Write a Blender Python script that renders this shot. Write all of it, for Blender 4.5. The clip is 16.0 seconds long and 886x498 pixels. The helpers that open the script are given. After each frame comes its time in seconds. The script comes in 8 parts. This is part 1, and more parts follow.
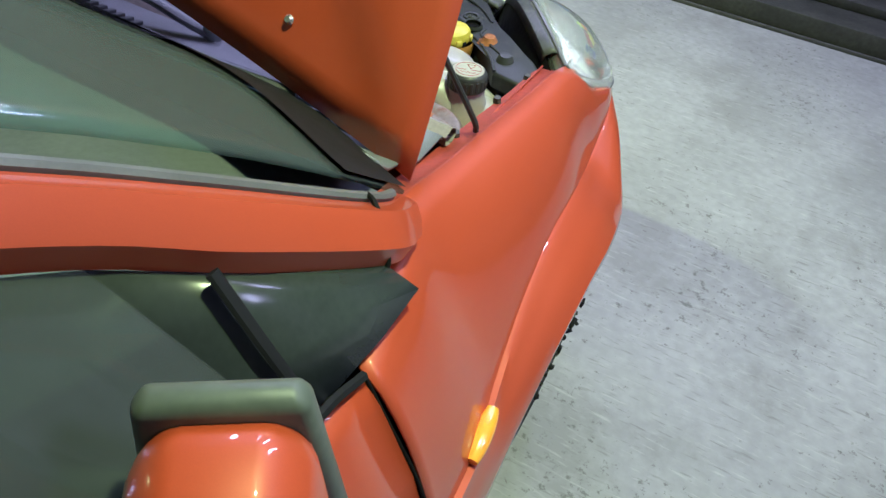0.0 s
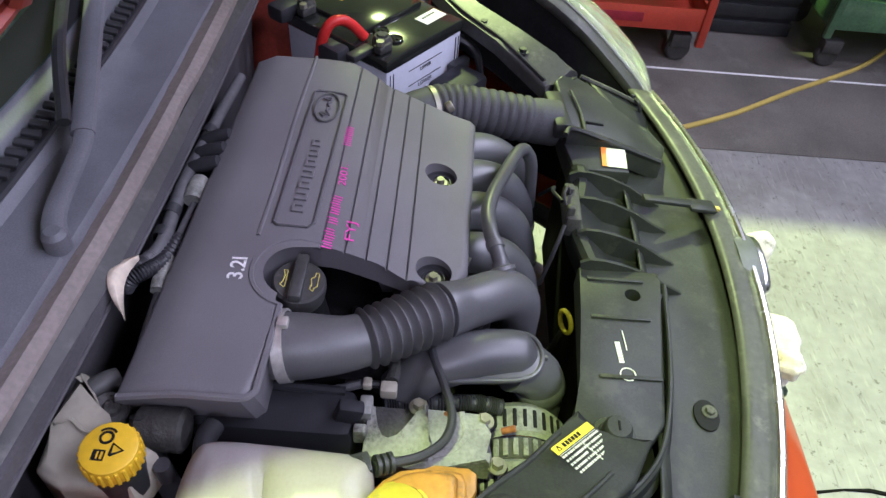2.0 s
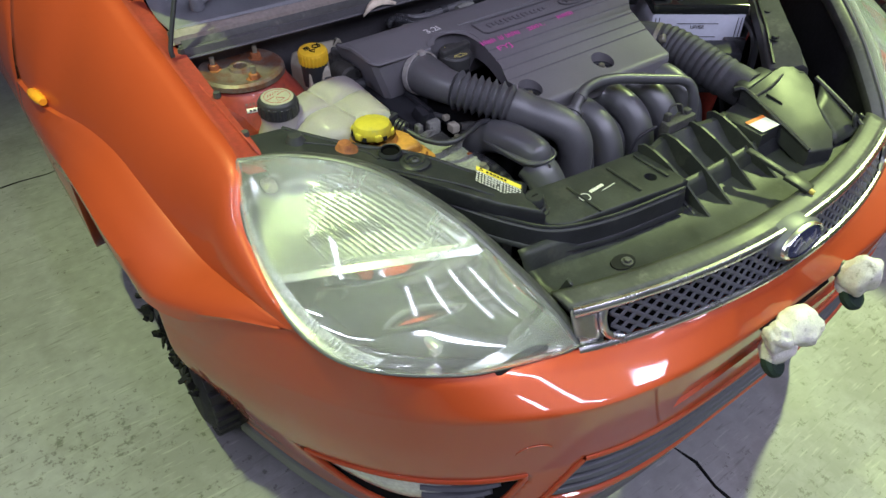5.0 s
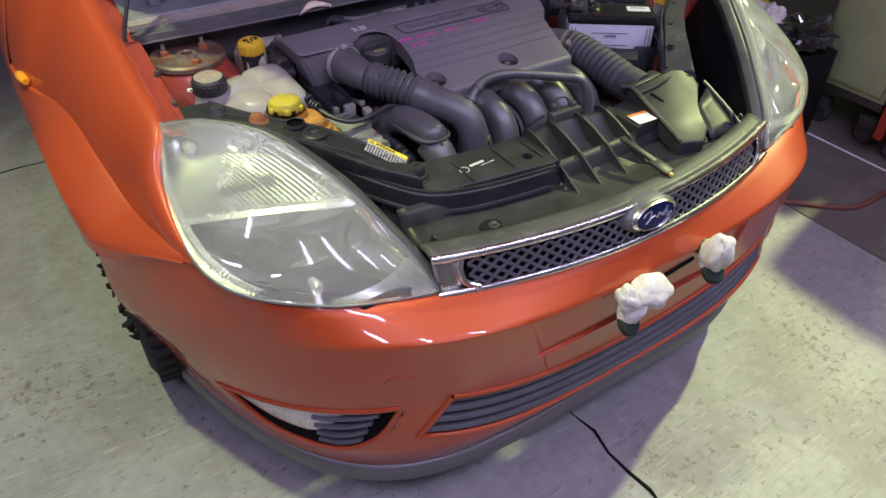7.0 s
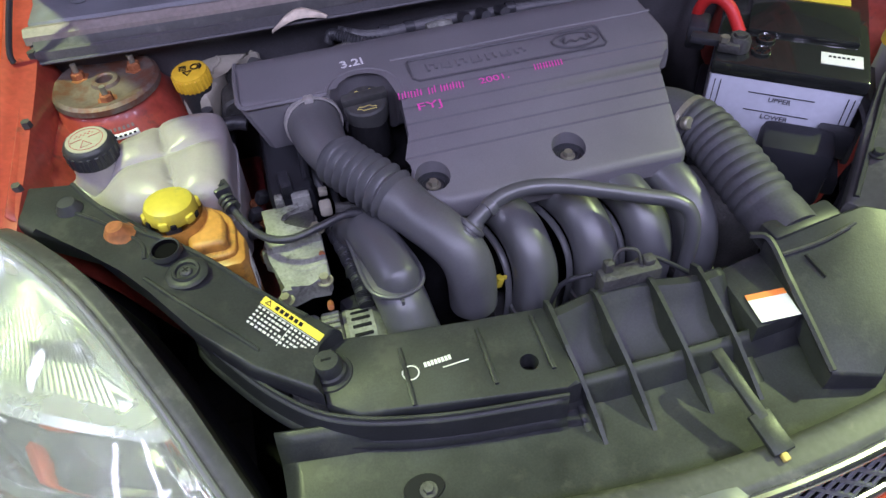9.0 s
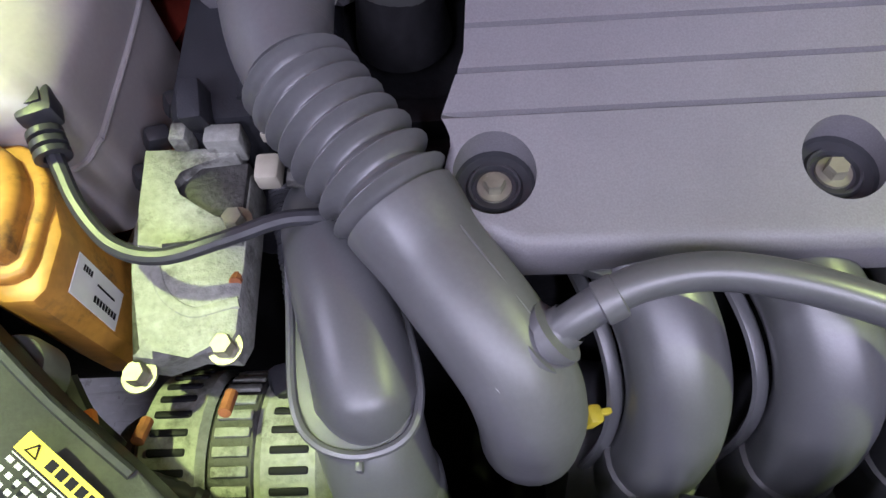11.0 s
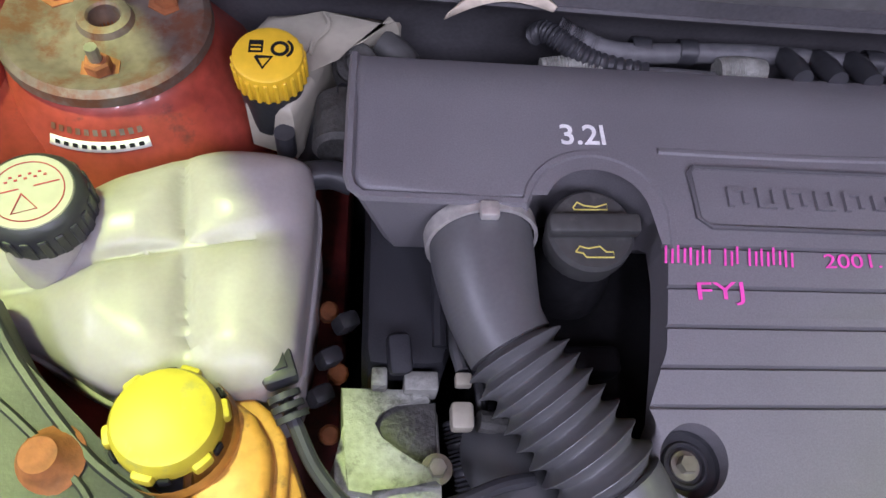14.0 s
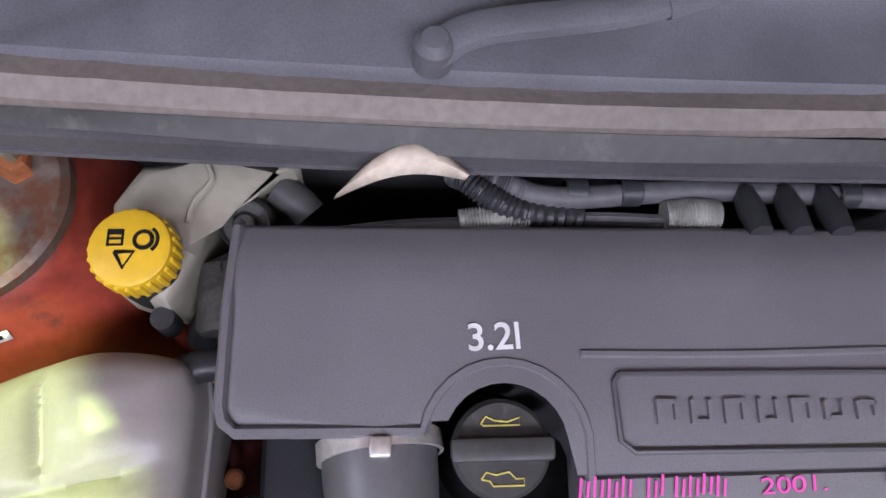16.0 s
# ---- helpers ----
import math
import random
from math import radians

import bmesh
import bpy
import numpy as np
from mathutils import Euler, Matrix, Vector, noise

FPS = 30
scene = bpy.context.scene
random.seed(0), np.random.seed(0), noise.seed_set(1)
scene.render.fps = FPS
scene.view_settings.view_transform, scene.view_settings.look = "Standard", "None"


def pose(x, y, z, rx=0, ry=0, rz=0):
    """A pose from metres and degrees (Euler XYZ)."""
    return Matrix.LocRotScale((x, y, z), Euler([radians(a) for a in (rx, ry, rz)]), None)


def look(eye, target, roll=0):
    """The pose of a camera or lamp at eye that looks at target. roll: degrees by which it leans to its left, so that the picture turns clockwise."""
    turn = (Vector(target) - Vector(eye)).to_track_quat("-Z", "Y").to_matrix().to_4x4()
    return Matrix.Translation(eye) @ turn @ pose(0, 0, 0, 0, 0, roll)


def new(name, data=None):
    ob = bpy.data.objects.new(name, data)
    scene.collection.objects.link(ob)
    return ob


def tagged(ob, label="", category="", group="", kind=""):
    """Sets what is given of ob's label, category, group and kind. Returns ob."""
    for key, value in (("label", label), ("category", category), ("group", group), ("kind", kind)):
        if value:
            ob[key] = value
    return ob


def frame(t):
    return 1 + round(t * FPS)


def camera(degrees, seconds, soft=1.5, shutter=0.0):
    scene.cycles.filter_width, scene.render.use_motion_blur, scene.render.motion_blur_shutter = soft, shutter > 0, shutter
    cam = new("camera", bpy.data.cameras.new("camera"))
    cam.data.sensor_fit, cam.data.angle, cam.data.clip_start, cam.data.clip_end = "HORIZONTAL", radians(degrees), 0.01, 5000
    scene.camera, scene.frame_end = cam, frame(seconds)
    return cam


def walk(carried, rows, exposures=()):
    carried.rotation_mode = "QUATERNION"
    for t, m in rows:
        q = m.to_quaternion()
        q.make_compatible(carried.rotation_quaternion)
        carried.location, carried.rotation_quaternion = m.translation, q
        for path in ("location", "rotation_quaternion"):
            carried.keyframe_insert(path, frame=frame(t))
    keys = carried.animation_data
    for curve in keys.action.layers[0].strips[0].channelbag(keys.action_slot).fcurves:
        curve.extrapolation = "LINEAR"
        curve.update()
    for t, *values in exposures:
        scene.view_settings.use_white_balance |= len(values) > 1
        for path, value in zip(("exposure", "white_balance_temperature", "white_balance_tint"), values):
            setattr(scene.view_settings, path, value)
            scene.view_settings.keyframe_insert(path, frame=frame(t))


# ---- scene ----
cam = camera(64.0, 16.0)
PATH = [
    (0, (-0.978, 1.53, 1.437), (-0.41, 0.238, 0.019), 6.9),
    (0.5, (-0.965, 1.187, 1.407), (-0.151, -0.034, 0.048), 3.6),
    (1, (-0.965, 0.865, 1.395), (0.204, -0.022, 0.036), 2.9),
    (1.5, (-0.875, 0.622, 1.407), (0.484, 0.173, 0.009), 4.1),
    (2, (-0.747, 0.455, 1.417), (0.654, 0.43, -0.01), 5.0),
    (2.5, (-0.705, 0.32, 1.413), (0.583, 0.874, -0.013), 0.6),
    (3, (-0.709, 0.259, 1.415), (0.471, 1.012, -0.013), -1.9),
    (3.5, (-0.715, 0.203, 1.417), (0.459, 1.027, 0.024), -2.3),
    (4, (-0.81, 0.093, 1.422), (0.35, 1.03, 0.089), -1.5),
    (4.5, (-0.924, -0.091, 1.432), (0.121, 1.0, 0.121), -0.2),
    (5, (-0.968, -0.368, 1.407), (-0.073, 0.834, 0.082), 0.3),
    (5.2, (-1.003, -0.454, 1.389), (-0.123, 0.779, 0.082), 0.4),
    (7.3, (-0.817, -0.675, 1.435), (0.018, 0.63, 0.17), 0.8),
    (7.5, (-0.747, -0.647, 1.427), (0.034, 0.674, 0.144), 0.6),
    (8, (-0.614, -0.492, 1.423), (0.098, 0.818, 0.09), 1.3),
    (8.5, (-0.466, -0.326, 1.399), (0.091, 0.987, -0.003), 0.4),
    (8.7, (-0.38, -0.282, 1.401), (0.05, 1.046, -0.031), -2.1),
    (10.8, (-0.162, 0.244, 1.102), (-0.238, 1.156, -0.676), -7.2),
    (11, (-0.175, 0.251, 1.108), (-0.271, 1.13, -0.686), -8.0),
    (11.5, (-0.221, 0.255, 1.122), (-0.319, 1.14, -0.669), -6.3),
    (12, (-0.273, 0.266, 1.136), (-0.31, 1.159, -0.653), -1.8),
    (12.5, (-0.317, 0.289, 1.162), (-0.268, 1.21, -0.613), 3.5),
    (13, (-0.346, 0.313, 1.188), (-0.23, 1.262, -0.568), 7.5),
    (13.5, (-0.365, 0.34, 1.205), (-0.193, 1.293, -0.545), 10.6),
    (14, (-0.372, 0.367, 1.223), (-0.163, 1.3, -0.533), 12.7),
    (14.5, (-0.371, 0.428, 1.233), (-0.118, 1.33, -0.534), 15.2),
    (15, (-0.367, 0.496, 1.226), (-0.101, 1.302, -0.585), 17.1),
    (15.5, (-0.351, 0.548, 1.23), (-0.1, 1.27, -0.617), 17.6),
    (16, (-0.296, 0.574, 1.256), (-0.109, 1.25, -0.617), 14.7),
]
EXPOSURES = [(0, 0.22, 5000, 34), (0.5, 0.12, 5250, 24), (1, 0.05, 5400, 18), (2, 0.42, 5600, 21), (2.5, 0.58, 6150, 21), (3.5, 0.45, 5800, 21), (4, 0.4, 5450, 13), (4.5, 0.15, 5550, 11), (5, -0.12, 5600, 18), (7.5, -0.28, 5650, 44), (8.5, -0.08, 5300, 36), (11, 0.75, 5700, 23), (13.5, 0.48, 5700, 23), (15.5, 0.56, 5800, 19), (16, 0.62, 5950, 15)]
walk(cam, [(t, look(eye, target, roll)) for t, eye, target, roll in PATH], EXPOSURES)

# ---- world and lamps ----
FLOOR = 0.05
world = bpy.data.worlds.new("workshop_air")
scene.world = world
world.use_nodes = True
world.node_tree.nodes["Background"].inputs[0].default_value = (0.72, 0.76, 0.95, 1)
world.node_tree.nodes["Background"].inputs[1].default_value = 0.022


def tube_lamp(name, at, target, size, size_y, watts, colour):
    lamp = bpy.data.lights.new(name, "AREA")
    lamp.shape, lamp.size, lamp.size_y, lamp.energy, lamp.color = "RECTANGLE", size, size_y, watts, colour
    ob = new(name, lamp)
    ob.matrix_world = look(at, target)
    return ob


GREENISH, COOL = (0.82, 1.0, 0.30), (0.94, 0.90, 1.0)
for name, at, aim, watts, angle in (("ceiling_spot_right", (-1.22, 0.78, 3.2), (-1.00, 0.50, 0.40), 330, 78), ("ceiling_spot_left", (2.75, 0.57, 3.05), (0.60, -0.66, 0.05), 920, 50)):
    spot = bpy.data.lights.new(name, "SPOT")
    spot.energy, spot.color, spot.shadow_soft_size, spot.spot_size, spot.spot_blend = watts, GREENISH, 0.05, math.radians(angle), 0.85
    new(name, spot).matrix_world = look(at, aim)
tube_lamp("ceiling_tube_side", (-3.0, 0.2, 3.2), (-1.3, 0.6, 0.0), 0.15, 1.2, 34, COOL)
for tx in (-1.5, -0.5, 0.5, 1.5):
    tube_lamp("ceiling_tube_front", (tx, -1.3, 3.2), (tx * 0.4, 0.4, 0.7), 0.12, 1.4, 30, COOL)
# ---- materials ----


def mat(name, base, rough=0.5, metal=0.0, vary=0.12, scale=8.0, bump=0.0, fine=120.0, coat=0.0, trans=0.0, ior=1.45, stain=None, stain_at=0.62, rnd=0.0, speck=0.0):
    """A surface with stains at one scale and grain at another."""
    m = bpy.data.materials.new(name)
    m.use_nodes = True
    nt = m.node_tree
    nd, lk = nt.nodes, nt.links
    b = nd["Principled BSDF"]
    b.inputs["Metallic"].default_value = metal
    b.inputs["IOR"].default_value = ior
    b.inputs["Coat Weight"].default_value = coat
    b.inputs["Coat Roughness"].default_value = 0.09
    b.inputs["Transmission Weight"].default_value = trans
    co = nd.new("ShaderNodeTexCoord")
    n1 = nd.new("ShaderNodeTexNoise")
    n1.inputs["Scale"].default_value, n1.inputs["Detail"].default_value, n1.inputs["Roughness"].default_value = scale, 6, 0.62
    n2 = nd.new("ShaderNodeTexNoise")
    n2.inputs["Scale"].default_value, n2.inputs["Detail"].default_value = fine, 3
    for n in (n1, n2):
        lk.new(co.outputs["Object"], n.inputs["Vector"])
    ramp = nd.new("ShaderNodeMapRange")
    ramp.inputs["From Min"].default_value, ramp.inputs["From Max"].default_value = 0.3, 0.7
    ramp.inputs["To Min"].default_value, ramp.inputs["To Max"].default_value = 1 - vary, 1 + vary
    lk.new(n1.outputs["Fac"], ramp.inputs["Value"])
    grain = nd.new("ShaderNodeMapRange")
    grain.inputs["From Min"].default_value, grain.inputs["From Max"].default_value = 0.3, 0.7
    grain.inputs["To Min"].default_value, grain.inputs["To Max"].default_value = 1 - vary * 0.6 - speck, 1 + vary * 0.6 + speck
    lk.new(n2.outputs["Fac"], grain.inputs["Value"])
    mul = nd.new("ShaderNodeMath")
    mul.operation = "MULTIPLY"
    lk.new(ramp.outputs[0], mul.inputs[0]), lk.new(grain.outputs[0], mul.inputs[1])
    last = mul.outputs[0]
    if rnd:
        info = nd.new("ShaderNodeObjectInfo")
        rr = nd.new("ShaderNodeMapRange")
        rr.inputs["To Min"].default_value, rr.inputs["To Max"].default_value = 1 - rnd, 1 + rnd
        lk.new(info.outputs["Random"], rr.inputs["Value"])
        m2 = nd.new("ShaderNodeMath")
        m2.operation = "MULTIPLY"
        lk.new(last, m2.inputs[0]), lk.new(rr.outputs[0], m2.inputs[1])
        last = m2.outputs[0]
    hue = nd.new("ShaderNodeHueSaturation")
    hue.inputs["Color"].default_value = (*base, 1)
    lk.new(last, hue.inputs["Value"])
    colour = hue.outputs[0]
    if stain:
        n3 = nd.new("ShaderNodeTexNoise")
        n3.inputs["Scale"].default_value, n3.inputs["Detail"].default_value, n3.inputs["Roughness"].default_value = scale * 1.7, 8, 0.7
        lk.new(co.outputs["Object"], n3.inputs["Vector"])
        r3 = nd.new("ShaderNodeMapRange")
        r3.inputs["From Min"].default_value, r3.inputs["From Max"].default_value = stain_at - 0.06, stain_at + 0.06
        lk.new(n3.outputs["Fac"], r3.inputs["Value"])
        mix = nd.new("ShaderNodeMix")
        mix.data_type = "RGBA"
        lk.new(r3.outputs[0], mix.inputs["Factor"])
        lk.new(colour, mix.inputs[6])
        mix.inputs[7].default_value = (*stain, 1)
        colour = mix.outputs[2]
    lk.new(colour, b.inputs["Base Color"])
    rg = nd.new("ShaderNodeMapRange")
    rg.inputs["From Min"].default_value, rg.inputs["From Max"].default_value = 0.25, 0.75
    rg.inputs["To Min"].default_value, rg.inputs["To Max"].default_value = max(0.02, rough * 0.8), min(1, rough * 1.25)
    lk.new(n1.outputs["Fac"], rg.inputs["Value"])
    lk.new(rg.outputs[0], b.inputs["Roughness"])
    if bump:
        bp = nd.new("ShaderNodeBump")
        bp.inputs["Strength"].default_value, bp.inputs["Distance"].default_value = bump, 0.004
        lk.new(n2.outputs["Fac"], bp.inputs["Height"])
        lk.new(bp.outputs[0], b.inputs["Normal"])
    return m


PAINT = mat("orange_car_paint", (0.44, 0.062, 0.012), 0.46, 0.1, 0.05, 3, coat=0.85, fine=900)
PAINT.node_tree.nodes["Principled BSDF"].inputs["Coat Roughness"].default_value = 0.045
PAINT_IN = mat("red_inner_paint", (0.31, 0.050, 0.030), 0.42, 0.0, 0.25, 14, coat=0.25, stain=(0.09, 0.035, 0.03), stain_at=0.66)
PLASTIC = mat("grey_black_moulded_plastic", (0.026, 0.027, 0.031), 0.48, 0, 0.14, 9, bump=0.12, fine=700)
COVER = mat("engine_cover_plastic", (0.165, 0.160, 0.170), 0.44, 0, 0.10, 7, bump=0.10, fine=900, speck=0.05)
COVER_D = mat("darker_raised_plastic", (0.10, 0.098, 0.105), 0.42, 0, 0.1, 9, bump=0.1, fine=900)
CLAMP = mat("stainless_clamp_band", (0.66, 0.64, 0.60), 0.34, 0.55, 0.15, 60)
RUBBER = mat("black_rubber", (0.108, 0.110, 0.114), 0.42, 0, 0.10, 16, bump=0.03, fine=300)
RUNNER = mat("black_glassfilled_nylon", (0.088, 0.091, 0.094), 0.38, 0, 0.08, 12, bump=0.03, fine=500)
# near black: real joints and seams, and shade painted into recesses
DARK = mat("black_seam_and_recess_shade", (0.006, 0.006, 0.006), 0.8, 0, 0.4, 12)
DUSTY = mat("dusty_black_plastic", (0.028, 0.030, 0.031), 0.42, 0, 0.25, 14, bump=0.06, fine=400, stain=(0.044, 0.045, 0.042), stain_at=0.60)
COWL = mat("weathered_cowl_plastic", (0.15, 0.153, 0.17), 0.40, 0, 0.2, 10, bump=0.12, fine=600)
SEAL = mat("worn_tan_rubber_seal", (0.22, 0.19, 0.172), 0.55, 0, 0.22, 6, bump=0.12, fine=160, stain=(0.10, 0.088, 0.083), stain_at=0.66)
TANK = mat("milky_white_plastic_tank", (0.34, 0.315, 0.30), 0.34, 0, 0.06, 9, fine=300)
TANK.node_tree.nodes["Principled BSDF"].inputs["Subsurface Weight"].default_value = 0.5
TANK.node_tree.nodes["Principled BSDF"].inputs["Subsurface Radius"].default_value = (0.025, 0.022, 0.018)
TANK.node_tree.nodes["Principled BSDF"].inputs["Subsurface Scale"].default_value = 1.0
CAP_Y = mat("yellow_plastic_cap", (0.78, 0.50, 0.02), 0.42, 0, 0.10, 18, stain=(0.45, 0.33, 0.05), stain_at=0.68)
CAP_LEMON = mat("lemon_yellow_cap", (0.52, 0.43, 0.03), 0.45, 0, 0.10, 22, stain=(0.38, 0.34, 0.08), stain_at=0.64)
AMBER = mat("aged_amber_reservoir_plastic", (0.42, 0.205, 0.035), 0.4, 0, 0.25, 16, stain=(0.16, 0.09, 0.03), stain_at=0.60)
CAP_B = mat("black_cap_plastic", (0.035, 0.036, 0.04), 0.4, 0, 0.15, 20, bump=0.1)
HOLE_SHADE = mat("black_hole_shade", (0.002, 0.002, 0.002), 1.0, 0, 0.1)
# black for print and trim, and for shade painted in slots and holes
BLACK_FILL = mat("black_print_trim_and_slot_shade", (0.012, 0.012, 0.014), 0.6, 0, 0.05)
PINK = mat("pink_marker_ink", (0.85, 0.09, 0.48), 0.6, 0, 0.12, 40)
CHALK = mat("white_marker_ink", (0.82, 0.82, 0.82), 0.7, 0, 0.1, 40)
YELLOW_INK = mat("yellow_print", (0.70, 0.62, 0.15), 0.6, 0, 0.15, 40)
PAPER = mat("cream_paper_tag", (0.66, 0.58, 0.46), 0.8, 0, 0.16, 30, bump=0.1)
LABEL_W = mat("white_sticker", (0.76, 0.76, 0.74), 0.5, 0, 0.06, 20)
LABEL_Y = mat("yellow_sticker", (0.82, 0.66, 0.04), 0.5, 0, 0.06, 20)
LABEL_O = mat("orange_sticker", (0.75, 0.22, 0.05), 0.5, 0, 0.06, 20)
ALU = mat("dull_cast_aluminium", (0.25, 0.255, 0.23), 0.6, 0.15, 0.25, 22, bump=0.35, fine=220, stain=(0.10, 0.10, 0.085), stain_at=0.6)
# serves plain black parts, and paints deep bay shade onto the engine
BLACKISH = mat("black_parts_and_bay_shade", (0.010, 0.010, 0.011), 0.6, 0, 0.3, 20, bump=0.2)
# shade on the floor by the cart, put into a brown colour
FLOOR_SHADE = mat("worn_floor_in_brown_shade", (0.125, 0.115, 0.10), 0.6, 0, 0.3, 4, bump=0.1, fine=200, stain=(0.16, 0.15, 0.135), stain_at=0.62)
HOODSTRIP = mat("dark_green_bonnet_strip", (0.07, 0.15, 0.075), 0.22, 0, 0.25, 8, coat=0.3)
ALU_DARK = mat("dirty_cast_metal", (0.07, 0.07, 0.065), 0.6, 0.3, 0.3, 26, bump=0.4, fine=240)
STEEL = mat("zinc_plated_steel", (0.30, 0.29, 0.23), 0.45, 0.6, 0.2, 40)
RUST = mat("rusty_steel", (0.30, 0.11, 0.04), 0.75, 0.2, 0.35, 40, bump=0.3)
STRUTPLATE = mat("dusty_strut_top_plate", (0.17, 0.135, 0.11), 0.42, 0.3, 0.3, 14, stain=(0.16, 0.07, 0.04), stain_at=0.52)
CHROME = mat("bright_chrome_trim", (0.82, 0.82, 0.84), 0.26, 1.0, 0.06, 10)
SHELF = mat("dusty_grey_grille_top", (0.062, 0.063, 0.061), 0.42, 0, 0.2, 12, stain=(0.11, 0.11, 0.10), stain_at=0.60)
BULK = mat("grey_black_bulkhead_board", (0.085, 0.083, 0.088), 0.5, 0, 0.2, 10, bump=0.06, fine=300)
MIRRORGREY = mat("grey_green_mirror_surround", (0.085, 0.10, 0.085), 0.45, 0, 0.15, 12)
HARNESS = mat("dusty_grey_harness_sleeve", (0.10, 0.10, 0.105), 0.5, 0, 0.2, 30)
GRILLE = mat("grey_grille_plastic", (0.105, 0.108, 0.122), 0.42, 0.1, 0.1, 16)
BLUE = mat("dark_blue_badge_enamel", (0.012, 0.02, 0.075), 0.2, 0, 0.05, 10, coat=0.6)
SILVER = mat("silver_print", (0.62, 0.62, 0.64), 0.25, 0.8, 0.05)
REFLECTOR = mat("headlamp_reflector", (0.46, 0.47, 0.45), 0.24, 0.85, 0.15, 14)
AMBERLENS = mat("amber_indicator_lens", (0.90, 0.36, 0.01), 0.2, 0, 0.06, 30, coat=0.5)
TYRE = mat("tyre_rubber", (0.022, 0.022, 0.023), 0.8, 0, 0.3, 20, bump=0.3)
RIM = mat("silver_wheel_paint", (0.10, 0.10, 0.10), 0.5, 0.5, 0.2, 12)
UNDERSEAL = mat("black_underseal", (0.018, 0.018, 0.018), 0.85, 0, 0.3, 18, bump=0.3)
FABRIC = mat("dark_seat_cloth", (0.06, 0.062, 0.066), 0.9, 0, 0.2, 20, bump=0.2)
DASH = mat("grey_dashboard_vinyl", (0.12, 0.13, 0.145), 0.65, 0, 0.12, 12, bump=0.15)
RAG = mat("white_cotton_glove", (0.72, 0.70, 0.66), 0.95, 0, 0.18, 40, bump=0.6, fine=500, stain=(0.32, 0.31, 0.26), stain_at=0.63)
BATW = mat("pale_battery_case", (0.60, 0.62, 0.70), 0.4, 0, 0.06, 12)
BATK = mat("black_battery_lid", (0.02, 0.022, 0.02), 0.10, 0, 0.12, 16, coat=1.0)
REDP = mat("red_plastic_sleeve", (0.62, 0.03, 0.025), 0.4, 0, 0.12, 20)
TOOLRED = mat("red_tool_cabinet_enamel", (0.46, 0.055, 0.028), 0.4, 0, 0.12, 6, coat=0.3, stain=(0.16, 0.04, 0.03), stain_at=0.68)
GREENCAB = mat("grey_green_cabinet_enamel", (0.36, 0.43, 0.22), 0.45, 0, 0.12, 5, stain=(0.2, 0.24, 0.12), stain_at=0.66)
WOODOLD = mat("oily_dark_timber", (0.034, 0.034, 0.028), 0.7, 0, 0.35, 7, bump=0.4, fine=60)
# greenish light on the left wall, put into its base colour
WALLG = mat("wall_in_green_light", (0.30, 0.42, 0.12), 0.7, 0, 0.15, 2, bump=0.2, fine=40)
WALLP = mat("grimy_workshop_wall", (0.34, 0.35, 0.31), 0.85, 0, 0.15, 2, bump=0.2, fine=40)
CEIL = mat("dull_white_ceiling", (0.55, 0.56, 0.54), 0.9, 0, 0.1, 2)
HOSE_Y = mat("yellow_air_hose", (0.52, 0.40, 0.10), 0.5, 0, 0.12, 12)
HOSE_R = mat("brown_red_hose", (0.16, 0.06, 0.045), 0.55, 0, 0.15, 12)
BUCKET = mat("blue_bucket_plastic", (0.02, 0.06, 0.30), 0.4, 0, 0.12, 10)
LIME = mat("lime_bottle_plastic", (0.45, 0.75, 0.04), 0.4, 0, 0.1, 12)
REDCLUT = mat("dull_red_clutter", (0.30, 0.02, 0.035), 0.5, 0, 0.2, 10)
KNIT = mat("dark_green_knitted_cuff", (0.012, 0.026, 0.020), 0.9, 0, 0.2, 60, bump=0.4, fine=500)
DENIM = mat("blue_cloth", (0.10, 0.16, 0.24), 0.95, 0, 0.2, 14, bump=0.4)


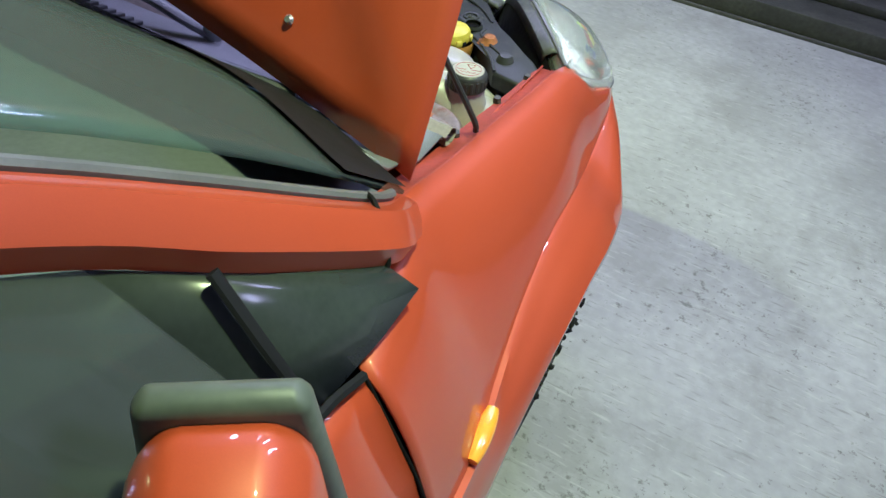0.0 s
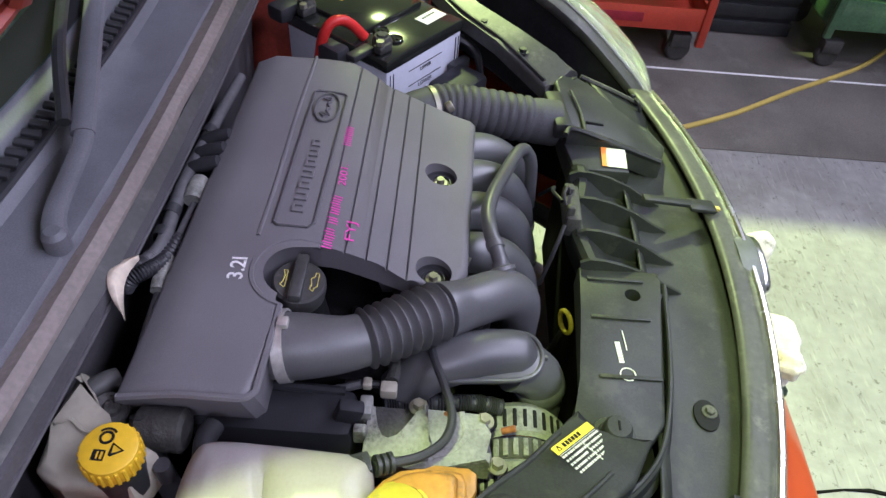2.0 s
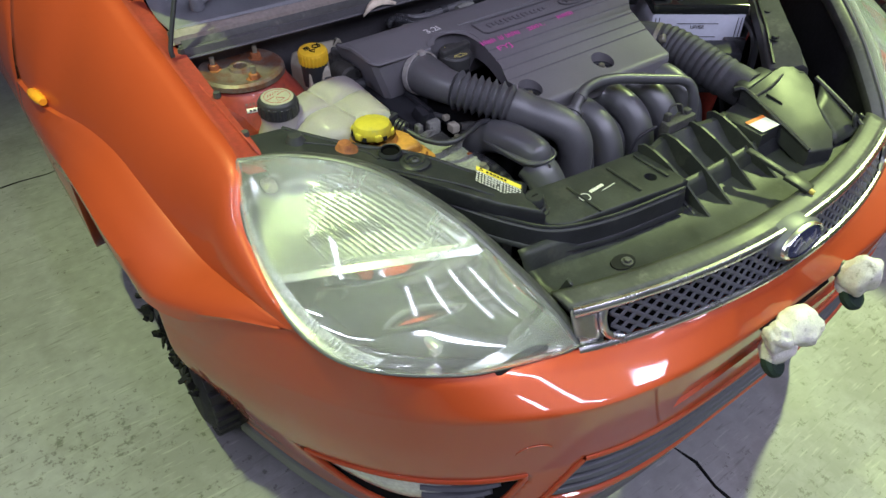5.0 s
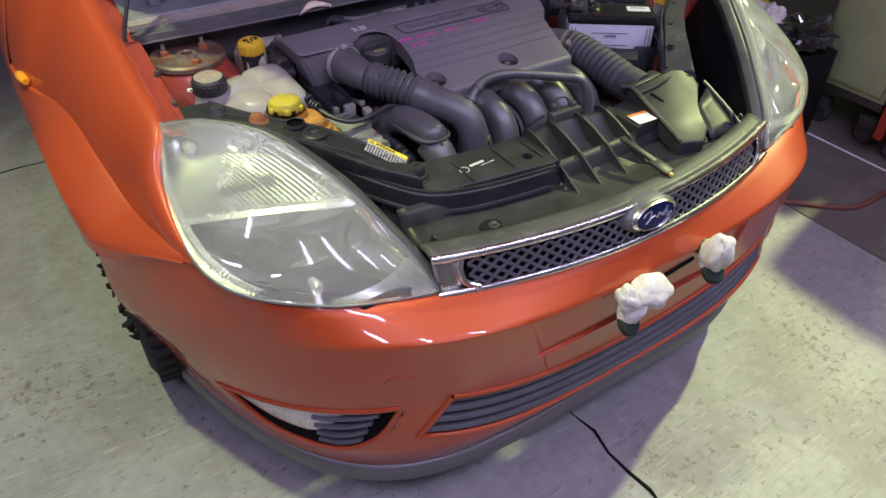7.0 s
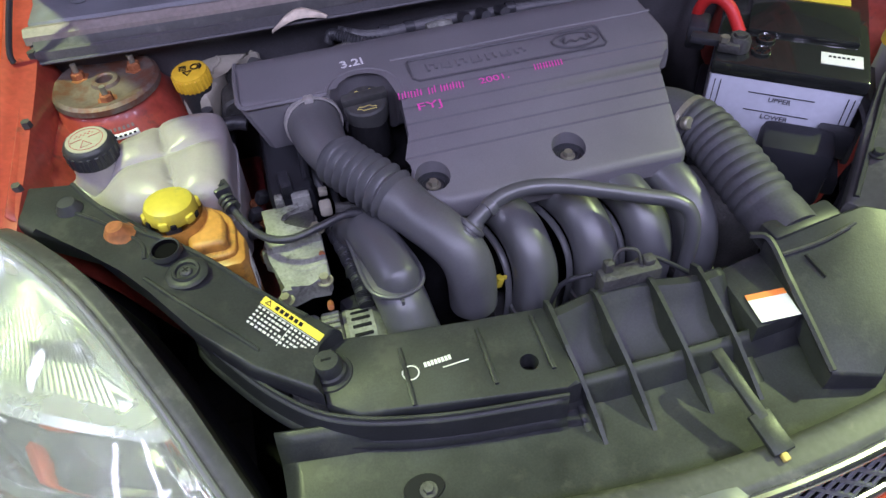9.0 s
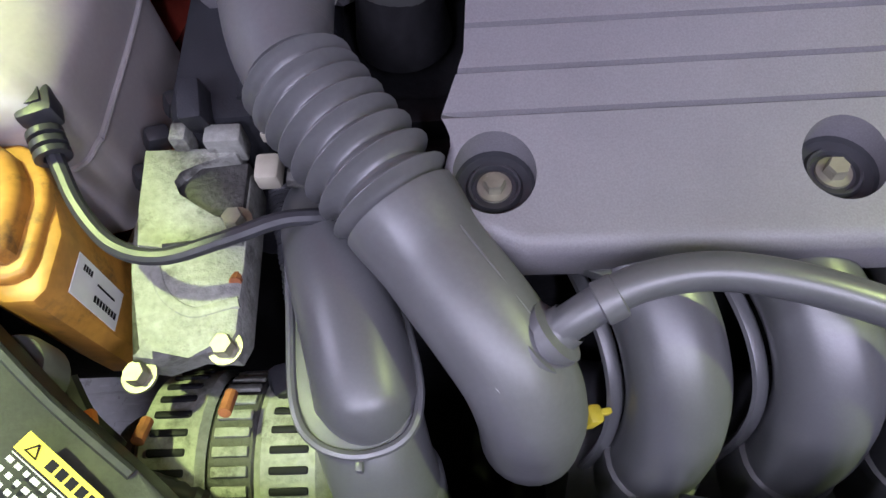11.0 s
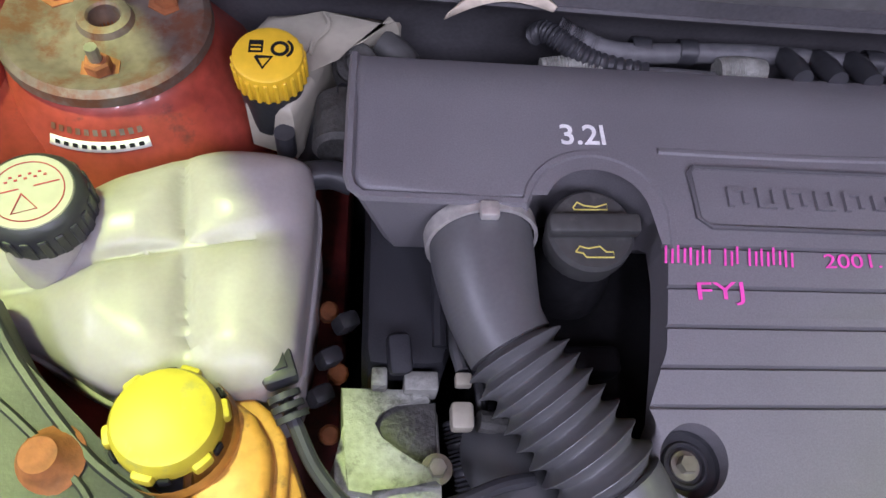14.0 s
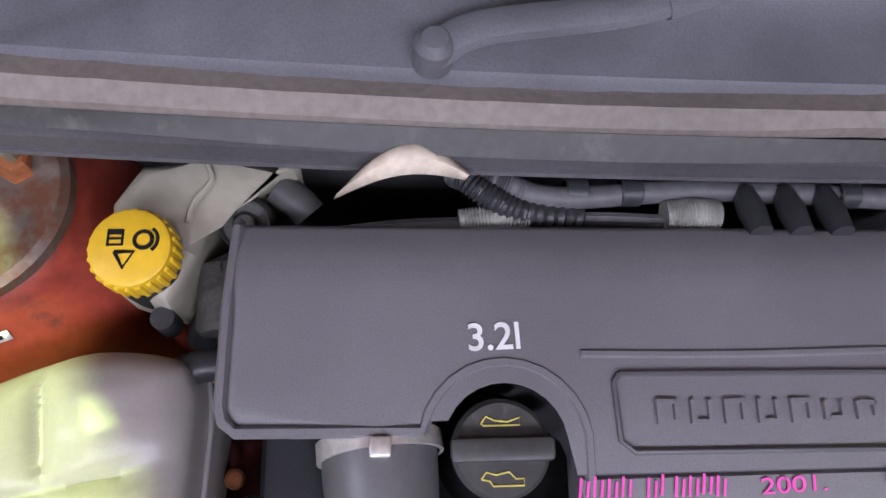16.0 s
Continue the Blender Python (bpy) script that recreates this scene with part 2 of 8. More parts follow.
def concrete():
    m = mat("stained_workshop_concrete", (0.27, 0.266, 0.266), 0.5, 0, 0.16, 1.6, bump=0.25, fine=35, stain=(0.215, 0.21, 0.205), stain_at=0.56)
    nt = m.node_tree
    nd, lk = nt.nodes, nt.links
    b = nd["Principled BSDF"]
    src = b.inputs["Base Color"].links[0].from_socket
    co = nd["Texture Coordinate"]
    vo = nd.new("ShaderNodeTexNoise")
    vo.inputs["Scale"].default_value, vo.inputs["Detail"].default_value, vo.inputs["Roughness"].default_value = 38, 5, 0.78
    ma = nd.new("ShaderNodeTexNoise")
    ma.inputs["Scale"].default_value, ma.inputs["Detail"].default_value = 2.2, 3
    lk.new(co.outputs["Object"], vo.inputs["Vector"]), lk.new(co.outputs["Object"], ma.inputs["Vector"])
    add = nd.new("ShaderNodeMath")
    add.operation = "MULTIPLY_ADD"
    add.inputs[1].default_value = 0.35
    lk.new(ma.outputs["Fac"], add.inputs[0]), lk.new(vo.outputs["Fac"], add.inputs[2])
    r = nd.new("ShaderNodeMapRange")
    r.inputs["From Min"].default_value, r.inputs["From Max"].default_value = 0.785, 0.845
    r.inputs["To Max"].default_value = 0.8
    lk.new(add.outputs[0], r.inputs["Value"])
    mix = nd.new("ShaderNodeMix")
    mix.data_type = "RGBA"
    lk.new(r.outputs[0], mix.inputs["Factor"]), lk.new(src, mix.inputs[6])
    mix.inputs[7].default_value = (0.10, 0.095, 0.085, 1)
    # short scratches, lighter and darker, in two directions
    last = mix.outputs[2]
    for turn, shade in ((0.5, (0.38, 0.375, 0.35, 1)), (-0.7, (0.13, 0.125, 0.115, 1))):
        mp, sc, rr, mx = nd.new("ShaderNodeMapping"), nd.new("ShaderNodeTexNoise"), nd.new("ShaderNodeMapRange"), nd.new("ShaderNodeMix")
        mp.inputs["Rotation"].default_value = (0, 0, turn)
        mp.inputs["Scale"].default_value = (14, 110, 1)
        sc.inputs["Scale"].default_value, sc.inputs["Detail"].default_value = 1.0, 3
        rr.inputs["From Min"].default_value, rr.inputs["From Max"].default_value, rr.inputs["To Max"].default_value = 0.60, 0.71, 0.55
        mx.data_type = "RGBA"
        mx.inputs[7].default_value = shade
        lk.new(co.outputs["Object"], mp.inputs["Vector"]), lk.new(mp.outputs[0], sc.inputs["Vector"]), lk.new(sc.outputs["Fac"], rr.inputs["Value"])
        lk.new(rr.outputs[0], mx.inputs["Factor"]), lk.new(last, mx.inputs[6])
        last = mx.outputs[2]
    lk.new(last, b.inputs["Base Color"])
    return m


def glass(name, tint, gloss, dust=0.0):
    """A thin pane: mostly clear and tinted, with a film of dust and a share of mirror gloss."""
    m = bpy.data.materials.new(name)
    m.use_nodes = True
    nd, lk = m.node_tree.nodes, m.node_tree.links
    nd.remove(nd["Principled BSDF"])
    clear, shine, mix = nd.new("ShaderNodeBsdfTransparent"), nd.new("ShaderNodeBsdfGlossy"), nd.new("ShaderNodeMixShader")
    clear.inputs["Color"].default_value = (*tint, 1)
    shine.inputs["Color"].default_value = (0.8, 0.95, 0.95, 1)
    co, grime, share = nd.new("ShaderNodeTexCoord"), nd.new("ShaderNodeTexNoise"), nd.new("ShaderNodeMapRange")
    grime.inputs["Scale"].default_value, grime.inputs["Detail"].default_value = 5, 5
    share.inputs["To Min"].default_value, share.inputs["To Max"].default_value = 0.05, 0.22
    lk.new(co.outputs["Object"], grime.inputs["Vector"]), lk.new(grime.outputs["Fac"], share.inputs["Value"])
    lk.new(share.outputs[0], shine.inputs["Roughness"])
    mix.inputs["Fac"].default_value = gloss
    film, haze = nd.new("ShaderNodeBsdfDiffuse"), nd.new("ShaderNodeMixShader")
    film.inputs["Color"].default_value = (0.36, 0.40, 0.40, 1)
    amount = nd.new("ShaderNodeMapRange")
    amount.inputs["To Min"].default_value, amount.inputs["To Max"].default_value = dust * 0.6, dust * 1.4
    lk.new(grime.outputs["Fac"], amount.inputs["Value"]), lk.new(amount.outputs[0], haze.inputs["Fac"])
    lk.new(clear.outputs[0], haze.inputs[1]), lk.new(film.outputs[0], haze.inputs[2])
    lk.new(haze.outputs[0], mix.inputs[1]), lk.new(shine.outputs[0], mix.inputs[2])
    lk.new(mix.outputs[0], nd["Material Output"].inputs["Surface"])
    return m


for dull in (DUSTY, SHELF):
    dull.node_tree.nodes["Principled BSDF"].inputs["Specular IOR Level"].default_value = 0.35
for dull in (HOLE_SHADE, DARK, BLACK_FILL, BLACKISH, UNDERSEAL, PLASTIC):
    dull.node_tree.nodes["Principled BSDF"].inputs["Specular IOR Level"].default_value = 0.15
CONCRETE = concrete()
for shiny in (RUBBER, RUNNER):
    shiny.node_tree.nodes["Principled BSDF"].inputs["Specular IOR Level"].default_value = 1.0
GLASS = glass("green_tinted_window_glass", (0.62, 0.80, 0.78), 0.05, 0.09)
QUARTER = mat("dark_quarter_glass", (0.034, 0.041, 0.040), 0.22, 0, 0.12, 8)
SIDE_GLASS = glass("dark_green_side_glass", (0.30, 0.34, 0.33), 0.06, 0.11)
LENS = mat("hazy_headlamp_plastic", (0.80, 0.83, 0.78), 0.05, 0, 0.03, 10, trans=0.92, ior=1.4)
DARKCHROME = mat("smoked_chrome_bowl", (0.80, 0.78, 0.80), 0.05, 1.0, 0.06, 9)
DARKRED = mat("dark_red_chassis_paint", (0.11, 0.018, 0.014), 0.5, 0, 0.3, 14, stain=(0.04, 0.02, 0.018), stain_at=0.6)
FOGGLASS = mat("milky_fog_lamp_glass", (0.62, 0.61, 0.60), 0.16, 0.25, 0.18, 30, coat=0.6)
CREAM = mat("cream_plastic", (0.36, 0.34, 0.27), 0.4, 0, 0.1, 14)
HOSE_GREY = mat("dull_grey_black_rubber", (0.06, 0.061, 0.066), 0.58, 0, 0.22, 18, bump=0.08, fine=300)

# ---- building blocks ----


def thing(name, at, label, category, group="", kind=""):
    ob = new(name)
    ob.empty_display_size = 0.05
    ob.location = at
    return tagged(ob, label, category, group, kind)


def part(name, bm, material, parent=None, label="", smooth=True, angle=35):
    me = bpy.data.meshes.new(name)
    bmesh.ops.recalc_face_normals(bm, faces=bm.faces)
    bm.to_mesh(me)
    bm.free()
    me.materials.append(material)
    if smooth:
        me.shade_smooth()
        me.set_sharp_from_angle(angle=radians(angle))
    ob = new(name, me)
    if parent is not None:
        ob.parent = parent
        if parent.type == "EMPTY":
            ob.matrix_parent_inverse = Matrix.Translation(-Vector(parent.location))
    if label:
        ob["label"] = label
    return ob


def single(name, bm, material, label, category, kind="", group="", smooth=True):
    return tagged(part(name, bm, material, smooth=smooth), label, category, group, kind)


def cut(ob, *cutters):
    """Takes the cutters' volumes out of a mesh for good."""
    tmp = []
    for b in cutters:
        me = bpy.data.meshes.new("tmp")
        bmesh.ops.recalc_face_normals(b, faces=b.faces)
        b.to_mesh(me)
        b.free()
        c = bpy.data.objects.new("tmp", me)
        scene.collection.objects.link(c)
        md = ob.modifiers.new("bore", "BOOLEAN")
        md.operation, md.object, md.solver = "DIFFERENCE", c, "EXACT"
        tmp.append(c)
    bpy.context.view_layer.update()
    me = bpy.data.meshes.new_from_object(ob.evaluated_get(bpy.context.evaluated_depsgraph_get()))
    ob.modifiers.clear()
    ob.data = me
    for c in tmp:
        bpy.data.objects.remove(c)
    me.shade_smooth()
    me.set_sharp_from_angle(angle=radians(35))
    return ob


def thick(ob, t, offset=-1):
    md = ob.modifiers.new("thickness", "SOLIDIFY")
    md.thickness, md.offset = t, offset
    return ob


def box(c, size, bevel=0.004, rot=(0, 0, 0), seg=2):
    bm = bmesh.new()
    bmesh.ops.create_cube(bm, size=1, matrix=Matrix.Diagonal((*size, 1)))
    if bevel:
        bmesh.ops.bevel(bm, geom=list(bm.edges), offset=min(bevel, min(size) * 0.45), segments=seg, profile=0.5, affect="EDGES")
    bmesh.ops.transform(bm, matrix=pose(*c, *rot), verts=bm.verts)
    return bm


def join(*bms):
    out = bmesh.new()
    for b in bms:
        me = bpy.data.meshes.new("tmp")
        b.to_mesh(me)
        b.free()
        out.from_mesh(me)
        bpy.data.meshes.remove(me)
    return out


def lathe(profile, m, seg=32):
    """Spins (radius, height) points round the z axis, then moves them by m."""
    bm = bmesh.new()
    rings = []
    for r, h in profile:
        if r < 1e-6:
            rings.append([bm.verts.new(m @ Vector((0, 0, h)))])
        else:
            rings.append([bm.verts.new(m @ Vector((r * math.cos(2 * math.pi * i / seg), r * math.sin(2 * math.pi * i / seg), h))) for i in range(seg)])
    for a, b in zip(rings, rings[1:]):
        for i in range(seg):
            j = (i + 1) % seg
            q = [a[i % len(a)], a[j % len(a)], b[j % len(b)], b[i % len(b)]]
            q = list(dict.fromkeys(q))
            if len(q) > 2:
                bm.faces.new(q)
    return bm


def cyl(c, r, h, rot=(0, 0, 0), seg=24, bevel=0.0):
    b = min(bevel, r * 0.4, h * 0.4)
    prof = [(0, 0), (r - b, 0), (r, b), (r, h - b), (r - b, h), (0, h)] if b else [(0, 0), (r, 0), (r, h), (0, h)]
    return lathe(prof, pose(*c, *rot), seg)


def spline(pts, n=8):
    """Points along a smooth curve through pts."""
    p = [Vector(q) for q in pts]
    p = [2 * p[0] - p[1]] + p + [2 * p[-1] - p[-2]]
    out = []
    for i in range(1, len(p) - 2):
        for k in range(n):
            t = k / n
            a, b, c, d = p[i - 1], p[i], p[i + 1], p[i + 2]
            out.append(0.5 * (2 * b + (c - a) * t + (2 * a - 5 * b + 4 * c - d) * t * t + (3 * b - 3 * c + d - a) * t ** 3))
    return out + [p[-2]]


def tube(pts, radius, seg=16, n=8, flat=1.0, caps=True, raw=False):
    """A round tube along a curve; radius: a number, or a function of the share 0 to 1 of the way."""
    c = [Vector(q) for q in pts] if raw else spline(pts, n)
    bm = bmesh.new()
    t0 = (c[1] - c[0]).normalized()
    side = t0.orthogonal().normalized()
    if abs(t0.z) < 0.9:
        side = t0.cross(Vector((0, 0, 1))).normalized()
    rings = []
    for i, q in enumerate(c):
        t = (c[min(i + 1, len(c) - 1)] - c[max(i - 1, 0)]).normalized()
        side = (side - t * side.dot(t)).normalized()
        up = side.cross(t)
        r = radius(i / (len(c) - 1)) if callable(radius) else radius
        rings.append([bm.verts.new(q + r * math.cos(a) * side + flat * r * math.sin(a) * up) for a in (2 * math.pi * k / seg for k in range(seg))])
    for a, b in zip(rings, rings[1:]):
        for k in range(seg):
            bm.faces.new((a[k], a[(k + 1) % seg], b[(k + 1) % seg], b[k]))
    if caps:
        bm.faces.new(rings[0][::-1]), bm.faces.new(rings[-1])
    return bm


def grid(rows, closed=False):
    """A sheet over rows of points, all of one length."""
    bm = bmesh.new()
    v = [[bm.verts.new(p) for p in r] for r in rows]
    for a, b in zip(v, v[1:]):
        for k in range(len(a) - (0 if closed else 1)):
            j = (k + 1) % len(a)
            try:
                bm.faces.new((a[k], a[j], b[j], b[k]))
            except ValueError:
                pass
    bmesh.ops.remove_doubles(bm, verts=bm.verts, dist=1e-5)
    return bm


def slab(outline, z0, z1, bevel=0.004, seg=2, m=None):
    """A plate with the given outline (x, y), from z0 to z1, its top edge rounded."""
    bm = bmesh.new()
    lo = [bm.verts.new((x, y, z0)) for x, y in outline]
    hi = [bm.verts.new((x, y, z1)) for x, y in outline]
    n = len(lo)
    bm.faces.new(lo[::-1])
    top = bm.faces.new(hi)
    for i in range(n):
        bm.faces.new((lo[i], lo[(i + 1) % n], hi[(i + 1) % n], hi[i]))
    if bevel:
        bmesh.ops.bevel(bm, geom=list(top.edges), offset=bevel, segments=seg, profile=0.5, affect="EDGES")
    bmesh.ops.triangulate(bm, faces=[f for f in bm.faces if len(f.verts) > 4])
    if m is not None:
        bmesh.ops.transform(bm, matrix=m, verts=bm.verts)
    return bm


def writing(text, size, m, material, parent, name="lettering", depth=0.0006, bold=0.0):
    cu = bpy.data.curves.new(name, "FONT")
    cu.body, cu.size, cu.extrude, cu.align_x, cu.align_y, cu.offset = text, size, depth, "CENTER", "CENTER", bold
    tmp = bpy.data.objects.new("tmp", cu)
    me = bpy.data.meshes.new_from_object(tmp)
    bpy.data.objects.remove(tmp)
    me.transform(m)
    me.materials.clear()
    me.materials.append(material)
    ob = new(name, me)
    ob.parent = parent
    if parent.type == "EMPTY":
        ob.matrix_parent_inverse = Matrix.Translation(-Vector(parent.location))
    return ob


def bars(rows, m, height=0.0006):
    """Flat bars (x, y, width, depth) in the plane of m, in place of print that cannot be read."""
    out = []
    for x, y, w, d in rows:
        b = box((x, y, 0), (w, d, height), 0)
        bmesh.ops.transform(b, matrix=m, verts=b.verts)
        out.append(b)
    return join(*out)


def bolt(parent, at, r=0.007, h=0.008, material=None, rot=(0, 0, 0), washer=True):
    b = lathe([(0, h), (r * 0.9, h), (r, h * 0.8), (r, 0), (0, 0)], pose(*at, *rot), 6)
    if washer:
        b = join(b, lathe([(0, 0.0015), (r * 1.55, 0.0015), (r * 1.6, 0), (0, 0)], pose(*at, *rot), 20))
    return part("bolt", b, material or STEEL, parent, smooth=False)


def lerp(a, b, t):
    return a + (b - a) * t


def smooth_step(a, b, x):
    t = min(1, max(0, (x - a) / (b - a)))
    return t * t * (3 - 2 * t)


# ---- room ----
def room():
    x0, x1, y0, y1, top = -4.2, 3.4, -3.4, 6.2, FLOOR + 3.3
    single("floor", box(((x0 + x1) / 2, (y0 + y1) / 2, FLOOR - 0.06), (x1 - x0 + 0.4, y1 - y0 + 0.4, 0.12), 0), CONCRETE, "worn grey concrete workshop floor with dark oil spots", "floor", "structure", smooth=False)
    single("ceiling", box(((x0 + x1) / 2, (y0 + y1) / 2, top + 0.05), (x1 - x0 + 0.4, y1 - y0 + 0.4, 0.1), 0), CEIL, "plain dull white workshop ceiling", "ceiling", "structure", smooth=False)
    for name, c, s in (("wall_front", ((x0 + x1) / 2, y0 - 0.1, 1.65 + FLOOR), (x1 - x0, 0.2, 3.3)), ("wall_rear", ((x0 + x1) / 2, y1 + 0.1, 1.65 + FLOOR), (x1 - x0, 0.2, 3.3)), ("wall_right", (x0 - 0.1, (y0 + y1) / 2, 1.65 + FLOOR), (0.2, y1 - y0, 3.3)), ("wall_left", (x1 + 0.1, (y0 + y1) / 2, 1.65 + FLOOR), (0.2, y1 - y0, 3.3))):
        single(name, box(c, s, 0), WALLG if name == "wall_left" else WALLP, "plain grimy painted workshop wall", "wall", "structure", smooth=False)
    # expansion joints
    rng = random.Random(5)
    for pts in ([(-0.03 + rng.uniform(-0.008, 0.008), y) for y in np.arange(-1.64, 0.7, 0.06)], [(x, 1.93 + rng.uniform(-0.006, 0.006)) for x in np.arange(-4.0, 3.2, 0.08)]):
        c = [(x, y, FLOOR - 0.0015) for x, y in pts]
        b = tube(c, lambda t: 0.0045 + 0.0025 * math.sin(61 * t) * math.sin(23 * t), 6, raw=True)
        single("floor_joint", b, DARK, "dark crumbling joint line in the concrete floor", "floor joint", "structure")


room()

# ---- car body ----
car = thing("car", (0, 1.6, FLOOR), "orange small hatchback with its bonnet propped open", "car")


def curve(points):
    """A smooth function through (x, y) points, even in x."""
    sm = spline([(x, y, 0) for x, y in points], 10)
    xs, ys = [p.x for p in sm], [p.y for p in sm]
    return lambda x: float(np.interp(abs(x), xs, ys))


crease = curve([(0, 0.577), (0.2, 0.581), (0.4, 0.600), (0.55, 0.602), (0.70, 0.576), (0.80, 0.556), (0.866, 0.545)])
bumper_top = curve([(0, 0.628), (0.25, 0.627), (0.41, 0.632), (0.5, 0.643), (0.59, 0.652), (0.69, 0.669), (0.742, 0.684), (0.80, 0.664), (0.845, 0.630), (0.866, 0.600)])
bumper_set_back = curve([(0, -0.032), (0.2, -0.014), (0.3, 0.006), (0.40, 0.036), (0.43, 0.046), (0.50, 0.066), (0.59, 0.092), (0.66, 0.137), (0.69, 0.160), (0.742, 0.262), (0.80, 0.372), (0.845, 0.466), (0.866, 0.540)])


def nose(x, z):
    """How far back the car's front skin lies at x and height z."""
    a = min(1.0, abs(x) / 0.865)
    y = -0.06 + 0.60 * a ** 4.4
    d = crease(x) - z
    tuck = 0.15 * max(0.0, min(0.18, d)) + 0.05 * smooth_step(0.30, 0.16, z)
    if d < 0:
        y = lerp(y, bumper_set_back(x), min(1.0, -d / (bumper_top(x) - crease(x))))
    return y + tuck * (1 - 0.6 * a ** 4)


def tuck_in(x, z):
    """The corners draw in towards the ground."""
    return x * (1 - 0.085 * smooth_step(0.50, 0.18, z) * (abs(x) / 0.865) ** 3)


def across(n=120):
    xs = [0.865 * s * (1 - (1 - abs(s)) ** 1.35) / max(abs(s), 1e-9) if s else 0.0 for s in (i / n - 1 for i in range(2 * n + 1))]
    return sorted(xs + [-0.2585, -0.2565, 0.2565, 0.2585])


intake_top = lambda u: (0.424 * u, 0.376 + 0.056 * u * u)
intake_low = lambda u: (0.486 * u, 0.272 + 0.062 * u * u)
fog_top = curve([(0.515, 0.424), (0.58, 0.413), (0.642, 0.399), (0.72, 0.374), (0.768, 0.350)])
fog_low = curve([(0.515, 0.416), (0.535, 0.368), (0.563, 0.325), (0.61, 0.288), (0.668, 0.271), (0.726, 0.280), (0.768, 0.344)])


def in_opening(x, z):
    """Whether a spot of the front skin lies in the lower intake or in a fog lamp pocket."""
    a = abs(x)
    if 0.515 < a < 0.768 and fog_low(a) < z < fog_top(a):
        return True
    (xt, zt), (xl, zl) = intake_top(1.0), intake_low(1.0)
    if zl - 0.07 < z < zt and a < xt + (zt - z) / (zt - zl) * (xl - xt):
        u = a / lerp(0.424, 0.486, min(1, max(0, (zt - z) / (zt - zl))))
        return intake_low(u)[1] < z < intake_top(u)[1]
    return False


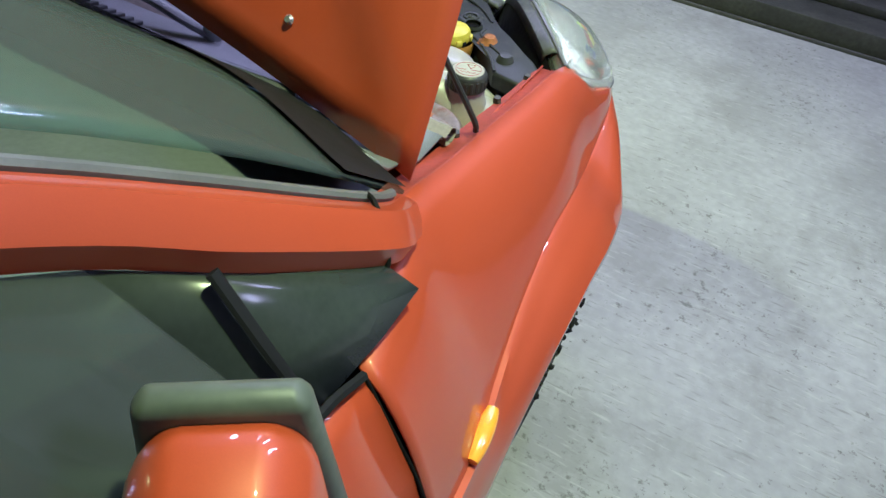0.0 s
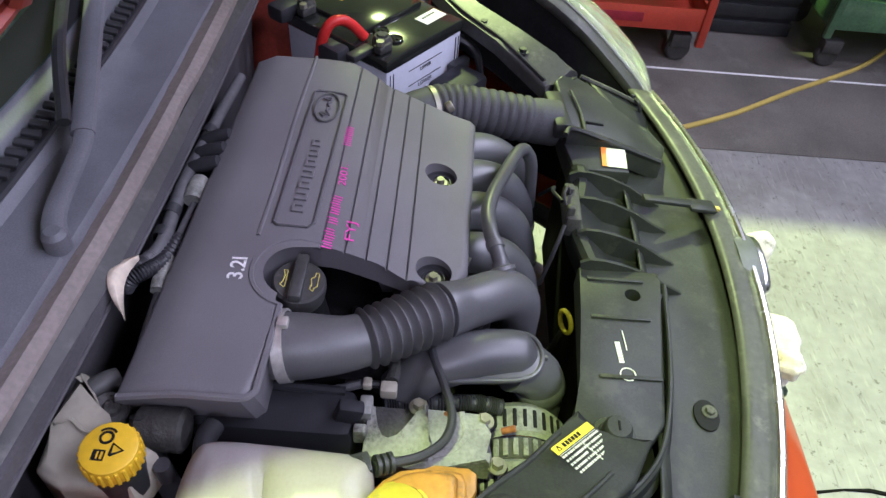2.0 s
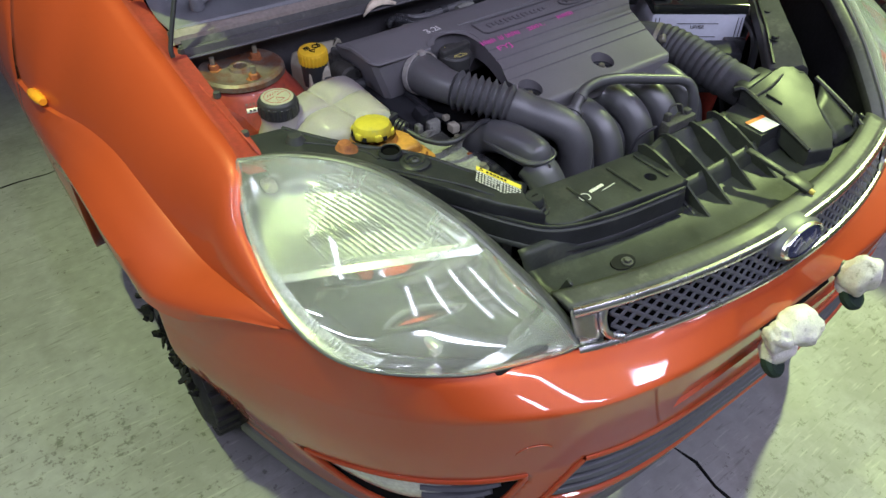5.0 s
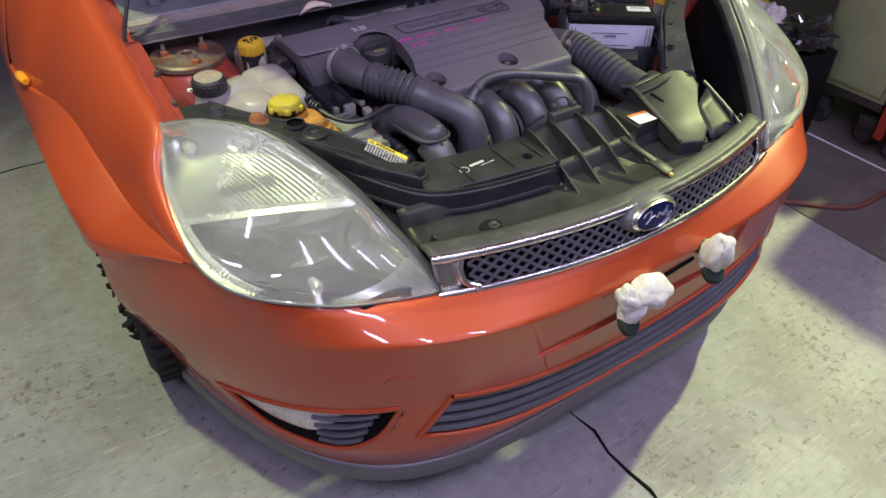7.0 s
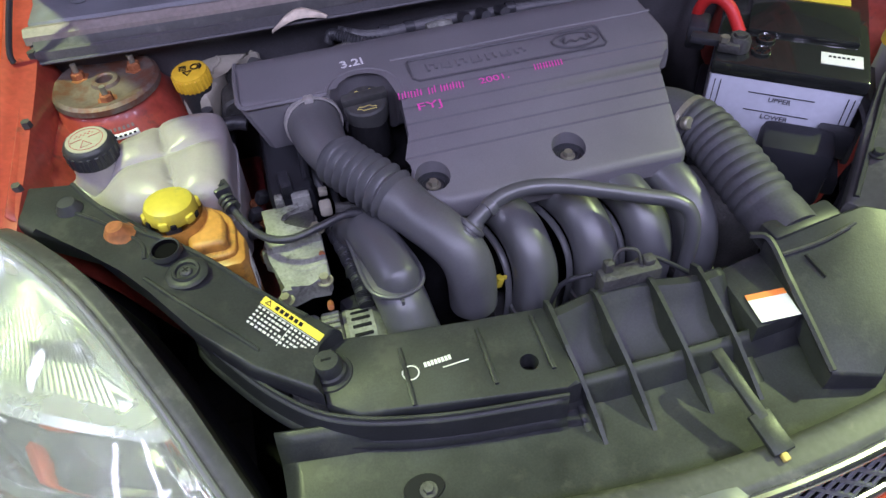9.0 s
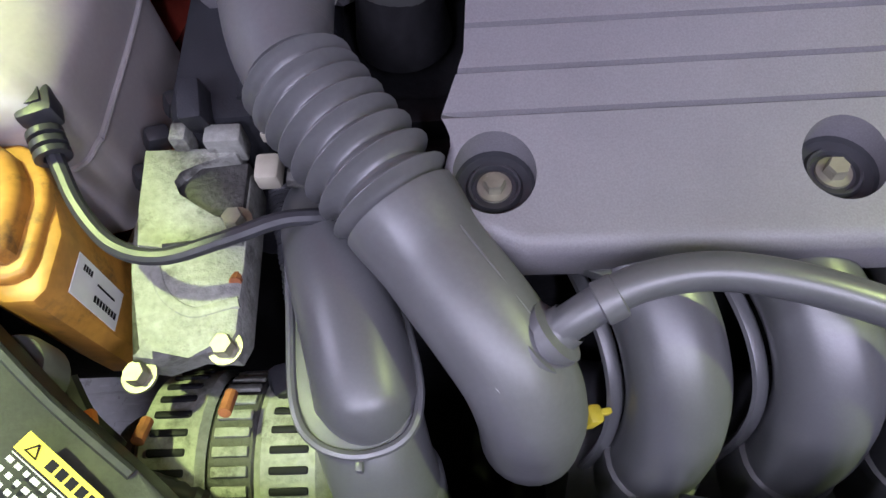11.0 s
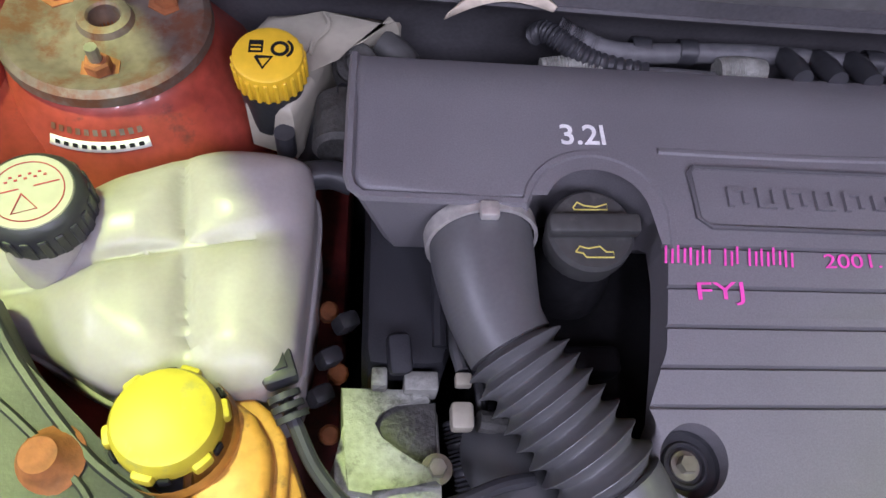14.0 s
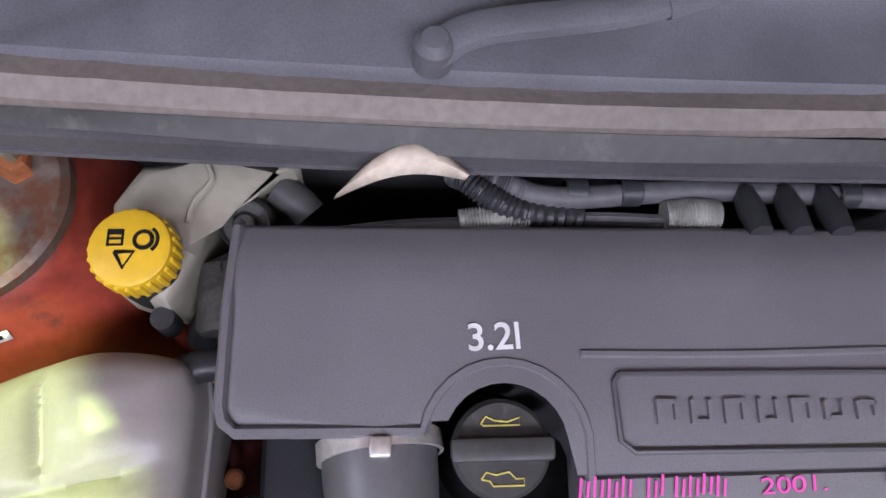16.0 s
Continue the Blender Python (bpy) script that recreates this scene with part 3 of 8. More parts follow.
def bumper():
    rows = []
    for x in across():
        top, cr = bumper_top(x), crease(x)
        deep = 0.05 * (1 - smooth_step(0.36, 0.42, abs(x)))
        col = [(x, nose(x, top) + 0.010 + deep, top - 0.012), (x, nose(x, top) + 0.012, top - 0.004), (x, nose(x, top) + 0.005, top)]
        zs = [lerp(top, cr, k / 7) for k in range(1, 7)] + [cr + 0.0022, cr - 0.0022, cr - 0.008, cr - 0.010]
        zs += [lerp(cr - 0.012, 0.4615, k / 10) for k in range(1, 10)] + [0.4610, 0.4590] + [lerp(0.459, 0.20, k / 40) for k in range(1, 41)]
        for z in zs:
            y = nose(x, z)
            if cr - 0.001 > z > cr - 0.003 or z > cr:
                y += 0.0012 * smooth_step(0.012, 0.0, abs(z - cr))
            if abs(x) < 0.2575 and 0.460 < z < cr - 0.009:
                y += 0.007
            col.append((tuck_in(x, z), y, z))
        rows.append(col)
    bm = grid(rows)
    bmesh.ops.delete(bm, geom=[f for f in bm.faces if in_opening(f.calc_center_median().x / (1 if abs(f.calc_center_median().x) < 0.5 else 0.985), f.calc_center_median().z)], context="FACES")
    ob = thick(part("bumper", bm, PAINT, car, "orange painted plastic bumper"), 0.004, -1)
    lip = []
    for x in across():
        y = nose(x, 0.20)
        q = tuck_in(x, 0.2)
        lip.append([(q, y - 0.002, 0.202), (q, y - 0.010, 0.185), (q, y - 0.004, 0.150), (q, y + 0.03, 0.145)])
    thick(part("spoiler_lip", grid(lip), RUBBER, ob, "black plastic lower lip"), 0.004)

    def spot(x, z, d=0.0):
        return (tuck_in(x, z), nose(x, z) + d, z)

    def intake(u, f, d=0.0):
        (xt, zt), (xl, zl) = intake_top(u), intake_low(u)
        return spot(lerp(xt, xl, f), lerp(zt, zl, f), d)
    us = np.linspace(-1, 1, 61)
    # lower air intake: sheet blackened for shade, four slats, painted edge
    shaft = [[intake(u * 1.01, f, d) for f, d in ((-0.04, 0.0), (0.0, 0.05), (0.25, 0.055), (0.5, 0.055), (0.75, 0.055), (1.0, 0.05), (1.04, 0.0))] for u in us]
    lg = part("lower_grille", grid(shaft), DARK, ob, "lower air intake with its inside coloured as deep shade")
    for f in (0.12, 0.37, 0.62, 0.87):
        part("grille_bar", grid([[intake(u, f + g, d) for g, d in ((-0.09, 0.010), (-0.06, 0.002), (0.0, -0.001), (0.06, 0.004), (0.07, 0.022), (-0.07, 0.024), (-0.09, 0.010))] for u in us]), GRILLE, lg)
    loop = [intake(u, 0, 0.001) for u in us] + [intake(1, f, 0.001) for f in (0.25, 0.5, 0.75)] + [intake(u, 1, 0.001) for u in us[::-1]] + [intake(-1, f, 0.001) for f in (0.75, 0.5, 0.25)]
    part("grille_edge", tube(loop + loop[:1], 0.0062, 8, raw=True, caps=False), PAINT, lg, "orange rounded rim")
    for sgn in (-1, 1):
        # fog lamp pocket: recess blackened for shade, milky lamp, slats, painted rim
        xs = [lerp(0.769, 0.514, i / 28) for i in range(29)]
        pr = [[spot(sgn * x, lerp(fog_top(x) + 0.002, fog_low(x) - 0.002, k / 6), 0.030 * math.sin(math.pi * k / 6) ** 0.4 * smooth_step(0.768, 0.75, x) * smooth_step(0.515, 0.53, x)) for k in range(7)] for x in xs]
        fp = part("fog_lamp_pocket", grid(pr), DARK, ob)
        low = curve([(0.595, 0.396), (0.625, 0.345), (0.655, 0.316), (0.70, 0.312), (0.735, 0.326), (0.762, 0.345)])
        dome = [[spot(sgn * x, lerp(fog_top(x) - 0.004, low(x), k / 8), 0.010 - 0.008 * math.sin(math.pi * k / 8) * math.sin(math.pi * min(1, max(0, (x - 0.595) / 0.167)))) for k in range(9)] for x in np.linspace(0.762, 0.597, 20)]
        part("fog_lamp", grid(dome), FOGGLASS, fp, "milky white fog lamp")
        for f in (0.22, 0.45, 0.68, 0.88):
            c = [spot(sgn * x, lerp(fog_top(x) - 0.004, max(fog_low(x), 0.285) + 0.004, f), 0.006) for x in np.linspace(0.645, 0.535 + 0.05 * f, 8)]
            part("fog_slat", tube(c, 0.0075, 6, raw=True, flat=0.7), GRILLE, fp)
        edge = [spot(sgn * x, fog_top(x), 0.001) for x in xs] + [spot(sgn * x, fog_low(x), 0.001) for x in xs[::-1]]
        part("fog_rim", tube(edge + edge[:1], 0.0055, 8, raw=True, caps=False), PAINT, fp, "orange rounded rim")
    # slot of the number plate holder, blackened for shade, and the towing eye cover
    c = [(x, nose(x, 0.5) + 0.006, 0.520 + 0.12 * x) for x in np.linspace(-0.03, 0.12, 9)]
    part("plate_slot", tube(c, 0.009, 8, raw=True, flat=0.9), DARK, ob)
    ring = [Vector((-0.514 + 0.025 * math.cos(a), 0, 0.497 + 0.025 * math.sin(a))) for a in np.linspace(0.3, 3.1, 20)]
    part("towing_eye_cover_ring", tube([(p.x, nose(p.x, p.z) - 0.0005, p.z) for p in ring], 0.0012, 6, raw=True), PAINT, ob)
    return ob


bumper()


# fender skins
def fender(sgn):
    """One front wing: from the lamp's outer edge to the door, down to the wheel arch."""
    stations = [
        ((-0.742, 0.262, 0.690), (-0.746, 0.270, 0.687), (-0.750, 0.283, 0.684), (-0.752, 0.290, 0.680)),
        ((-0.745, 0.330, 0.722), (-0.765, 0.345, 0.690), (-0.793, 0.362, 0.668), (-0.800, 0.370, 0.655)),
        ((-0.731, 0.420, 0.768), (-0.779, 0.430, 0.676), (-0.836, 0.450, 0.645), (-0.845, 0.458, 0.610)),
        ((-0.700, 0.484, 0.827), (-0.790, 0.510, 0.672), (-0.866, 0.530, 0.632), (-0.874, 0.535, 0.600)),
        ((-0.694, 0.620, 0.846), (-0.806, 0.640, 0.708), (-0.884, 0.645, 0.655), (-0.878, 0.628, 0.585)),
        ((-0.690, 0.760, 0.866), (-0.816, 0.775, 0.726), (-0.888, 0.780, 0.672), (-0.880, 0.758, 0.632)),
        ((-0.692, 0.900, 0.892), (-0.831, 0.905, 0.716), (-0.890, 0.920, 0.660), (-0.880, 0.900, 0.617)),
        ((-0.700, 1.020, 0.925), (-0.852, 1.030, 0.694), (-0.892, 1.050, 0.632), (-0.880, 1.015, 0.545)),
        ((-0.742, 1.125, 0.938), (-0.872, 1.120, 0.690), (-0.893, 1.130, 0.600), (-0.876, 1.105, 0.330)),
        ((-0.783, 1.233, 0.930), (-0.880, 1.233, 0.688), (-0.893, 1.233, 0.590), (-0.862, 1.233, 0.220))]
    lines = [spline([st[k] for st in stations], 7) for k in range(4)]
    top = lines[0]
    arch_c = (0.80, 0.335)
    rows = []
    for i, (t, c, e, b) in enumerate(zip(*lines)):
        front = smooth_step(0, 20, i)
        row = [t.lerp(c, k / 8) + Vector((-0.016, 0, 0.010)) * math.sin(math.pi * (k / 8) ** 0.7) * front for k in range(8)]
        row += [c + Vector((0.004, 0, 0.004)) * front, c + Vector((-0.004, 0, 0.0015)) * front]
        row += [c.lerp(e, k / 5) + Vector((-0.005, 0, 0.004)) * math.sin(math.pi * k / 5) * front for k in range(1, 5)]
        row += [e, e.lerp(b, 0.35) + Vector((-0.003, 0, 0)), e.lerp(b, 0.7), b, b + Vector((0.024, 0, 0.004))]
        rows.append([(sgn * -p.x, p.y, p.z) for p in row])
    ob = thick(part("fender", grid(rows), PAINT, car, "orange painted front wing"), 0.003, 0)
    # inner flange with bolt holes along the bonnet opening
    fl = [[(sgn * -(p.x + d), p.y, p.z - h) for d, h in ((0.0, 0.0), (0.012, 0.012), (0.04, 0.018), (0.05, 0.05), (0.055, 0.16))] for p in top[20:56]]
    fi = thick(part("wing_flange", grid(fl), PAINT_IN, ob, "red painted inner wing edge"), 0.003)
    for y, z, x in ((0.55, 0.82, -0.66), (0.66, 0.835, -0.655), (0.80, 0.855, -0.655)):
        part("flange_bolt", lathe([(0, 0.009), (0.006, 0.009), (0.007, 0), (0, 0)], pose(sgn * -x, y, z), 6), ALU_DARK, fi, smooth=False)
    # wheel arch liner
    ln = [[(sgn * x, arch_c[0] + 0.304 * math.cos(a), arch_c[1] + 0.304 * math.sin(a)) for x in (0.80 + 0.05 * max(0, math.sin(a)) ** 0.5, 0.78, 0.70, 0.60)] for a in (math.radians(200 - 220 * i / 30) for i in range(31))]
    thick(part("wheel_arch_liner", grid(ln), UNDERSEAL, car), 0.004)
    mk = spline([(sgn * 0.865, 1.068, 0.708), (sgn * 0.869, 1.104, 0.706), (sgn * 0.873, 1.140, 0.702)], 5)
    part("side_repeater", tube(mk, lambda t: 0.004 + 0.0085 * math.sin(math.pi * min(0.97, 0.06 + t * 0.88)) ** 0.5, 12, raw=True, flat=0.9), AMBERLENS, ob, "amber side indicator")
    return ob


fender(-1), fender(1)


def torn_liner():
    """Clumps of torn arch liner hanging out by the right front wheel."""
    rng = random.Random(21)
    bits = []
    for i in range(46):
        y = 0.54 + 0.28 * i / 46
        b = bmesh.new()
        bmesh.ops.create_icosphere(b, subdivisions=1, radius=1)
        for v in b.verts:
            v.co *= 1 + 0.6 * noise.noise(v.co * 1.7 + Vector((i, 0, 0)))
        m = pose(-0.850 + rng.uniform(-0.012, 0.010), y, 0.36 + rng.uniform(-0.03, 0.03), rng.uniform(0, 180), rng.uniform(0, 180), rng.uniform(0, 180)) @ Matrix.Diagonal((rng.uniform(0.006, 0.018), rng.uniform(0.004, 0.009), rng.uniform(0.004, 0.008), 1))
        bmesh.ops.transform(b, matrix=m, verts=b.verts)
        bits.append(b)
    tagged(part("torn_liner", join(*bits), UNDERSEAL, car, "torn black arch liner"), kind="stuff")


torn_liner()


def wheel(x, y, steer=0.0):
    m = pose(x, y, FLOOR + 0.29, 0, 90, steer)
    sgn = -1 if x < 0 else 1
    prof = [(0.20, -0.085), (0.255, -0.092), (0.278, -0.08), (0.289, -0.06), (0.290, 0.06), (0.278, 0.08), (0.255, 0.092), (0.20, 0.085), (0.19, 0.0), (0.20, -0.085)]
    w = part("wheel", lathe(prof, m, 48), TYRE, car, "black tyre on a silver rim")
    out = []
    for i in range(44):
        a = 2 * math.pi * i / 44
        for off in (-0.055, 0.055):
            b = box((0.289 * math.cos(a + (0.03 if off > 0 else 0)), 0.289 * math.sin(a + (0.03 if off > 0 else 0)), off), (0.016, 0.026, 0.05), 0.002, (0, 0, math.degrees(a)), 1)
            bmesh.ops.transform(b, matrix=m, verts=b.verts)
            out.append(b)
    tagged(part("tread", join(*out), TYRE, w), kind="stuff")
    part("rim", lathe([(0.0, sgn * 0.05), (0.06, sgn * 0.055), (0.08, sgn * 0.035), (0.17, sgn * 0.06), (0.195, sgn * 0.085), (0.205, sgn * 0.09), (0.198, 0.0), (0.0, 0.0)], m, 40), RIM, w, "dirty grey wheel rim")


for wx, wy, st in ((-0.745, 0.80, -3), (0.745, 0.80, -3), (-0.745, 3.28, 0), (0.745, 3.28, 0)):
    wheel(wx, wy, st)


# headlamps
TOPEDGE = [(-0.700, 0.484, 0.828), (-0.640, 0.420, 0.846), (-0.570, 0.330, 0.842), (-0.507, 0.220, 0.795), (-0.468, 0.140, 0.738), (-0.440, 0.085, 0.690), (-0.417, 0.050, 0.640)]
LOWEDGE = [(-0.700, 0.484, 0.828), (-0.730, 0.420, 0.768), (-0.744, 0.330, 0.716), (-0.735, 0.235, 0.688), (-0.690, 0.162, 0.672), (-0.590, 0.095, 0.657), (-0.50, 0.068, 0.645), (-0.417, 0.050, 0.634)]


def headlamp(sgn):
    a, b = spline(TOPEDGE, 6), spline(LOWEDGE, 6)

    def sheet(lo, hi, push, depth):
        rows = []
        for i in range(len(a)):
            s = i / (len(a) - 1)
            row = []
            for k in range(13):
                v = lerp(lo, hi, k / 12)
                p = a[i].lerp(b[i], v)
                f = math.sin(math.pi * v) ** 0.75 * math.sin(math.pi * min(1, max(0, 0.03 + 0.94 * s))) ** 0.7
                out = Vector((-0.30, -0.72, 0.62))
                p = p + out * (push * f - depth * f)
                row.append((sgn * -p.x, p.y, p.z))
            rows.append(row)
        return grid(rows)
    lamp = part("headlight", sheet(0.0, 1.0, 0.045, 0.0), LENS, car, "hazy headlight with a scratched clear lens")
    thick(lamp, 0.003)
    lamp.visible_shadow = False
    def inside(s, v, d):
        f = s * (len(a) - 1)
        i = min(int(f), len(a) - 2)
        p = a[i].lerp(a[i + 1], f - i).lerp(b[i].lerp(b[i + 1], f - i), v) + Vector((-0.30, -0.72, 0.62)) * d
        return Vector((sgn * -p.x, p.y, p.z))

    def skin(s0, s1, v0, v1, depth, ns=48, nv=14):
        return grid([[inside(lerp(s0, s1, i / ns), lerp(v0, v1, k / nv), depth(lerp(s0, s1, i / ns), lerp(v0, v1, k / nv))) for k in range(nv + 1)] for i in range(ns + 1)])

    def split(v):
        return lerp(0.59, 0.31, v)
    # upper fluted bowl behind the ledge, smoked lower bowl before it, inner wedge, faceted outer column

    def upper(q, v):
        """q runs from the lamp's rear corner to the ledge."""
        ripple = 0.0016 * abs(math.sin(34 * math.pi * v)) * smooth_step(0.30, 0.45, q)
        return inside(q * split(v), v, -0.004 - 0.052 * math.sin(math.pi * v) ** 0.6 * math.sin(math.pi * (0.08 + 0.84 * q)) ** 0.7 + ripple)

    def lower(q, v):
        """A steep back wall below the ledge, then a floor that rises to the lens's lower edge."""
        dip = (q / 0.24) ** 0.55 if q < 0.24 else 1 - ((q - 0.24) / 0.76) ** 1.8
        return inside(lerp(split(v), 1.0, q), v, -0.004) + Vector((0, 0.25, -1)) * 0.072 * dip * math.sin(math.pi * v) ** 0.6
    up = part("upper_reflector", grid([[upper(i / 40, k / 170) for k in range(171)] for i in range(41)]), REFLECTOR, lamp, "silvery fluted upper reflector")
    for i in range(24):
        v = 0.22 + 0.40 * i / 24
        part("reflector_flute", tube([upper(0.74 + dq, v) + Vector((sgn * 0.30, -0.72, 0.62)) * 0.002 for dq in (0.0, 0.04, 0.08)], 0.0010, 5, raw=True), DARKCHROME, up)
    part("reflector_ledge", grid([[inside(split(v) + ds, v, dd * math.sin(math.pi * v) ** 0.5 - 0.004) for ds, dd in ((-0.03, -0.030), (-0.012, 0.004), (0.008, 0.006), (0.02, -0.035))] for v in np.linspace(0.05, 0.95, 30)]), SILVER, lamp, "bright dividing ledge")
    part("lower_reflector", grid([[lower(i / 48, k / 32) for k in range(33)] for i in range(49)]), DARKCHROME, lamp, "smoked mirror bowl of the main beam")
    c = lower(0.38, 0.5)
    aim = Vector((0, -1, 0.12)).to_track_quat("Z", "Y").to_matrix().to_4x4()
    part("bulb_cap", lathe([(0, 0.016), (0.007, 0.014), (0.010, 0.006), (0.010, -0.02), (0, -0.02)], Matrix.Translation(c) @ aim, 18), SILVER, lamp)
    part("inner_wedge", grid([[inside(lerp(0.80 + 0.05 * math.sin(3 * v), 0.99, i / 10), v, -0.012 * math.sin(math.pi * v)) for v in np.linspace(0.04, 0.96, 14)] for i in range(11)]), REFLECTOR, lamp, "bright inner wedge")
    strip = part("outer_strip", grid([[inside(q, v, 0.002) for v in (0.895, 0.93, 0.96, 0.985)] for q in np.linspace(0.05, 0.66, 40)]), REFLECTOR, lamp, "pale outer strip with saw-tooth facets")
    for i in range(38):
        q = 0.08 + 0.58 * i / 38
        part("lens_facet", tube([inside(q, 0.90, 0.003), inside(q + 0.004, 0.935, 0.007), inside(q, 0.975, 0.003)], lambda t: 0.0024 * (1.15 - t), 5, raw=True), SILVER, strip)
    bezel = [[p, p + Vector((0.010, 0.004, 0.001)), p + Vector((0.022, 0.010, -0.006)), p + Vector((0.026, 0.012, -0.022))] for p in a[2:]]
    thick(part("lamp_bezel", grid([[(sgn * -p.x, p.y, p.z) for p in row] for row in bezel]), SHELF, lamp, "grey plastic bezel along the inner edge"), 0.002)
    rim = [Vector((sgn * -p.x, p.y, p.z)) for p in a + b[::-1][1:]]
    part("lens_seal", tube(rim, 0.004, 8, raw=True), RUBBER, lamp, "black rubber seal")
    back = [[(sgn * -(p.x + 0.02), p.y + 0.01 + 0.07 * k / 3, p.z - 0.01 - 0.17 * k / 3) for k in range(4)] for p in a]
    part("lamp_housing", grid(back), BLACKISH, lamp, "black lamp housing")
    bulb = upper(0.30, 0.45)
    part("indicator_bulb", lathe([(0, 0.022), (0.008, 0.019), (0.011, 0.008), (0.009, -0.006), (0, -0.01)], Matrix.Translation(bulb) @ aim, 16), CREAM, lamp)


headlamp(-1), headlamp(1)


# grille and badge
def grille():
    def front(x, z):
        return 0.062 - 0.075 * (1 - (abs(x) / 0.42) ** 2) + 0.35 * (z - 0.66)
    # top chrome strake with flat grey shelf behind
    xs = [-0.418 + 0.836 * i / 50 for i in range(51)]

    def zt(x):
        return 0.690 + 0.004 * (1 - (x / 0.42) ** 2)

    def zb(x):
        return 0.632 - 0.004 * (x / 0.42) ** 2
    gr = part("grille", grid([[(x, front(x, zt(x)) + 0.002 + 0.010 * k, zt(x) + 0.005 + 0.001 * k - 0.004 * (k == 4)) for k in range(5)] for x in xs]), SHELF, car, "grey grille with a chrome frame and diamond mesh")
    thick(gr, 0.008)
    for name, f, r in (("chrome_top_strip", zt, 0.0070), ("chrome_bottom_strip", zb, 0.0062)):
        part(name, tube([(x, front(x, f(x)) - 0.004, f(x)) for x in xs], r, 10, raw=True, flat=1.1), CHROME, gr, "chrome strip")
    for sgn in (-1, 1):
        c = spline([(sgn * 0.372, front(0.372, 0.690) - 0.004, 0.688), (sgn * 0.378, front(0.378, 0.67) - 0.006, 0.668), (sgn * 0.372, front(0.372, 0.645) - 0.004, 0.645), (sgn * 0.350, front(0.35, 0.634) - 0.004, 0.634)], 5)
        part("chrome_end", tube(c, 0.006, 10, raw=True), CHROME, gr)
        end = [[(sgn * x, front(x, lerp(zb(x), zt(x), k / 4)) - 0.001, lerp(zb(x), zt(x), k / 4)) for k in range(5)] for x in (0.376, 0.39, 0.405, 0.418)]
        thick(part("grille_end_panel", grid(end), CHROME, gr), 0.006)
    # sheets coloured near black for the shade behind the mesh
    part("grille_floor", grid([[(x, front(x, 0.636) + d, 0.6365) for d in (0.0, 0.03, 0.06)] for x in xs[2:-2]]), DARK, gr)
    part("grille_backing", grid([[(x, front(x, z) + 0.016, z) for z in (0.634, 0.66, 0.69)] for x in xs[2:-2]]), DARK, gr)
    mesh = []
    step = 0.0262
    for k in range(-5, 36):
        for d in (1, -1):
            x0 = -0.40 + k * step
            pts = []
            for j in range(7):
                z = lerp(0.634, 0.690, j / 6)
                x = x0 + d * (z - 0.662) * 1.4
                if -0.372 < x < 0.372:
                    pts.append((x, front(x, z) + 0.001, z))
            if len(pts) > 2:
                mesh.append(tube(pts, 0.0026, 6, raw=True, flat=1.5))
    part("grille_mesh", join(*mesh), GRILLE, gr, "grey diamond mesh")
    face = pose(-0.005, front(0, 0.676) - 0.012, 0.676, 76, 0, 0) @ Matrix.Diagonal((0.86, 0.92, 1.0, 1.0))
    oval = Matrix.Diagonal((1.0, 0.46, 1.0, 1.0))
    part("badge_base", lathe([(0.0, 0.004), (0.064, 0.004), (0.070, 0.0), (0.080, -0.024), (0, -0.024)], face @ oval, 48), GRILLE, gr)
    bd = part("badge", lathe([(0.0, 0.010), (0.052, 0.009), (0.054, 0.006), (0, 0.006)], face @ oval, 48), BLUE, gr, "dark blue oval badge with a silver rim")
    part("badge_rim", lathe([(0.053, 0.004), (0.054, 0.011), (0.057, 0.012), (0.062, 0.009), (0.064, 0.003)], face @ oval, 48), CHROME, bd)
    sw = [face @ Vector((x, y, 0.0105)) for x, y in ((-0.036, 0.004), (-0.026, 0.011), (-0.012, 0.012), (-0.02, -0.004), (-0.03, -0.010), (-0.016, -0.003), (-0.004, 0.001), (0.004, -0.005), (0.012, 0.002), (0.02, -0.005), (0.028, 0.001), (0.034, 0.011), (0.03, -0.008), (0.04, -0.004))]
    part("badge_scroll", tube(sw, 0.0016, 6, n=4), SILVER, bd, "silver scroll mark")


grille()


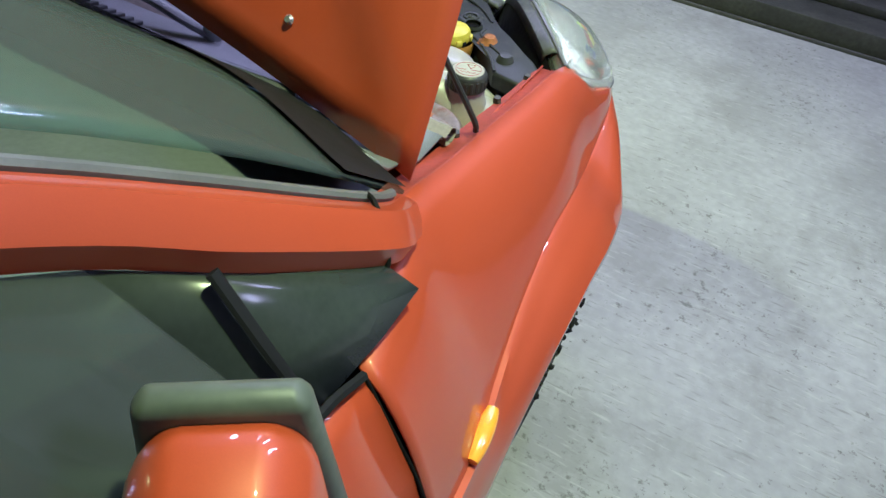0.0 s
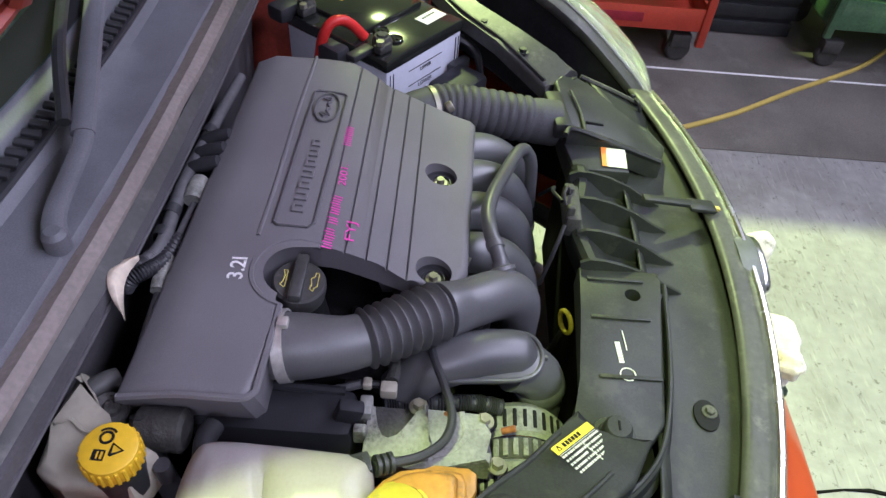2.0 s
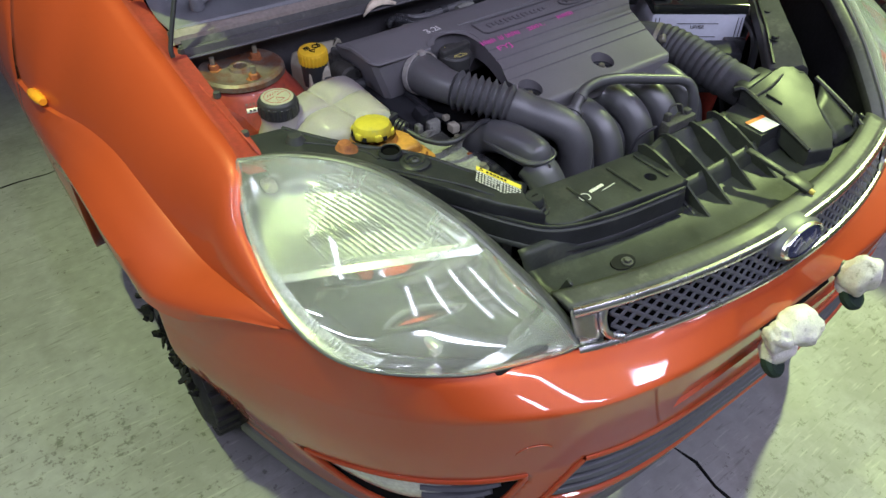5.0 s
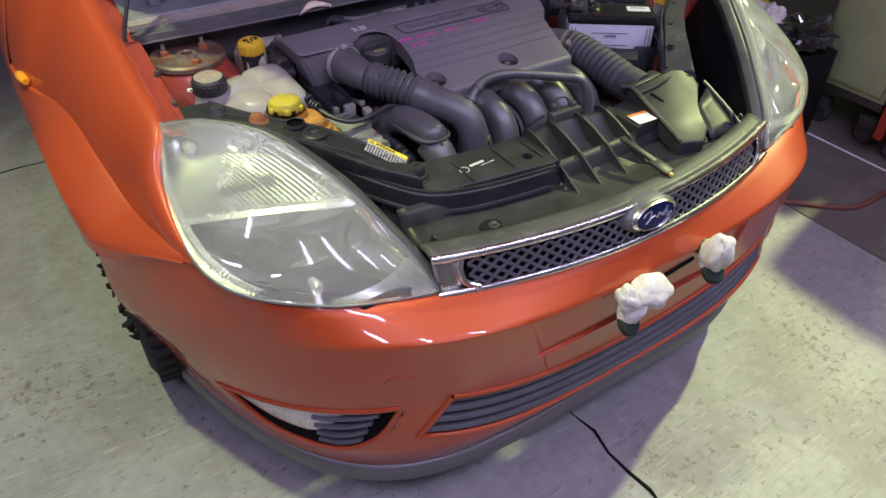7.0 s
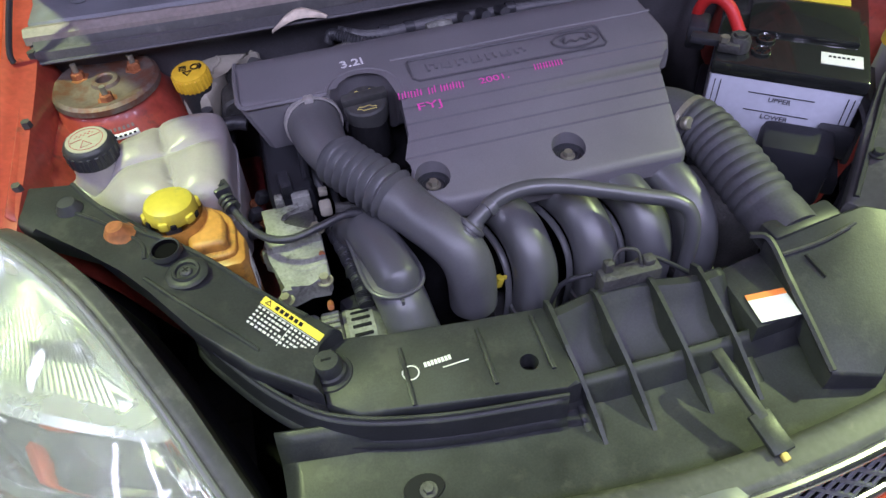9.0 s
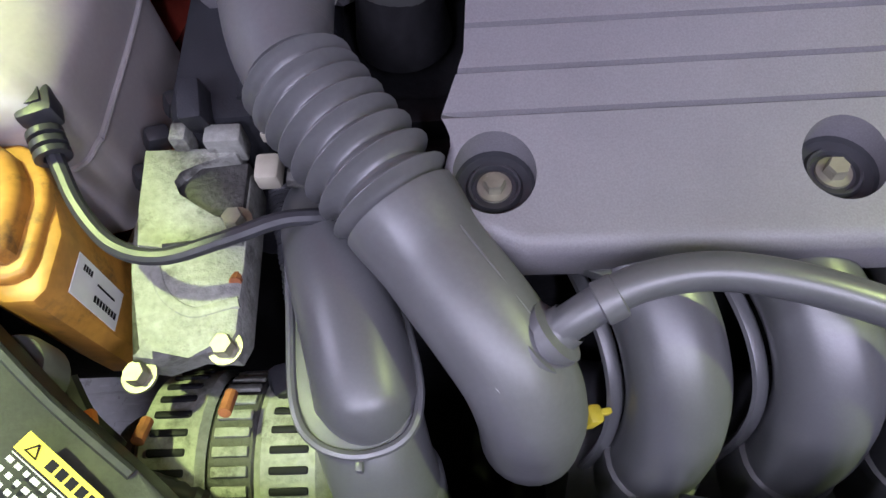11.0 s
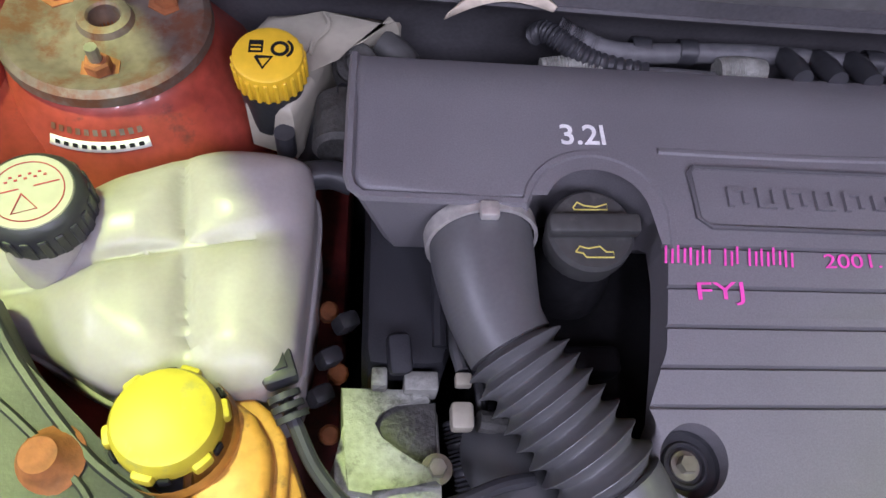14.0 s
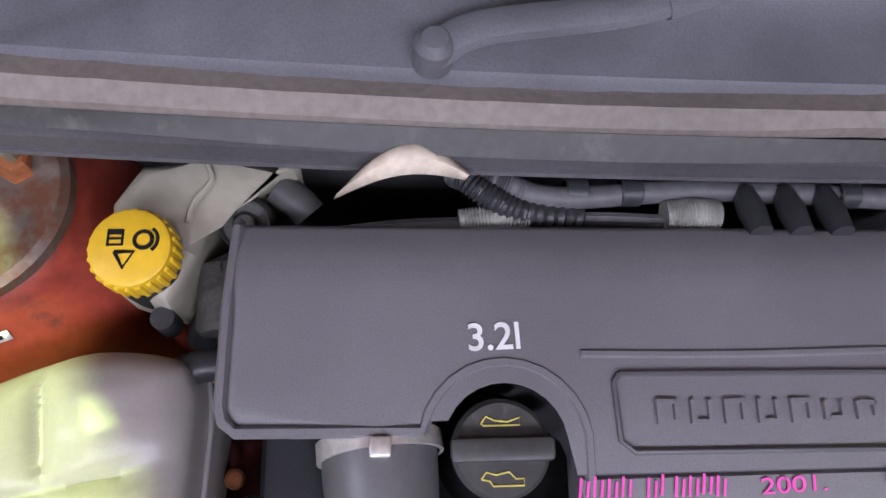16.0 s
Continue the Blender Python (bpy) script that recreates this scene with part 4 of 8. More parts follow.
# bonnet, propped open
def bonnet():
    hinge = Vector((0, 0.972, 0.905))
    along = Vector((0, -0.530, 0.848)).normalized()
    nrm = Vector((0, 0.848, 0.530)).normalized()
    length = 0.98

    def at(a, s, lift=0.0, rear=0.14, bow=1.4):
        half = lerp(0.676, 0.585, s ** 1.6)
        x = a * half
        start = rear * (1 - abs(a) ** bow)
        end = length - 0.10 * abs(a) ** 2.6
        r = lerp(start, end, s)
        crown = 0.030 * (1 - a * a) - 0.05 * s ** 3
        c0 = max(0.55, 0.985 - 1.05 * s)
        crease = -0.012 * smooth_step(c0 + 0.012, c0 - 0.030, abs(a))
        edge = -0.012 * smooth_step(0.93, 1.0, abs(a))
        return Vector((x, 0, 0)) + hinge + along * r + nrm * (crown + crease + edge + lift)
    n = 56
    skin = [[at(2 * i / n - 1, k / 20) for k in range(21)] for i in range(n + 1)]
    ob = thick(part("bonnet", grid(skin), PAINT, car, "orange bonnet standing open"), 0.004, 0)
    # inner frame: border, ribs
    inner = [[at((2 * i / n - 1) * 0.985, lerp(0.012, 0.985, k / 20), -0.012 - 0.018 * (math.sin(8 * math.pi * (i / n)) ** 2) * smooth_step(0, 0.12, k / 20) * smooth_step(1, 0.88, k / 20), 0.245, 3) for k in range(21)] for i in range(n + 1)]
    part("bonnet_inner_frame", grid(inner), PAINT_IN, ob, "red ribbed underside of the bonnet")
    for a in (-0.86, 0.86, -0.3, 0.3):
        part("bonnet_rib", tube([at(a, s, -0.034, 0.245, 3) for s in np.linspace(0.04, 0.95, 14)], 0.018, 8, raw=True, flat=0.6), PAINT_IN, ob)
    for f in (0.03, 0.10):
        part("bonnet_rib", tube([at(a, f, -0.030, 0.245, 3) for a in np.linspace(-0.95, 0.95, 30)], 0.012, 8, raw=True, flat=0.6), PAINT_IN, ob)
    strip = [[at((2 * i / n - 1) * 0.985, lerp(0.006, 0.30, k / 8), -0.007) for k in range(9)] for i in range(n + 1)]
    part("bonnet_rear_strip", grid(strip), HOODSTRIP, ob, "dark green painted strip inside the bonnet's rear edge")
    for i in range(26):
        a = -0.86 + 1.72 * i / 25
        part("strip_clip", lathe([(0, 0.002), (0.004, 0.002), (0.0045, 0)], Matrix.Translation(at(a, 0.10, -0.0085)) @ (-nrm).to_track_quat("Z", "Y").to_matrix().to_4x4(), 8), BLACK_FILL, ob)
    nz = at(-0.70, 0.08, 0.004)
    part("washer_nozzle", lathe([(0, 0.005), (0.004, 0.0045), (0.0065, 0.0), (0, 0)], Matrix.Translation(nz) @ nrm.to_track_quat("Z", "Y").to_matrix().to_4x4(), 16), SILVER, ob)


bonnet()
rod = [(-0.676, 0.780, 0.862), (-0.672, 0.786, 0.885), (-0.585, 0.835, 1.075)]
part("bonnet_prop_rod", tube([rod[0], rod[1], tuple(Vector(rod[1]).lerp(Vector(rod[2]), 0.5)), rod[2]], 0.0042, 8), CAP_B, car, "thin black steel prop rod")


# windscreen, pillars, roof, doors and the rest of the shell
def shell():
    base = spline([(-0.700, 1.018, 0.935), (-0.50, 0.954, 0.940), (-0.25, 0.945, 0.940), (0, 0.935, 0.940), (0.25, 0.945, 0.940), (0.50, 0.954, 0.940), (0.700, 1.018, 0.935)], 6)
    topl = spline([(-0.560, 1.80, 1.425), (-0.40, 1.745, 1.445), (-0.2, 1.715, 1.455), (0, 1.705, 1.457), (0.2, 1.715, 1.455), (0.40, 1.745, 1.445), (0.560, 1.80, 1.425)], 6)
    rows = [[p.lerp(q, k / 12) + Vector((0, -0.03, 0.03)) * math.sin(math.pi * k / 12) for k in range(13)] for p, q in zip(base, topl)]
    ws = thick(part("windscreen", grid(rows), GLASS, car, "green tinted windscreen"), 0.005)
    ws.visible_shadow = False
    frit = [[p.lerp(q, k / 24) + Vector((0, -0.03, 0.03)) * math.sin(math.pi * k / 24) + Vector((0, -0.002, 0.004)) for k in range(4)] for p, q in zip(base, topl)]
    part("black_border", grid(frit), BLACK_FILL, ws, "black printed glass border")
    for sgn in (-1, 1):
        up = spline([(-0.700, 1.02, 0.930), (-0.712, 1.10, 0.985), (-0.672, 1.26, 1.098), (-0.640, 1.37, 1.172), (-0.585, 1.60, 1.32), (-0.555, 1.82, 1.435), (-0.54, 2.1, 1.475), (-0.53, 2.6, 1.49), (-0.53, 3.1, 1.46)], 6)
        lo = spline([(-0.742, 1.08, 0.920), (-0.752, 1.14, 0.957), (-0.705, 1.28, 1.045), (-0.668, 1.39, 1.125), (-0.622, 1.62, 1.262), (-0.592, 1.84, 1.365), (-0.580, 2.1, 1.395), (-0.575, 2.6, 1.40), (-0.58, 3.1, 1.37)], 6)
        sec = []
        for p, q in zip(up, lo):
            mid = p.lerp(q, 0.5) + Vector((-0.016, -0.004, 0.010))
            a, b = p.lerp(mid, 0.5) + Vector((-0.004, -0.002, 0.007)), mid.lerp(q, 0.5) + Vector((-0.008, 0, 0.003))
            inn = p.lerp(q, 0.5) + Vector((0.05, 0.02, -0.015))
            sec.append([(sgn * -v.x, v.y, v.z) for v in (p, a, mid, b, q, inn)])
        part("windscreen_pillar", grid(sec, True), PAINT, car, "orange roof pillar")
        part("pillar_seam", tube([(sgn * -v.x, v.y, v.z) for v in (Vector((-0.700, 1.096, 0.988)), Vector((-0.720, 1.111, 0.996)), Vector((-0.746, 1.130, 0.977)), Vector((-0.754, 1.141, 0.957)))], 0.0030, 6, n=4), DARK, car)
        part("windscreen_moulding", tube([(sgn * -(p.x + 0.008), p.y, p.z + 0.002) for p in up[2:36]], 0.006, 8, raw=True), RUBBER, ws)
        # door skin and side glass
        ys = [1.237, 1.30, 1.45, 1.65, 1.9, 2.15, 2.30]
        belt = [0.925, 0.948, 0.955, 0.962, 0.972, 0.985, 0.99]
        rows = []
        for y, zb in zip(ys, belt):
            rows.append([(sgn * x, y, z) for x, z in ((0.786, zb), (0.806, zb - 0.03), (0.846, zb - 0.12), (0.878, zb - 0.24), (0.892, 0.60), (0.866, 0.42), (0.845, 0.25), (0.80, 0.22))])
        door = thick(part("door", grid(rows), PAINT, car, "orange front door"), 0.003, 0)
        part("door_handle", tube([(sgn * 0.872, 2.10, 0.80), (sgn * 0.895, 2.13, 0.805), (sgn * 0.895, 2.2, 0.81), (sgn * 0.872, 2.23, 0.81)], 0.011, 10), PAINT, door)
        gl = [[(sgn * -lerp(-0.785, q.x, k), lerp(y, q.y, k), lerp(zb, q.z, k)) for k in (0, 0.33, 0.66, 1)] for y, zb, q in ((1.135, 0.940, lo[6]), (1.20, 0.935, lo[11]), (1.32, 0.95, lo[17]), (1.46, 0.957, lo[22]), (1.66, 0.963, lo[27]), (1.9, 0.973, lo[31]), (2.28, 0.99, lo[38]))]
        thick(part("side_window", grid(gl[2:]), SIDE_GLASS, door, "green tinted side window"), 0.004).visible_shadow = False
        thick(part("quarter_window", grid(gl[:3]), QUARTER, door, "dark tinted fixed quarter window"), 0.004)
        part("window_bar", tube([(sgn * 0.788, 1.298, 0.948), (sgn * 0.757, 1.306, 1.012), (sgn * 0.711, 1.304, 1.072)], 0.0065, 8, flat=0.6), BLACK_FILL, door)
        part("belt_seal", tube([(sgn * 0.790, y, z + 0.003) for y, z in zip(ys, belt)], 0.005, 6), BLACK_FILL, door)
        part("door_seam", tube([(sgn * -x, y, z) for x, y, z in ((-0.790, 1.235, 0.925), (-0.850, 1.235, 0.80), (-0.880, 1.235, 0.688), (-0.890, 1.235, 0.58), (-0.862, 1.235, 0.3))], 0.0022, 6), DARK, door)
        # mirror
        mm = Matrix.Translation((sgn * 0.826, 1.426, 1.035)) @ Vector((sgn * -0.55, -0.80, 0.0)).to_track_quat("Z", "Y").to_matrix().to_4x4()
        shell_bm = box((0, 0.004, 0), (0.116, 0.140, 0.080), 0.028, seg=5)
        for v in shell_bm.verts:
            v.co.x *= (1 - 1.6 * max(0.0, -v.co.z)) * (1 - 70 * max(0.0, v.co.y) ** 2)
            v.co.y *= 1 - 1.6 * max(0.0, -v.co.z)
        bmesh.ops.transform(shell_bm, matrix=mm, verts=shell_bm.verts)
        mir = part("door_mirror", shell_bm, PAINT, door, "orange folded door mirror with a dark surround")
        rim_bm = box((0, 0.003, 0.042), (0.130, 0.156, 0.022), 0.010, seg=4)
        for v in rim_bm.verts:
            v.co.x *= 1 - 55 * max(0.0, v.co.y) ** 2
        bmesh.ops.transform(rim_bm, matrix=mm, verts=rim_bm.verts)
        part("mirror_surround", rim_bm, MIRRORGREY, mir, "dark grey plastic surround")
        part("mirror_foot", box((sgn * 0.80, 1.385, 0.958), (0.07, 0.06, 0.06), 0.015), DASH, mir)
        # rear quarter
        rows = []
        for y, zb in ((2.305, 0.99), (2.8, 1.01), (3.2, 1.03), (3.5, 1.05), (3.68, 1.05)):
            tuck = 0.10 * smooth_step(3.1, 3.7, y)
            rows.append([(sgn * (x - tuck), y, z) for x, z in ((0.60, 1.37 - 0.1 * smooth_step(3.1, 3.7, y)), (0.70, 1.2), (0.795, zb), (0.85, zb - 0.12), (0.872, 0.66), (0.866, 0.42), (0.845, 0.25))])
        thick(part("rear_quarter", grid(rows), PAINT, car), 0.003, 0)
    roof = [[(x * w, y, z - 0.035 * x * x) for x in np.linspace(-1, 1, 13)] for y, z, w in ((1.74, 1.465, 0.55), (2.0, 1.505, 0.54), (2.5, 1.515, 0.53), (3.1, 1.48, 0.53), (3.45, 1.42, 0.55))]
    thick(part("roof", grid(roof), PAINT, car), 0.004)
    tail = [[(x, y + 0.08 * (1 - (x / 0.7) ** 2), z) for x in np.linspace(-0.70, 0.70, 9)] for y, z in ((3.45, 1.41), (3.62, 1.05), (3.70, 0.7), (3.72, 0.35))]
    thick(part("tailgate", grid(tail), PAINT, car), 0.004)
    part("floor_pan", box((0, 2.2, 0.27), (1.60, 2.9, 0.06), 0.01), UNDERSEAL, car)
    # cabin
    dash = [[(x, y, z) for y, z in ((1.0, 0.90), (1.25, 0.925), (1.42, 0.90), (1.48, 0.80), (1.42, 0.55))] for x in np.linspace(-0.68, 0.68, 15)]
    thick(part("dashboard", grid(dash), DASH, car, "grey vinyl dashboard"), 0.02)
    for sx in (-0.36, 0.36):
        part("seat", join(box((sx, 2.0, 0.55), (0.48, 0.50, 0.18), 0.06, seg=4), box((sx, 2.33, 0.83), (0.46, 0.15, 0.62), 0.06, (-14, 0, 0), 4), box((sx, 2.45, 1.22), (0.26, 0.09, 0.18), 0.04, (-10, 0, 0), 4)), FABRIC, car, "dark cloth front seat")
    sw = Matrix.Translation((-0.36, 1.56, 0.86)) @ pose(0, 0, 0, 62, 0, 0)
    part("steering_wheel", join(tube([sw @ Vector((0.18 * math.cos(a), 0.18 * math.sin(a), 0)) for a in np.linspace(0, 2 * math.pi, 40)], 0.014, 10, raw=True, caps=False), lathe([(0, 0.02), (0.06, 0.015), (0.075, -0.02), (0, -0.03)], sw, 24)), CAP_B, car)


shell()


# cowl, bulkhead, wipers
def cowl():
    front = lambda x: 0.795 + 0.02 * (x / 0.65) ** 2
    xs = np.linspace(-0.655, 0.655, 41)
    rows = []
    for x in xs:
        f = front(x)
        back = 0.950 + 0.060 * (abs(x) / 0.68) ** 2.2
        rows.append([(x, f + 0.020, 0.868), (x, f + 0.030, 0.880), (x, lerp(f, back, 0.45), 0.884 - 0.006 * math.cos(9 * x)), (x, lerp(f, back, 0.62), 0.889), (x, lerp(f, back, 0.70), 0.905), (x, lerp(f, back, 0.86), 0.915), (x, back - 0.012, 0.928), (x, back, 0.944)])
    cw = thick(part("cowl_panel", grid(rows), COWL, car, "weathered grey plastic scuttle panel"), 0.004)
    part("cowl_lip", tube([(x, lerp(front(x), 0.950 + 0.060 * (abs(x) / 0.68) ** 2.2, 0.68), 0.909) for x in xs], 0.007, 8, raw=True, flat=0.7), CAP_B, cw)
    slats = []
    for i in range(34):
        x = -0.20 + i * 0.0175
        y = 0.950 + 0.060 * (abs(x) / 0.68) ** 2.2 - 0.045
        slats.append(box((x, y, 0.921), (0.010, 0.020, 0.006), 0.001, (18, 0, 12), 1))
    part("cowl_vent_slats", join(*slats), CAP_B, cw)
    # wide worn seal along the front of the cowl
    sec = []
    rng = random.Random(3)
    for x in np.linspace(-0.66, 0.66, 67):
        f = front(x)
        w = 0.002 * math.sin(7 * x) + rng.uniform(-0.0005, 0.0005)
        sag = 0.004 * math.exp(-((x - 0.02) / 0.05) ** 2)
        sec.append([(x, f + 0.024, 0.866), (x, f + 0.024 + w, 0.878 + w), (x, f + 0.008, 0.884 + w), (x, f - 0.004 + sag, 0.877 + w), (x, f - 0.006 + sag, 0.868), (x, f + 0.006, 0.860)])
    part("cowl_seal", grid(sec, True), SEAL, car, "worn tan rubber seal strip")
    wall = []
    for x in np.linspace(-0.655, 0.655, 41):
        f = front(x)
        wall.append([(x, f - 0.001, 0.866), (x, f - 0.020, 0.862), (x, f - 0.022, 0.848), (x, f - 0.004, 0.838), (x, f + 0.02, 0.80), (x, f + 0.03, 0.60), (x, f + 0.03, 0.35)])
    thick(part("bulkhead", grid(wall), BULK, car, "dark grey sound-deadened bulkhead"), 0.006)
    part("bulkhead_edge", tube([(x, front(x) - 0.0225, 0.847) for x in np.linspace(-0.65, 0.65, 41)], 0.0028, 6, raw=True), BULK, car)
    part("seal_flap", grid([[(x, front(x) - 0.006, 0.872), (x, front(x) - 0.013 + 0.002 * math.sin(9 * x), 0.866), (x, front(x) - 0.018 + 0.003 * math.sin(9 * x), 0.8625)] for x in np.linspace(-0.65, 0.65, 61)]), SHELF, car, "dark folded lip of the seal")

    def wiper(pivot, elbow, tip):
        piv, el, tp = Vector(pivot), Vector(elbow), Vector(tip)
        w = part("wiper_arm", tube([piv, piv + Vector((0.03, 0.01, 0.012)), el - (tp - el).normalized() * 0.02, el + (tp - el).normalized() * 0.03], lambda t: 0.013 - 0.003 * t, 10, flat=0.6), COWL, car, "grey wiper arm")
        part("wiper_cap", lathe([(0, 0.016), (0.008, 0.015), (0.0125, 0.009), (0.013, -0.01), (0, -0.012)], Matrix.Translation(piv), 20), COWL, w)
        part("wiper_sleeve", tube([el, el.lerp(tp, 0.5), tp], 0.0135, 10, flat=0.62), COWL, w)
        d = (tp - el).normalized()
        up = Vector((0, 0.62, 0.5)).normalized() * 0.035
        part("wiper_blade", tube([el + up * 0.6 + d * 0.0, el.lerp(tp, 0.5) + up * 1.1, tp + up + d * 0.22], 0.008, 8, flat=0.8), CAP_B, w, "black wiper blade")
    wiper((-0.262, 0.832, 0.893), (-0.128, 0.850, 0.925), (0.19, 0.945, 0.962))
    wiper((-0.585, 0.885, 0.897), (-0.500, 0.925, 0.926), (-0.20, 0.975, 0.950))


cowl()


# sheet metal of the engine bay
def bay():
    for sgn in (-1, 1):
        rows = []
        for y in np.linspace(0.50, 1.0, 16):
            bulge = 0.075 * math.exp(-((y - 0.76) / 0.12) ** 4)
            rows.append([(sgn * x, y, z) for x, z in ((0.668, 0.815 + 0.09 * (y - 0.4)), (0.655, 0.80), (0.645 - bulge, 0.74), (0.60 - bulge * 1.4, 0.66), (0.54, 0.52), (0.50, 0.36))])
        thick(part("inner_wing", grid(rows), PAINT_IN, car, "red painted inner wing panel"), 0.003)
        c = (sgn * 0.570, 0.768)
        prof = [(0.130, -0.20), (0.121, -0.12), (0.112, -0.075), (0.104, -0.055), (0.081, -0.022), (0.077, -0.012), (0.072, -0.008), (0.026, -0.008), (0.012, -0.03)]
        tw = part("strut_tower", lathe(prof, pose(c[0], c[1], 0.812), 40), PAINT_IN, car, "red domed suspension tower")
        part("strut_plate", lathe([(0.0115, -0.02), (0.0115, 0.005), (0.013, 0.007), (0.019, 0.006), (0.021, 0.001), (0.044, -0.001), (0.056, 0.001), (0.064, 0.005), (0.071, 0.006), (0.076, 0.002), (0.077, -0.006), (0.070, -0.010)], pose(c[0], c[1], 0.814), 48), STRUTPLATE, tw, "dusty round strut plate")
        part("strut_hole", lathe([(0, -0.018), (0.0115, -0.016), (0.0118, 0.0)], pose(c[0], c[1], 0.814), 24), RUST, tw)
        for a in (-84, 31, 147):
            x, y = c[0] + 0.047 * math.cos(radians(a)), c[1] + 0.047 * math.sin(radians(a))
            nut = part("strut_nut", lathe([(0, 0.010), (0.008, 0.010), (0.0095, 0.008), (0.0095, 0.0), (0.015, 0.0), (0.015, -0.001), (0, -0.001)], pose(x, y, 0.8145, 0, 0, a), 6), RUST, tw, "rusty nut", smooth=False)
            part("strut_stud", cyl((x, y, 0.8245), 0.0045, 0.012, seg=10), STEEL, nut)
    part("chassis_leg", box((-0.435, 0.63, 0.555), (0.09, 0.34, 0.11), 0.012), DARKRED, car, "dark red chassis leg")
    # floor coloured near black to read as deep shade
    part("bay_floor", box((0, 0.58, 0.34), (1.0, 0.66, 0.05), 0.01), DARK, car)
    # radiator behind the slam panel, near black for the shade there
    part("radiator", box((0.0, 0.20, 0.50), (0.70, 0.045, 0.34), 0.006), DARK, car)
    part("radiator_support", box((0, 0.085, 0.50), (1.1, 0.03, 0.30), 0.01), UNDERSEAL, car)


bay()


# black plastic front panel across the nose
def slam_panel():
    # centre rail from knob to knob
    rail = slab([(-0.350, 0.205), (-0.318, 0.180), (-0.10, 0.150), (-0.083, 0.150), (-0.083, 0.258), (-0.16, 0.262), (-0.266, 0.268), (-0.315, 0.285), (-0.352, 0.268)], 0.690, 0.727, 0.005)
    sp = part("slam_panel", rail, DUSTY, car, "dusty black plastic panel above the radiator")
    cut(sp, cyl((-0.128, 0.191, 0.70), 0.0105, 0.06, seg=20))
    part("panel_rail", slab([(0.128, 0.158), (0.22, 0.165), (0.345, 0.20), (0.372, 0.245), (0.335, 0.268), (0.22, 0.262), (0.128, 0.25)], 0.690, 0.727, 0.005), DUSTY, sp)
    # flat black plate as the shade down in the bored hole
    part("slot_shade", box((-0.128, 0.191, 0.7005), (0.03, 0.03, 0.003), 0), BLACK_FILL, sp)
    # scooped middle between the two rails
    mid = [[(x, y + 0.008 * math.cos(30 * x), z) for y, z in ((0.258, 0.695), (0.256, 0.728), (0.250, 0.735), (0.240, 0.735), (0.228, 0.724), (0.205, 0.702), (0.17, 0.688), (0.12, 0.672), (0.10, 0.668))] for x in np.linspace(-0.086, 0.130, 24)]
    thick(part("panel_scoop", grid(mid), DUSTY, sp), 0.003)
    # right wing of the panel, out to the fender
    wing = slab([(-0.352, 0.268), (-0.318, 0.283), (-0.352, 0.312), (-0.395, 0.347), (-0.439, 0.390), (-0.48, 0.427), (-0.524, 0.458), (-0.571, 0.51), (-0.60, 0.553), (-0.672, 0.566), (-0.682, 0.52), (-0.64, 0.475), (-0.571, 0.430), (-0.539, 0.390), (-0.514, 0.360), (-0.467, 0.294), (-0.416, 0.240), (-0.350, 0.205)], 0.765, 0.792, 0.007, 3)
    w = part("panel_wing", wing, DUSTY, sp)
    for v in w.data.vertices:
        v.co.z += -0.045 * smooth_step(-0.48, -0.33, v.co.x) + 0.022 * smooth_step(-0.45, -0.62, v.co.x)
    wing = slab([(0.335, 0.272), (0.318, 0.283), (0.40, 0.372), (0.475, 0.445), (0.55, 0.50), (0.62, 0.535), (0.665, 0.545), (0.668, 0.515), (0.63, 0.492), (0.575, 0.460), (0.508, 0.405), (0.440, 0.335), (0.385, 0.265), (0.360, 0.225)][::-1], 0.765, 0.792, 0.007, 3)
    w2 = part("panel_wing", wing, SHELF, sp)
    for v in w2.data.vertices:
        v.co.z += -0.045 * smooth_step(0.43, 0.32, v.co.x) + 0.022 * smooth_step(0.45, 0.62, v.co.x)
    for x, y in ((0.385, 0.325), (0.455, 0.395), (0.535, 0.462), (0.600, 0.500)):
        bolt(sp, (x, y, 0.786 - 0.030 * smooth_step(0.43, 0.32, x) + 0.022 * smooth_step(0.45, 0.62, x)), 0.007, 0.007, DUSTY)
    part("wing_crest", tube([(0.335, 0.285, 0.752), (0.405, 0.362, 0.784), (0.480, 0.437, 0.796), (0.555, 0.490, 0.806), (0.63, 0.525, 0.815)], 0.004, 6), DUSTY, w2)
    # sloping front apron down to the grille
    rows = []
    for x in np.linspace(-0.41, 0.41, 42):
        e = 0.03 * (abs(x) / 0.41) ** 2
        rows.append([(x, 0.165 + e, 0.712), (x, 0.155 + e, 0.700), (x, 0.145 + e, 0.680), (x, 0.12 + e, 0.674), (x, 0.085 + e, 0.676), (x, 0.05 + e, 0.678), (x, 0.02 + 2 * e, 0.680)])
    thick(part("panel_apron", grid(rows), DUSTY, sp), 0.003)
    # lip rail in front of the right wing
    band = spline([(-0.475, 0.322, 0.768), (-0.455, 0.290, 0.762), (-0.40, 0.226, 0.744), (-0.34, 0.186, 0.728), (-0.24, 0.160, 0.722), (-0.10, 0.143, 0.722)], 8)
    thick(part("panel_band", grid([[p, p + Vector((-0.002, -0.005, -0.006)), p + Vector((-0.003, -0.007, -0.034)), p + Vector((-0.004, -0.014, -0.040))] for p in band]), DUSTY, sp, "smooth dark band below the rail"), 0.003)
    part("band_crest", tube(band, 0.0028, 6, raw=True), DUSTY, sp)

